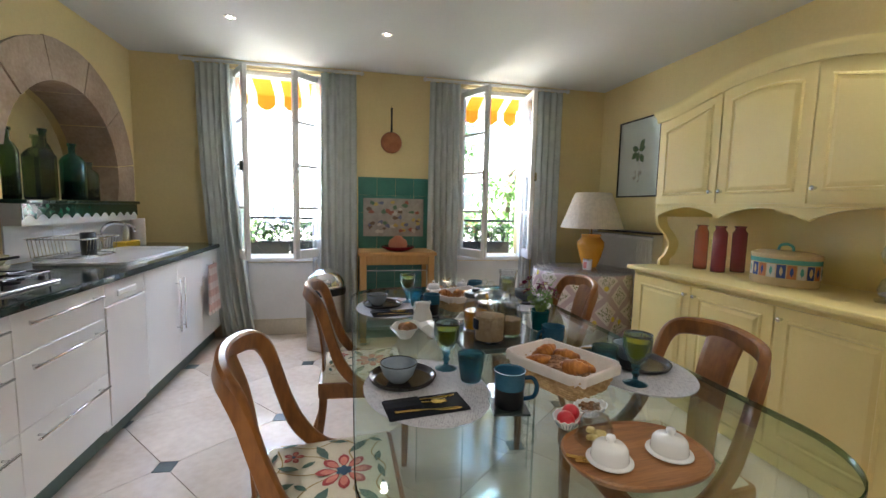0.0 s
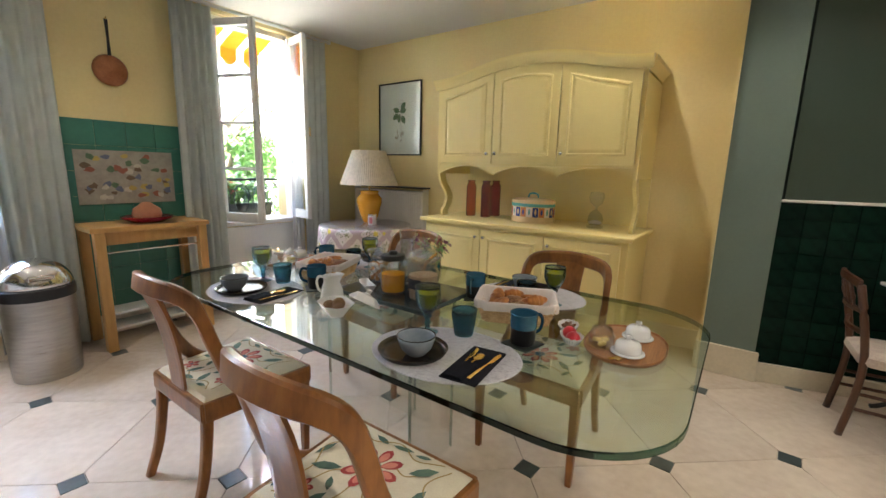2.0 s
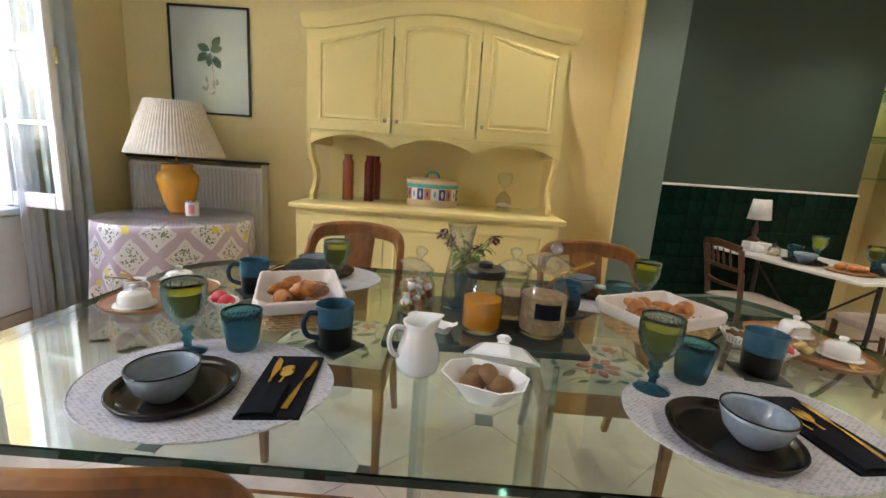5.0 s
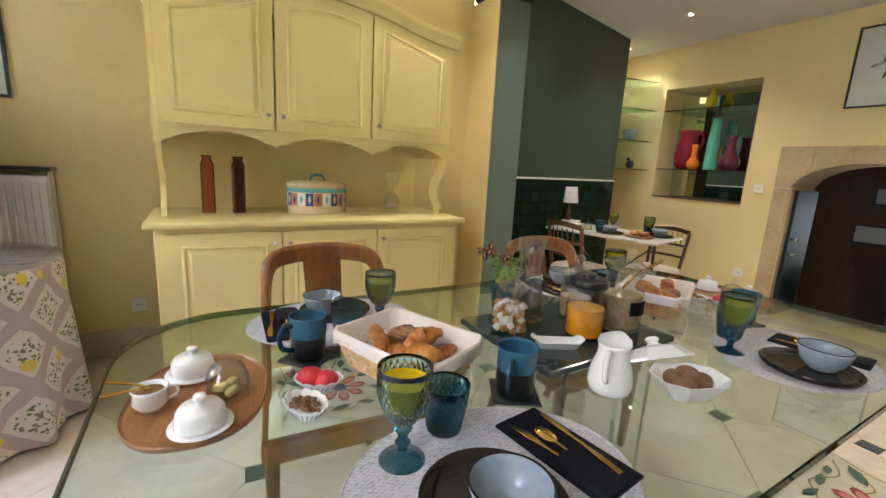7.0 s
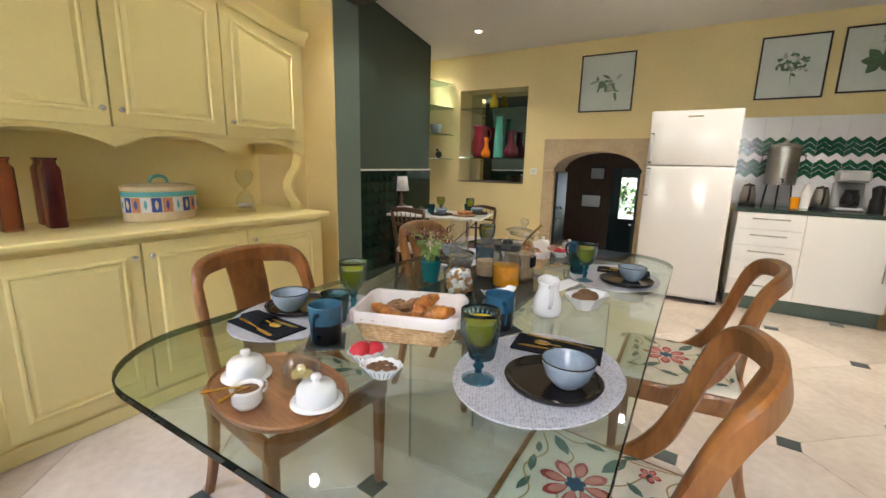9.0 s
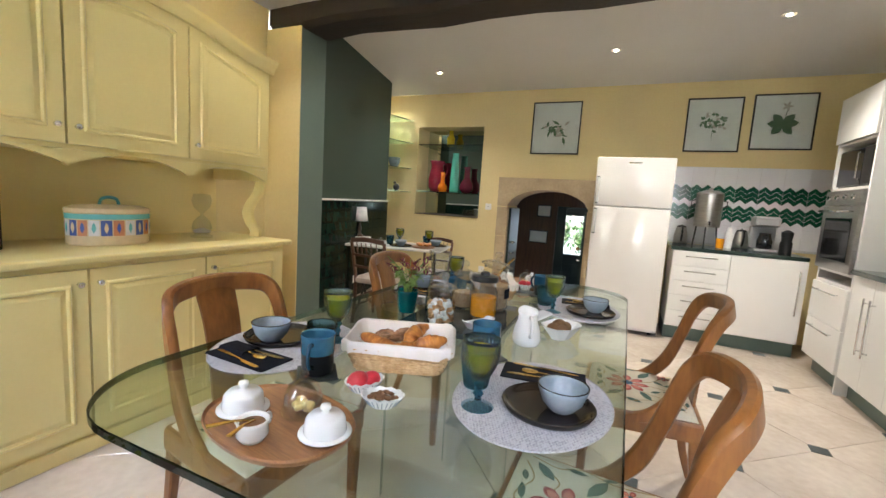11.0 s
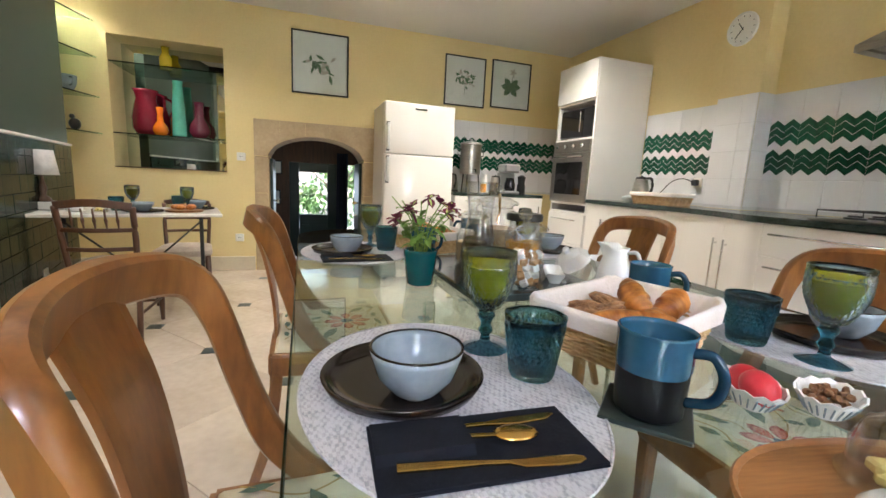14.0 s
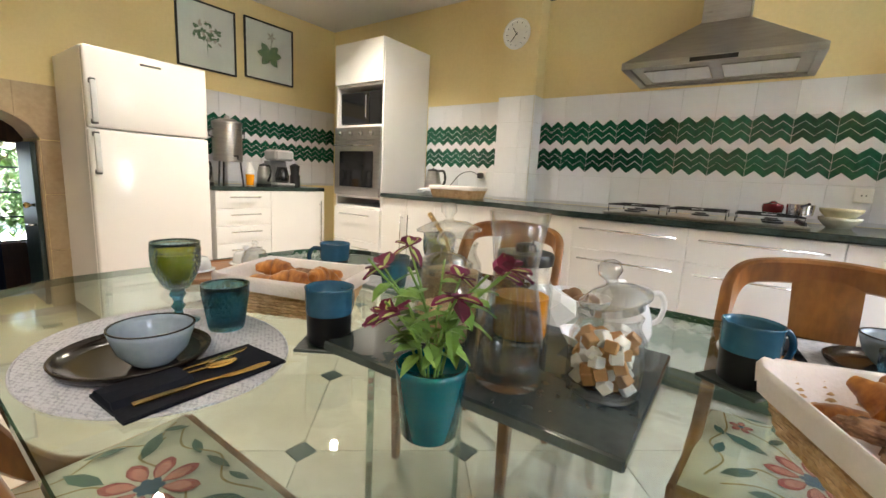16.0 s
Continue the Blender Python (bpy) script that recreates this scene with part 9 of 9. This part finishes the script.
# two open leaves of the low doorway
for s, hx_ in ((1, AX1 - 0.03), (-1, AX0 + 0.03)):
    d = tagged(thing("door_%d" % (3 if s > 0 else 2), "dark green low door leaf standing open into the hall", "door", (hx_, YB - 0.05, 0.0)), kind="structure")
    bm = B()
    box(bm, -0.015, 0.015, -0.44, 0.0, 0.012, SPR - 0.02, 0.003)
    lf = part("door_leaf", bm, M_hallgreen, d)
    bm = B()
    lathe(bm, [(0, 0), (0.012, 0), (0.008, 0.02), (0.02, 0.035), (0.022, 0.05), (0.012, 0.06), (0, 0.062)], 14)
    k = part("knob", bm, M_brass if s < 0 else M_chrome, lf, "round metal knob", True)
    k.matrix_basis = pose(-s * 0.015, -0.03, 0.74, 0, -90 * s, 0)
    bm = B()
    tube(bm, [(-s * 0.016, -0.03, 0.60), (-s * 0.05, -0.03, 0.60), (-s * 0.055, -0.10, 0.595)], 0.008, 8)
    part("lever", bm, M_chrome, lf, "", True)
# framed white panels added to stand in for bright shapes in the hall
for fx, fz, fw, fh in ((1.62, 1.14, 0.24, 0.20), (1.70, 0.61, 0.34, 0.22)):
    fn = thing("framed_notice", "white panel in a dark frame, added for a bright hall shape", "picture", (fx, HY0, fz), 0, "hall notices")
    bm = B()
    box(bm, -fw / 2 - 0.02, fw / 2 + 0.02, 0.001, 0.016, -fh / 2 - 0.02, fh / 2 + 0.02, 0.003)
    part("frame", bm, M_iron, fn)
    bm = B()
    box(bm, -fw / 2, fw / 2, 0.0165, 0.019, -fh / 2, fh / 2)
    part("sheet", bm, M_whitepaint, fn, "white sheet")
# garden behind the hall door
tree((0.2, HY0 - 3.2, -1.2), 3.0, 1.5, 6000)
tree((2.2, HY0 - 4.0, -1.2), 3.4, 1.4, 4000)
# porch roof and back wall are unseen, added to cut sun and sky
bm = B()
box(bm, -4, 6, HY0 - 2.6, HY0 - 0.21, 1.75, 1.9)
box(bm, -4, 6, HY0 - 8.2, HY0 - 8.0, -1.0, 2.6)
setting("wall_garden", bm, M_pink, "added stone porch roof and wall blocking sun behind the door", "wall")
bm = B()
box(bm, -8, 8, HY0 - 12, HY0 - 0.2, -1.4, HF - 0.05)
setting("terrace", bm, M_ground, "pale stone terrace behind the house", "pavement")

# ---- cafe table with two spindle chairs ----
CA = 12.67
cafe = thing("cafe_table", "small marble-topped cafe table with iron legs", "table", (2.20, -0.57, 0), CA)
M_marble = surf("white_marble", (0.74, 0.72, 0.69), (0.62, 0.60, 0.58), 0.25, 4, 40, 0.02)
bm = B()
box(bm, -0.50, 0.50, -0.30, 0.30, 0.715, 0.735, 0.004)
part("tabletop", bm, M_marble, cafe)
for sx in (-1, 1):
    bm = B()
    x = sx * 0.38
    tube(bm, smooth_path([(x, -0.02, 0.714), (x, -0.02, 0.30), (x, 0.10, 0.12), (x, 0.22, 0.03), (x, 0.27, 0.012)], 5), 0.013, 8)
    tube(bm, smooth_path([(x, 0.02, 0.30), (x, -0.10, 0.12), (x, -0.22, 0.03), (x, -0.27, 0.012)], 5), 0.013, 8)
    tube(bm, [(x, -0.2, 0.705), (x, 0.2, 0.705)], 0.010, 6)
    part("leg", bm, M_iron, cafe, "black iron curved leg", True)
    bm = B()
    tube(bm, [(x, 0, 0.66), (0, 0, 0.30), (-x * 0.2, 0, 0.26)], 0.007, 6)
    part("brace", bm, M_iron, cafe)


def spindle_chair(m, first=None):
    if first:
        return copy_thing(first, m)
    t = thing("spindle_chair", "dark turned wood chair with spindle back and upholstered seat", "chair", (0, 0, 0), 0, "chairs at the cafe table")
    t.matrix_basis = m
    for sx in (-1, 1):
        bm = B()
        tube(bm, [(sx * 0.19, 0.19, 0.0), (sx * 0.19, 0.185, 0.12), (sx * 0.19, 0.18, 0.43)], [0.013, 0.019, 0.020], 10)
        part("leg", bm, M_walnut, t, "", True)
        bm = B()
        cvv = smooth_path([(sx * 0.17, -0.22, 0.0), (sx * 0.17, -0.19, 0.25), (sx * 0.17, -0.185, 0.45), (sx * 0.18, -0.215, 0.66), (sx * 0.185, -0.255, 0.86)], 5)
        tube(bm, cvv, 0.017, 10)
        part("back_post", bm, M_walnut, t, "", True)
        bm = B()
        tube(bm, [(sx * 0.19, 0.18, 0.17), (sx * 0.17, -0.20, 0.17)], 0.010, 8)
        part("stretcher", bm, M_walnut, t)
        bm = B()
        tube(bm, [(sx * 0.19, 0.18, 0.26), (sx * 0.17, -0.19, 0.26)], 0.010, 8)
        part("stretcher", bm, M_walnut, t)
    for z in (0.15, 0.24):
        bm = B()
        tube(bm, [(-0.19, 0.183, z), (0.19, 0.183, z)], 0.010, 8)
        part("stretcher", bm, M_walnut, t)
    bm = B()
    rings = []
    for hw_, hd, z in ((0.215, 0.20, 0.425), (0.225, 0.21, 0.445), (0.22, 0.205, 0.475), (0.16, 0.15, 0.495), (0.05, 0.05, 0.50)):
        rings.append([bm.verts.new((x * (1 - 0.1 * (y < 0)), y, z)) for x, y in round_rect(hw_, hd, min(hw_, hd) * 0.35, 4)])
    for a, b in zip(rings, rings[1:]):
        for i in range(len(a)):
            bm.faces.new((a[i], a[(i + 1) % len(a)], b[(i + 1) % len(a)], b[i]))
    bm.faces.new(rings[0][::-1]), bm.faces.new(rings[-1])
    part("seat", bm, surf("faded_floral_cloth", (0.60, 0.52, 0.44), (0.42, 0.34, 0.30), 0.9, 12, 120, 0.2), t, "faded floral upholstered seat", "auto")
    for z, hgt, y in ((0.60, 0.025, -0.205), (0.72, 0.025, -0.228), (0.865, 0.045, -0.258)):
        bm = B()
        cvv = smooth_path([(-0.185, y, z), (0, y - 0.035, z + (0.02 if z > 0.8 else 0)), (0.185, y, z)], 5)
        bar(bm, [(q, 0.016, hgt) for q in cvv])
        part("back_rail", bm, M_walnut, t)
    for k in range(5):
        x = -0.11 + 0.055 * k
        bm = B()
        y = -0.235 - 0.03 * (1 - (x / 0.185) ** 2)
        lathe(bm, [(0, 0), (0.005, 0), (0.006, 0.03), (0.010, 0.05), (0.006, 0.07), (0.005, 0.12), (0, 0.12)], 8)
        o = part("spindle", bm, M_walnut, t, "", True)
        o.matrix_basis = pose(x, y + 0.004, 0.732, 12, 0, 0)
    return t


LOW = Matrix.Diagonal((0.94, 1.0, 0.93, 1.0))     # narrow, low chairs
sc1 = spindle_chair(pose(2.215, -0.245, 0, 0, 0, 182) @ LOW)
spindle_chair(pose(2.02, -0.99, 0, 0, 0, CA - 6) @ LOW, sc1)
lp = thing("small_lamp", "small table lamp with white shade and turned dark base", "lamp", (2.66, -0.50, 0.7355))
bm = B()
box(bm, -0.10, 0.10, -0.08, 0.08, 0.001, 0.05, 0.006)
part("box_stand", bm, M_marble, lp, "pale box stand")
bm = B()
lathe(bm, [(0, 0.0505), (0.04, 0.0505), (0.035, 0.07), (0.012, 0.09), (0.022, 0.13), (0.012, 0.17), (0.006, 0.22), (0, 0.22)], 18)
part("turned_base", bm, M_walnut, lp, "", True)
bm = B()
lathe(bm, [(0.085, 0.215), (0.065, 0.365), (0.063, 0.365), (0.083, 0.215)], 32, closed=True)
part("shade", bm, M_petal_w, lp, "white fabric shade", True)
cm_ = pose(2.20, -0.57, 0.7352, 0, 0, CA)
for x, y, kind in ((-0.05, 0.12, "p"), (-0.36, -0.13, "p"), (0.10, 0.02, "t"), (0.02, -0.06, "g"), (-0.24, -0.20, "t"), (-0.30, -0.05, "g"), (-0.28, 0.08, "pie")):
    q = (cm_ @ Vector((x, y, 0)))
    if kind == "p":
        t = thing("dinner_plate", "dark plate with blue grey bowl on the marble table", "plate", tuple(q), 0, "cafe table settings")
        bm = B()
        lathe(bm, [(0, 0.001), (0.085, 0.0), (0.112, 0.004), (0.116, 0.014), (0.108, 0.008), (0, 0.006)], 28)
        part("plate", bm, M_plate, t, "", True)
        bm = B()
        lathe(bm, [(0, 0.007), (0.032, 0.007), (0.06, 0.05), (0.063, 0.065), (0.058, 0.06), (0.03, 0.013), (0, 0.012)], 24)
        part("bowl", bm, M_bowl, t, "", True)
    elif kind == "t":
        tumbler(q.x, q.y, q.z, 1.0, "cafe table settings")
    elif kind == "g":
        goblet(q.x, q.y, q.z, 1.0, "cafe table settings")
    else:
        t = thing("wooden_platter", "round wooden platter with pastries", "platter", tuple(q), 0, "cafe table settings")
        bm = B()
        lathe(bm, [(0, 0), (0.11, 0), (0.12, 0.012), (0.11, 0.014), (0, 0.012)], 28)
        part("platter", bm, M_tray, t, "", "auto")
        for k in range(5):
            bm = B()
            blob(bm, (0.05 * math.cos(k * 1.3), 0.05 * math.sin(k * 1.3), 0.032), (0.034, 0.026, 0.018), 12, 8, 0.05)
            part("pastry", bm, M_crust, t, "", True)
q = cm_ @ Vector((0.30, 0.10, 0))
butter_dish(q.x, q.y, q.z), cloche(q.x - 0.12, q.y - 0.03, q.z)
socket((2.66, -0.43, 0.33), 180 + CA, "white wall socket on the green tiles")

# ---- ceiling spots ----
M_bulb = glow("spot_glow", (1.0, 0.90, 0.72), 12.0)
for x, y, watts in SPOTS:
    t = thing("ceiling_spot", "small recessed chrome ceiling spotlight", "spotlight", (x, y, H), 0, "ceiling spots")
    bm = B()
    lathe(bm, [(0.022, -0.001), (0.042, -0.001), (0.043, -0.005), (0.026, -0.008), (0.0215, -0.004)], 24, closed=True)
    part("ring", bm, M_chrome, t, "", True)
    bm = B()
    lathe(bm, [(0, -0.0035), (0.014, -0.0035), (0.014, -0.001), (0, -0.001)], 20)
    part("bulb", bm, M_bulb, t, "glowing bulb")
    L = new("spot_light", bpy.data.lights.new("spot_light", "SPOT"))
    L.data.energy, L.data.color, L.data.spot_size, L.data.spot_blend, L.data.shadow_soft_size = watts, (1.0, 0.92, 0.79), radians(125), 0.8, 0.03
    L.location = (x, y, H - 0.012)

# ---- pieces of floor and walls ----
SIDE, ANG, ORG = 0.635, radians(40.5), Vector((2.12, 0.60))
FA, FB = Vector((math.cos(ANG), math.sin(ANG))) * SIDE, Vector((-math.sin(ANG), math.cos(ANG))) * SIDE


def clip_poly(poly, lo, hi):
    for ax in (0, 1):
        for lim, sgn in ((lo[ax], 1), (hi[ax], -1)):
            out = []
            for i in range(len(poly)):
                p, q = poly[i], poly[(i + 1) % len(poly)]
                dp, dq = sgn * (p[ax] - lim), sgn * (q[ax] - lim)
                if dp >= 0:
                    out.append(p)
                if dp * dq < 0:
                    t = dp / (dp - dq)
                    out.append((p[0] + (q[0] - p[0]) * t, p[1] + (q[1] - p[1]) * t))
            poly = out
            if len(poly) < 3:
                return []
    return poly


def floor_piece(name, poly, mat, z1):
    poly = clip_poly(poly, (XL + 0.01, YB + 0.005), (XC - 0.005, YW - 0.005))
    if len(poly) < 3:
        return
    cx, cy = sum(p[0] for p in poly) / len(poly), sum(p[1] for p in poly) / len(poly)
    bm = B()
    low = [bm.verts.new((p[0] - cx, p[1] - cy, -0.012)) for p in poly]
    mid = [bm.verts.new((p[0] - cx, p[1] - cy, z1 - 0.0015)) for p in poly]
    top = []
    for p in poly:
        v = Vector((p[0] - cx, p[1] - cy))
        v = v * (1 - 0.0015 / max(0.02, v.length))
        top.append(bm.verts.new((v.x, v.y, z1)))
    k = len(poly)
    for i in range(k):
        j = (i + 1) % k
        bm.faces.new((low[i], low[j], mid[j], mid[i])), bm.faces.new((mid[i], mid[j], top[j], top[i]))
    bm.faces.new(top)
    ob = link(name, bm, mat)
    ob.location = (cx, cy, 0)
    ob.parent = FLOOR


CUT = 0.062   # half diagonal of the insets
for i in range(-14, 15):
    for j in range(-14, 15):
        o = ORG + FA * i + FB * j
        if not (-3.2 < o.x < 4.2 and -3.2 < o.y < 5.4):
            continue
        ua, ub = FA / SIDE, FB / SIDE
        g = 0.0012
        c = [o, o + FA, o + FA + FB, o + FB]
        e = [ua, ub, -ua, -ub]
        poly = []
        for k in range(4):
            inn = (e[k] + e[(k + 3) % 4] * -1) * g
            poly.append(tuple(c[k] - e[(k + 3) % 4] * CUT + inn))
            poly.append(tuple(c[k] + e[k] * CUT + inn))
        floor_piece("tile", poly, M_floor, 0.0)
        r = CUT - 0.002
        floor_piece("inset", [tuple(o + d * r) for d in e], M_inset, 0.0005)

# dark green tiles of the dado, with a white rail
dado = thing("tile_dado", "dark bottle green glazed tile dado with a white rail", "tiling")
tagged(dado, kind="structure").matrix_basis = GREEN
bm = B()
box(bm, -0.010, -0.001, 0.0, GL, 0.13, 1.16)
part("backing", bm, M_zellige, dado)
tw, base = GL / 14, None
for r in range(10):
    for c in range(14):
        if base is None:
            bm = B()
            box(bm, -0.017, -0.009, 0.001, tw - 0.001, 0.001, 0.102, 0.002)
            base = part("tile", bm, M_zellige, dado)
            ob = base
        else:
            ob = base.copy()
            scene.collection.objects.link(ob)
        ob.location = (random.uniform(-0.0008, 0.0008), c * tw, 0.13 + r * 0.103)
        ob.rotation_euler = (0, random.uniform(-0.008, 0.008), random.uniform(-0.008, 0.008))
bm = B()
box(bm, -0.026, -0.001, 0.0, GL, 1.161, 1.178, 0.004)
box(bm, -0.026, -0.001, GL + 0.001, GL + 0.013, 0.12, 1.178, 0.003)
part("rail", bm, M_whitepaint, dado, "white tile trim")
bm = B()
box(bm, -0.024, -0.001, 0.0, GL, 0.001, 0.129, 0.003)
part("skirting", bm, M_plinth, dado, "cream stone skirting")

# white kitchen tiles with zigzag rows
def tiled(name, u0, u1, z0, rows, place, label, zig=(1, 2)):
    """Tiles 20 cm square along a wall; place(u) gives the matrix for local (x out, y along, z up)."""
    t = thing(name, label, "tiling")
    tagged(t, kind="structure")
    t.matrix_basis = place
    bm = B()
    box(bm, 0.001, 0.0045, u0, u1, z0 - 0.022, z0 + rows * 0.2)
    part("grout", bm, M_wgrout, t)
    full = {}
    k = 0
    u = u0
    while u < u1 - 0.01:
        w = min(0.2, u1 - u)
        for r in range(rows):
            key = round(w, 3)
            if key not in full:
                bm = B()
                box(bm, 0.003, 0.009, 0.001, w - 0.001, 0.001, 0.199, 0.0015)
                full[key] = ob = part("tile", bm, M_wtile, t)
            else:
                ob = full[key].copy()
                scene.collection.objects.link(ob)
            ob.location = (0, u, z0 + r * 0.2)
            ob.rotation_euler = (0, random.uniform(-0.004, 0.004), random.uniform(-0.004, 0.004))
            if r in zig:
                zk = ("z", key)
                if zk not in full:
                    bm = B()
                    for line in range(3):
                        hh, amp = 0.0425, 0.040
                        zc = 0.034 + line * 0.0485
                        m = max(1, round(w / 0.05))
                        for s in range(m):
                            a, b = s * w / m + (0.001 if s == 0 else 0), (s + 1) * w / m - (0.001 if s == m - 1 else 0)
                            za, zb = (zc, zc + amp) if s % 2 == 0 else (zc + amp, zc)
                            vs = [bm.verts.new(v) for v in ((0.0105, a, za), (0.0105, b, zb), (0.0105, b, zb + hh), (0.0105, a, za + hh))]
                            bm.faces.new(vs)
                            ws = [bm.verts.new(v) for v in ((0.0085, a, za - 0.002), (0.0085, b, zb - 0.002), (0.0085, b, zb + hh + 0.002), (0.0085, a, za + hh + 0.002))]
                            for i in range(4):
                                bm.faces.new((vs[i], vs[(i + 1) % 4], ws[(i + 1) % 4], ws[i]))
                    bmesh.ops.remove_doubles(bm, verts=bm.verts, dist=1e-5)
                    full[zk] = zo = part("zigzag_glaze", bm, M_zig, t, "emerald green zigzag glaze")
                else:
                    zo = full[zk].copy()
                    scene.collection.objects.link(zo)
                zo.location = (0.0, u, z0 + r * 0.2)
        u += w
    return t


Z0T = 0.95
tiled("hob_tiling", 0.56, 2.80, Z0T, 4, pose(XL, 0, 0), "white wall tiles with green zigzag rows over the hob")
tiled("corner_tiling", -0.605, 0.25, Z0T, 4, pose(XL, 0, 0), "white wall tiles with green zigzag rows by the tall cupboard")
tiled("pier_tiling", 0.25, 0.56, Z0T, 4, pose(-1.90, 0, 0), "plain white wall tiles on the pier", ())
tiled("pier_side_tiling", 0.0, 0.15, Z0T, 4, pose(-1.90, 0.56, 0, 0, 0, 90), "plain white wall tiles on the pier flank", ())
tiled("back_tiling", 0.34, 2.05, Z0T, 4, pose(0.0, YB, 0, 0, 0, 90), "white wall tiles with green zigzag rows behind the coffee machines")
tiled("sink_tiling", 2.81, 4.34, 0.95, 1, pose(XA, 0, 0), "white wall tiles behind the sink", ())
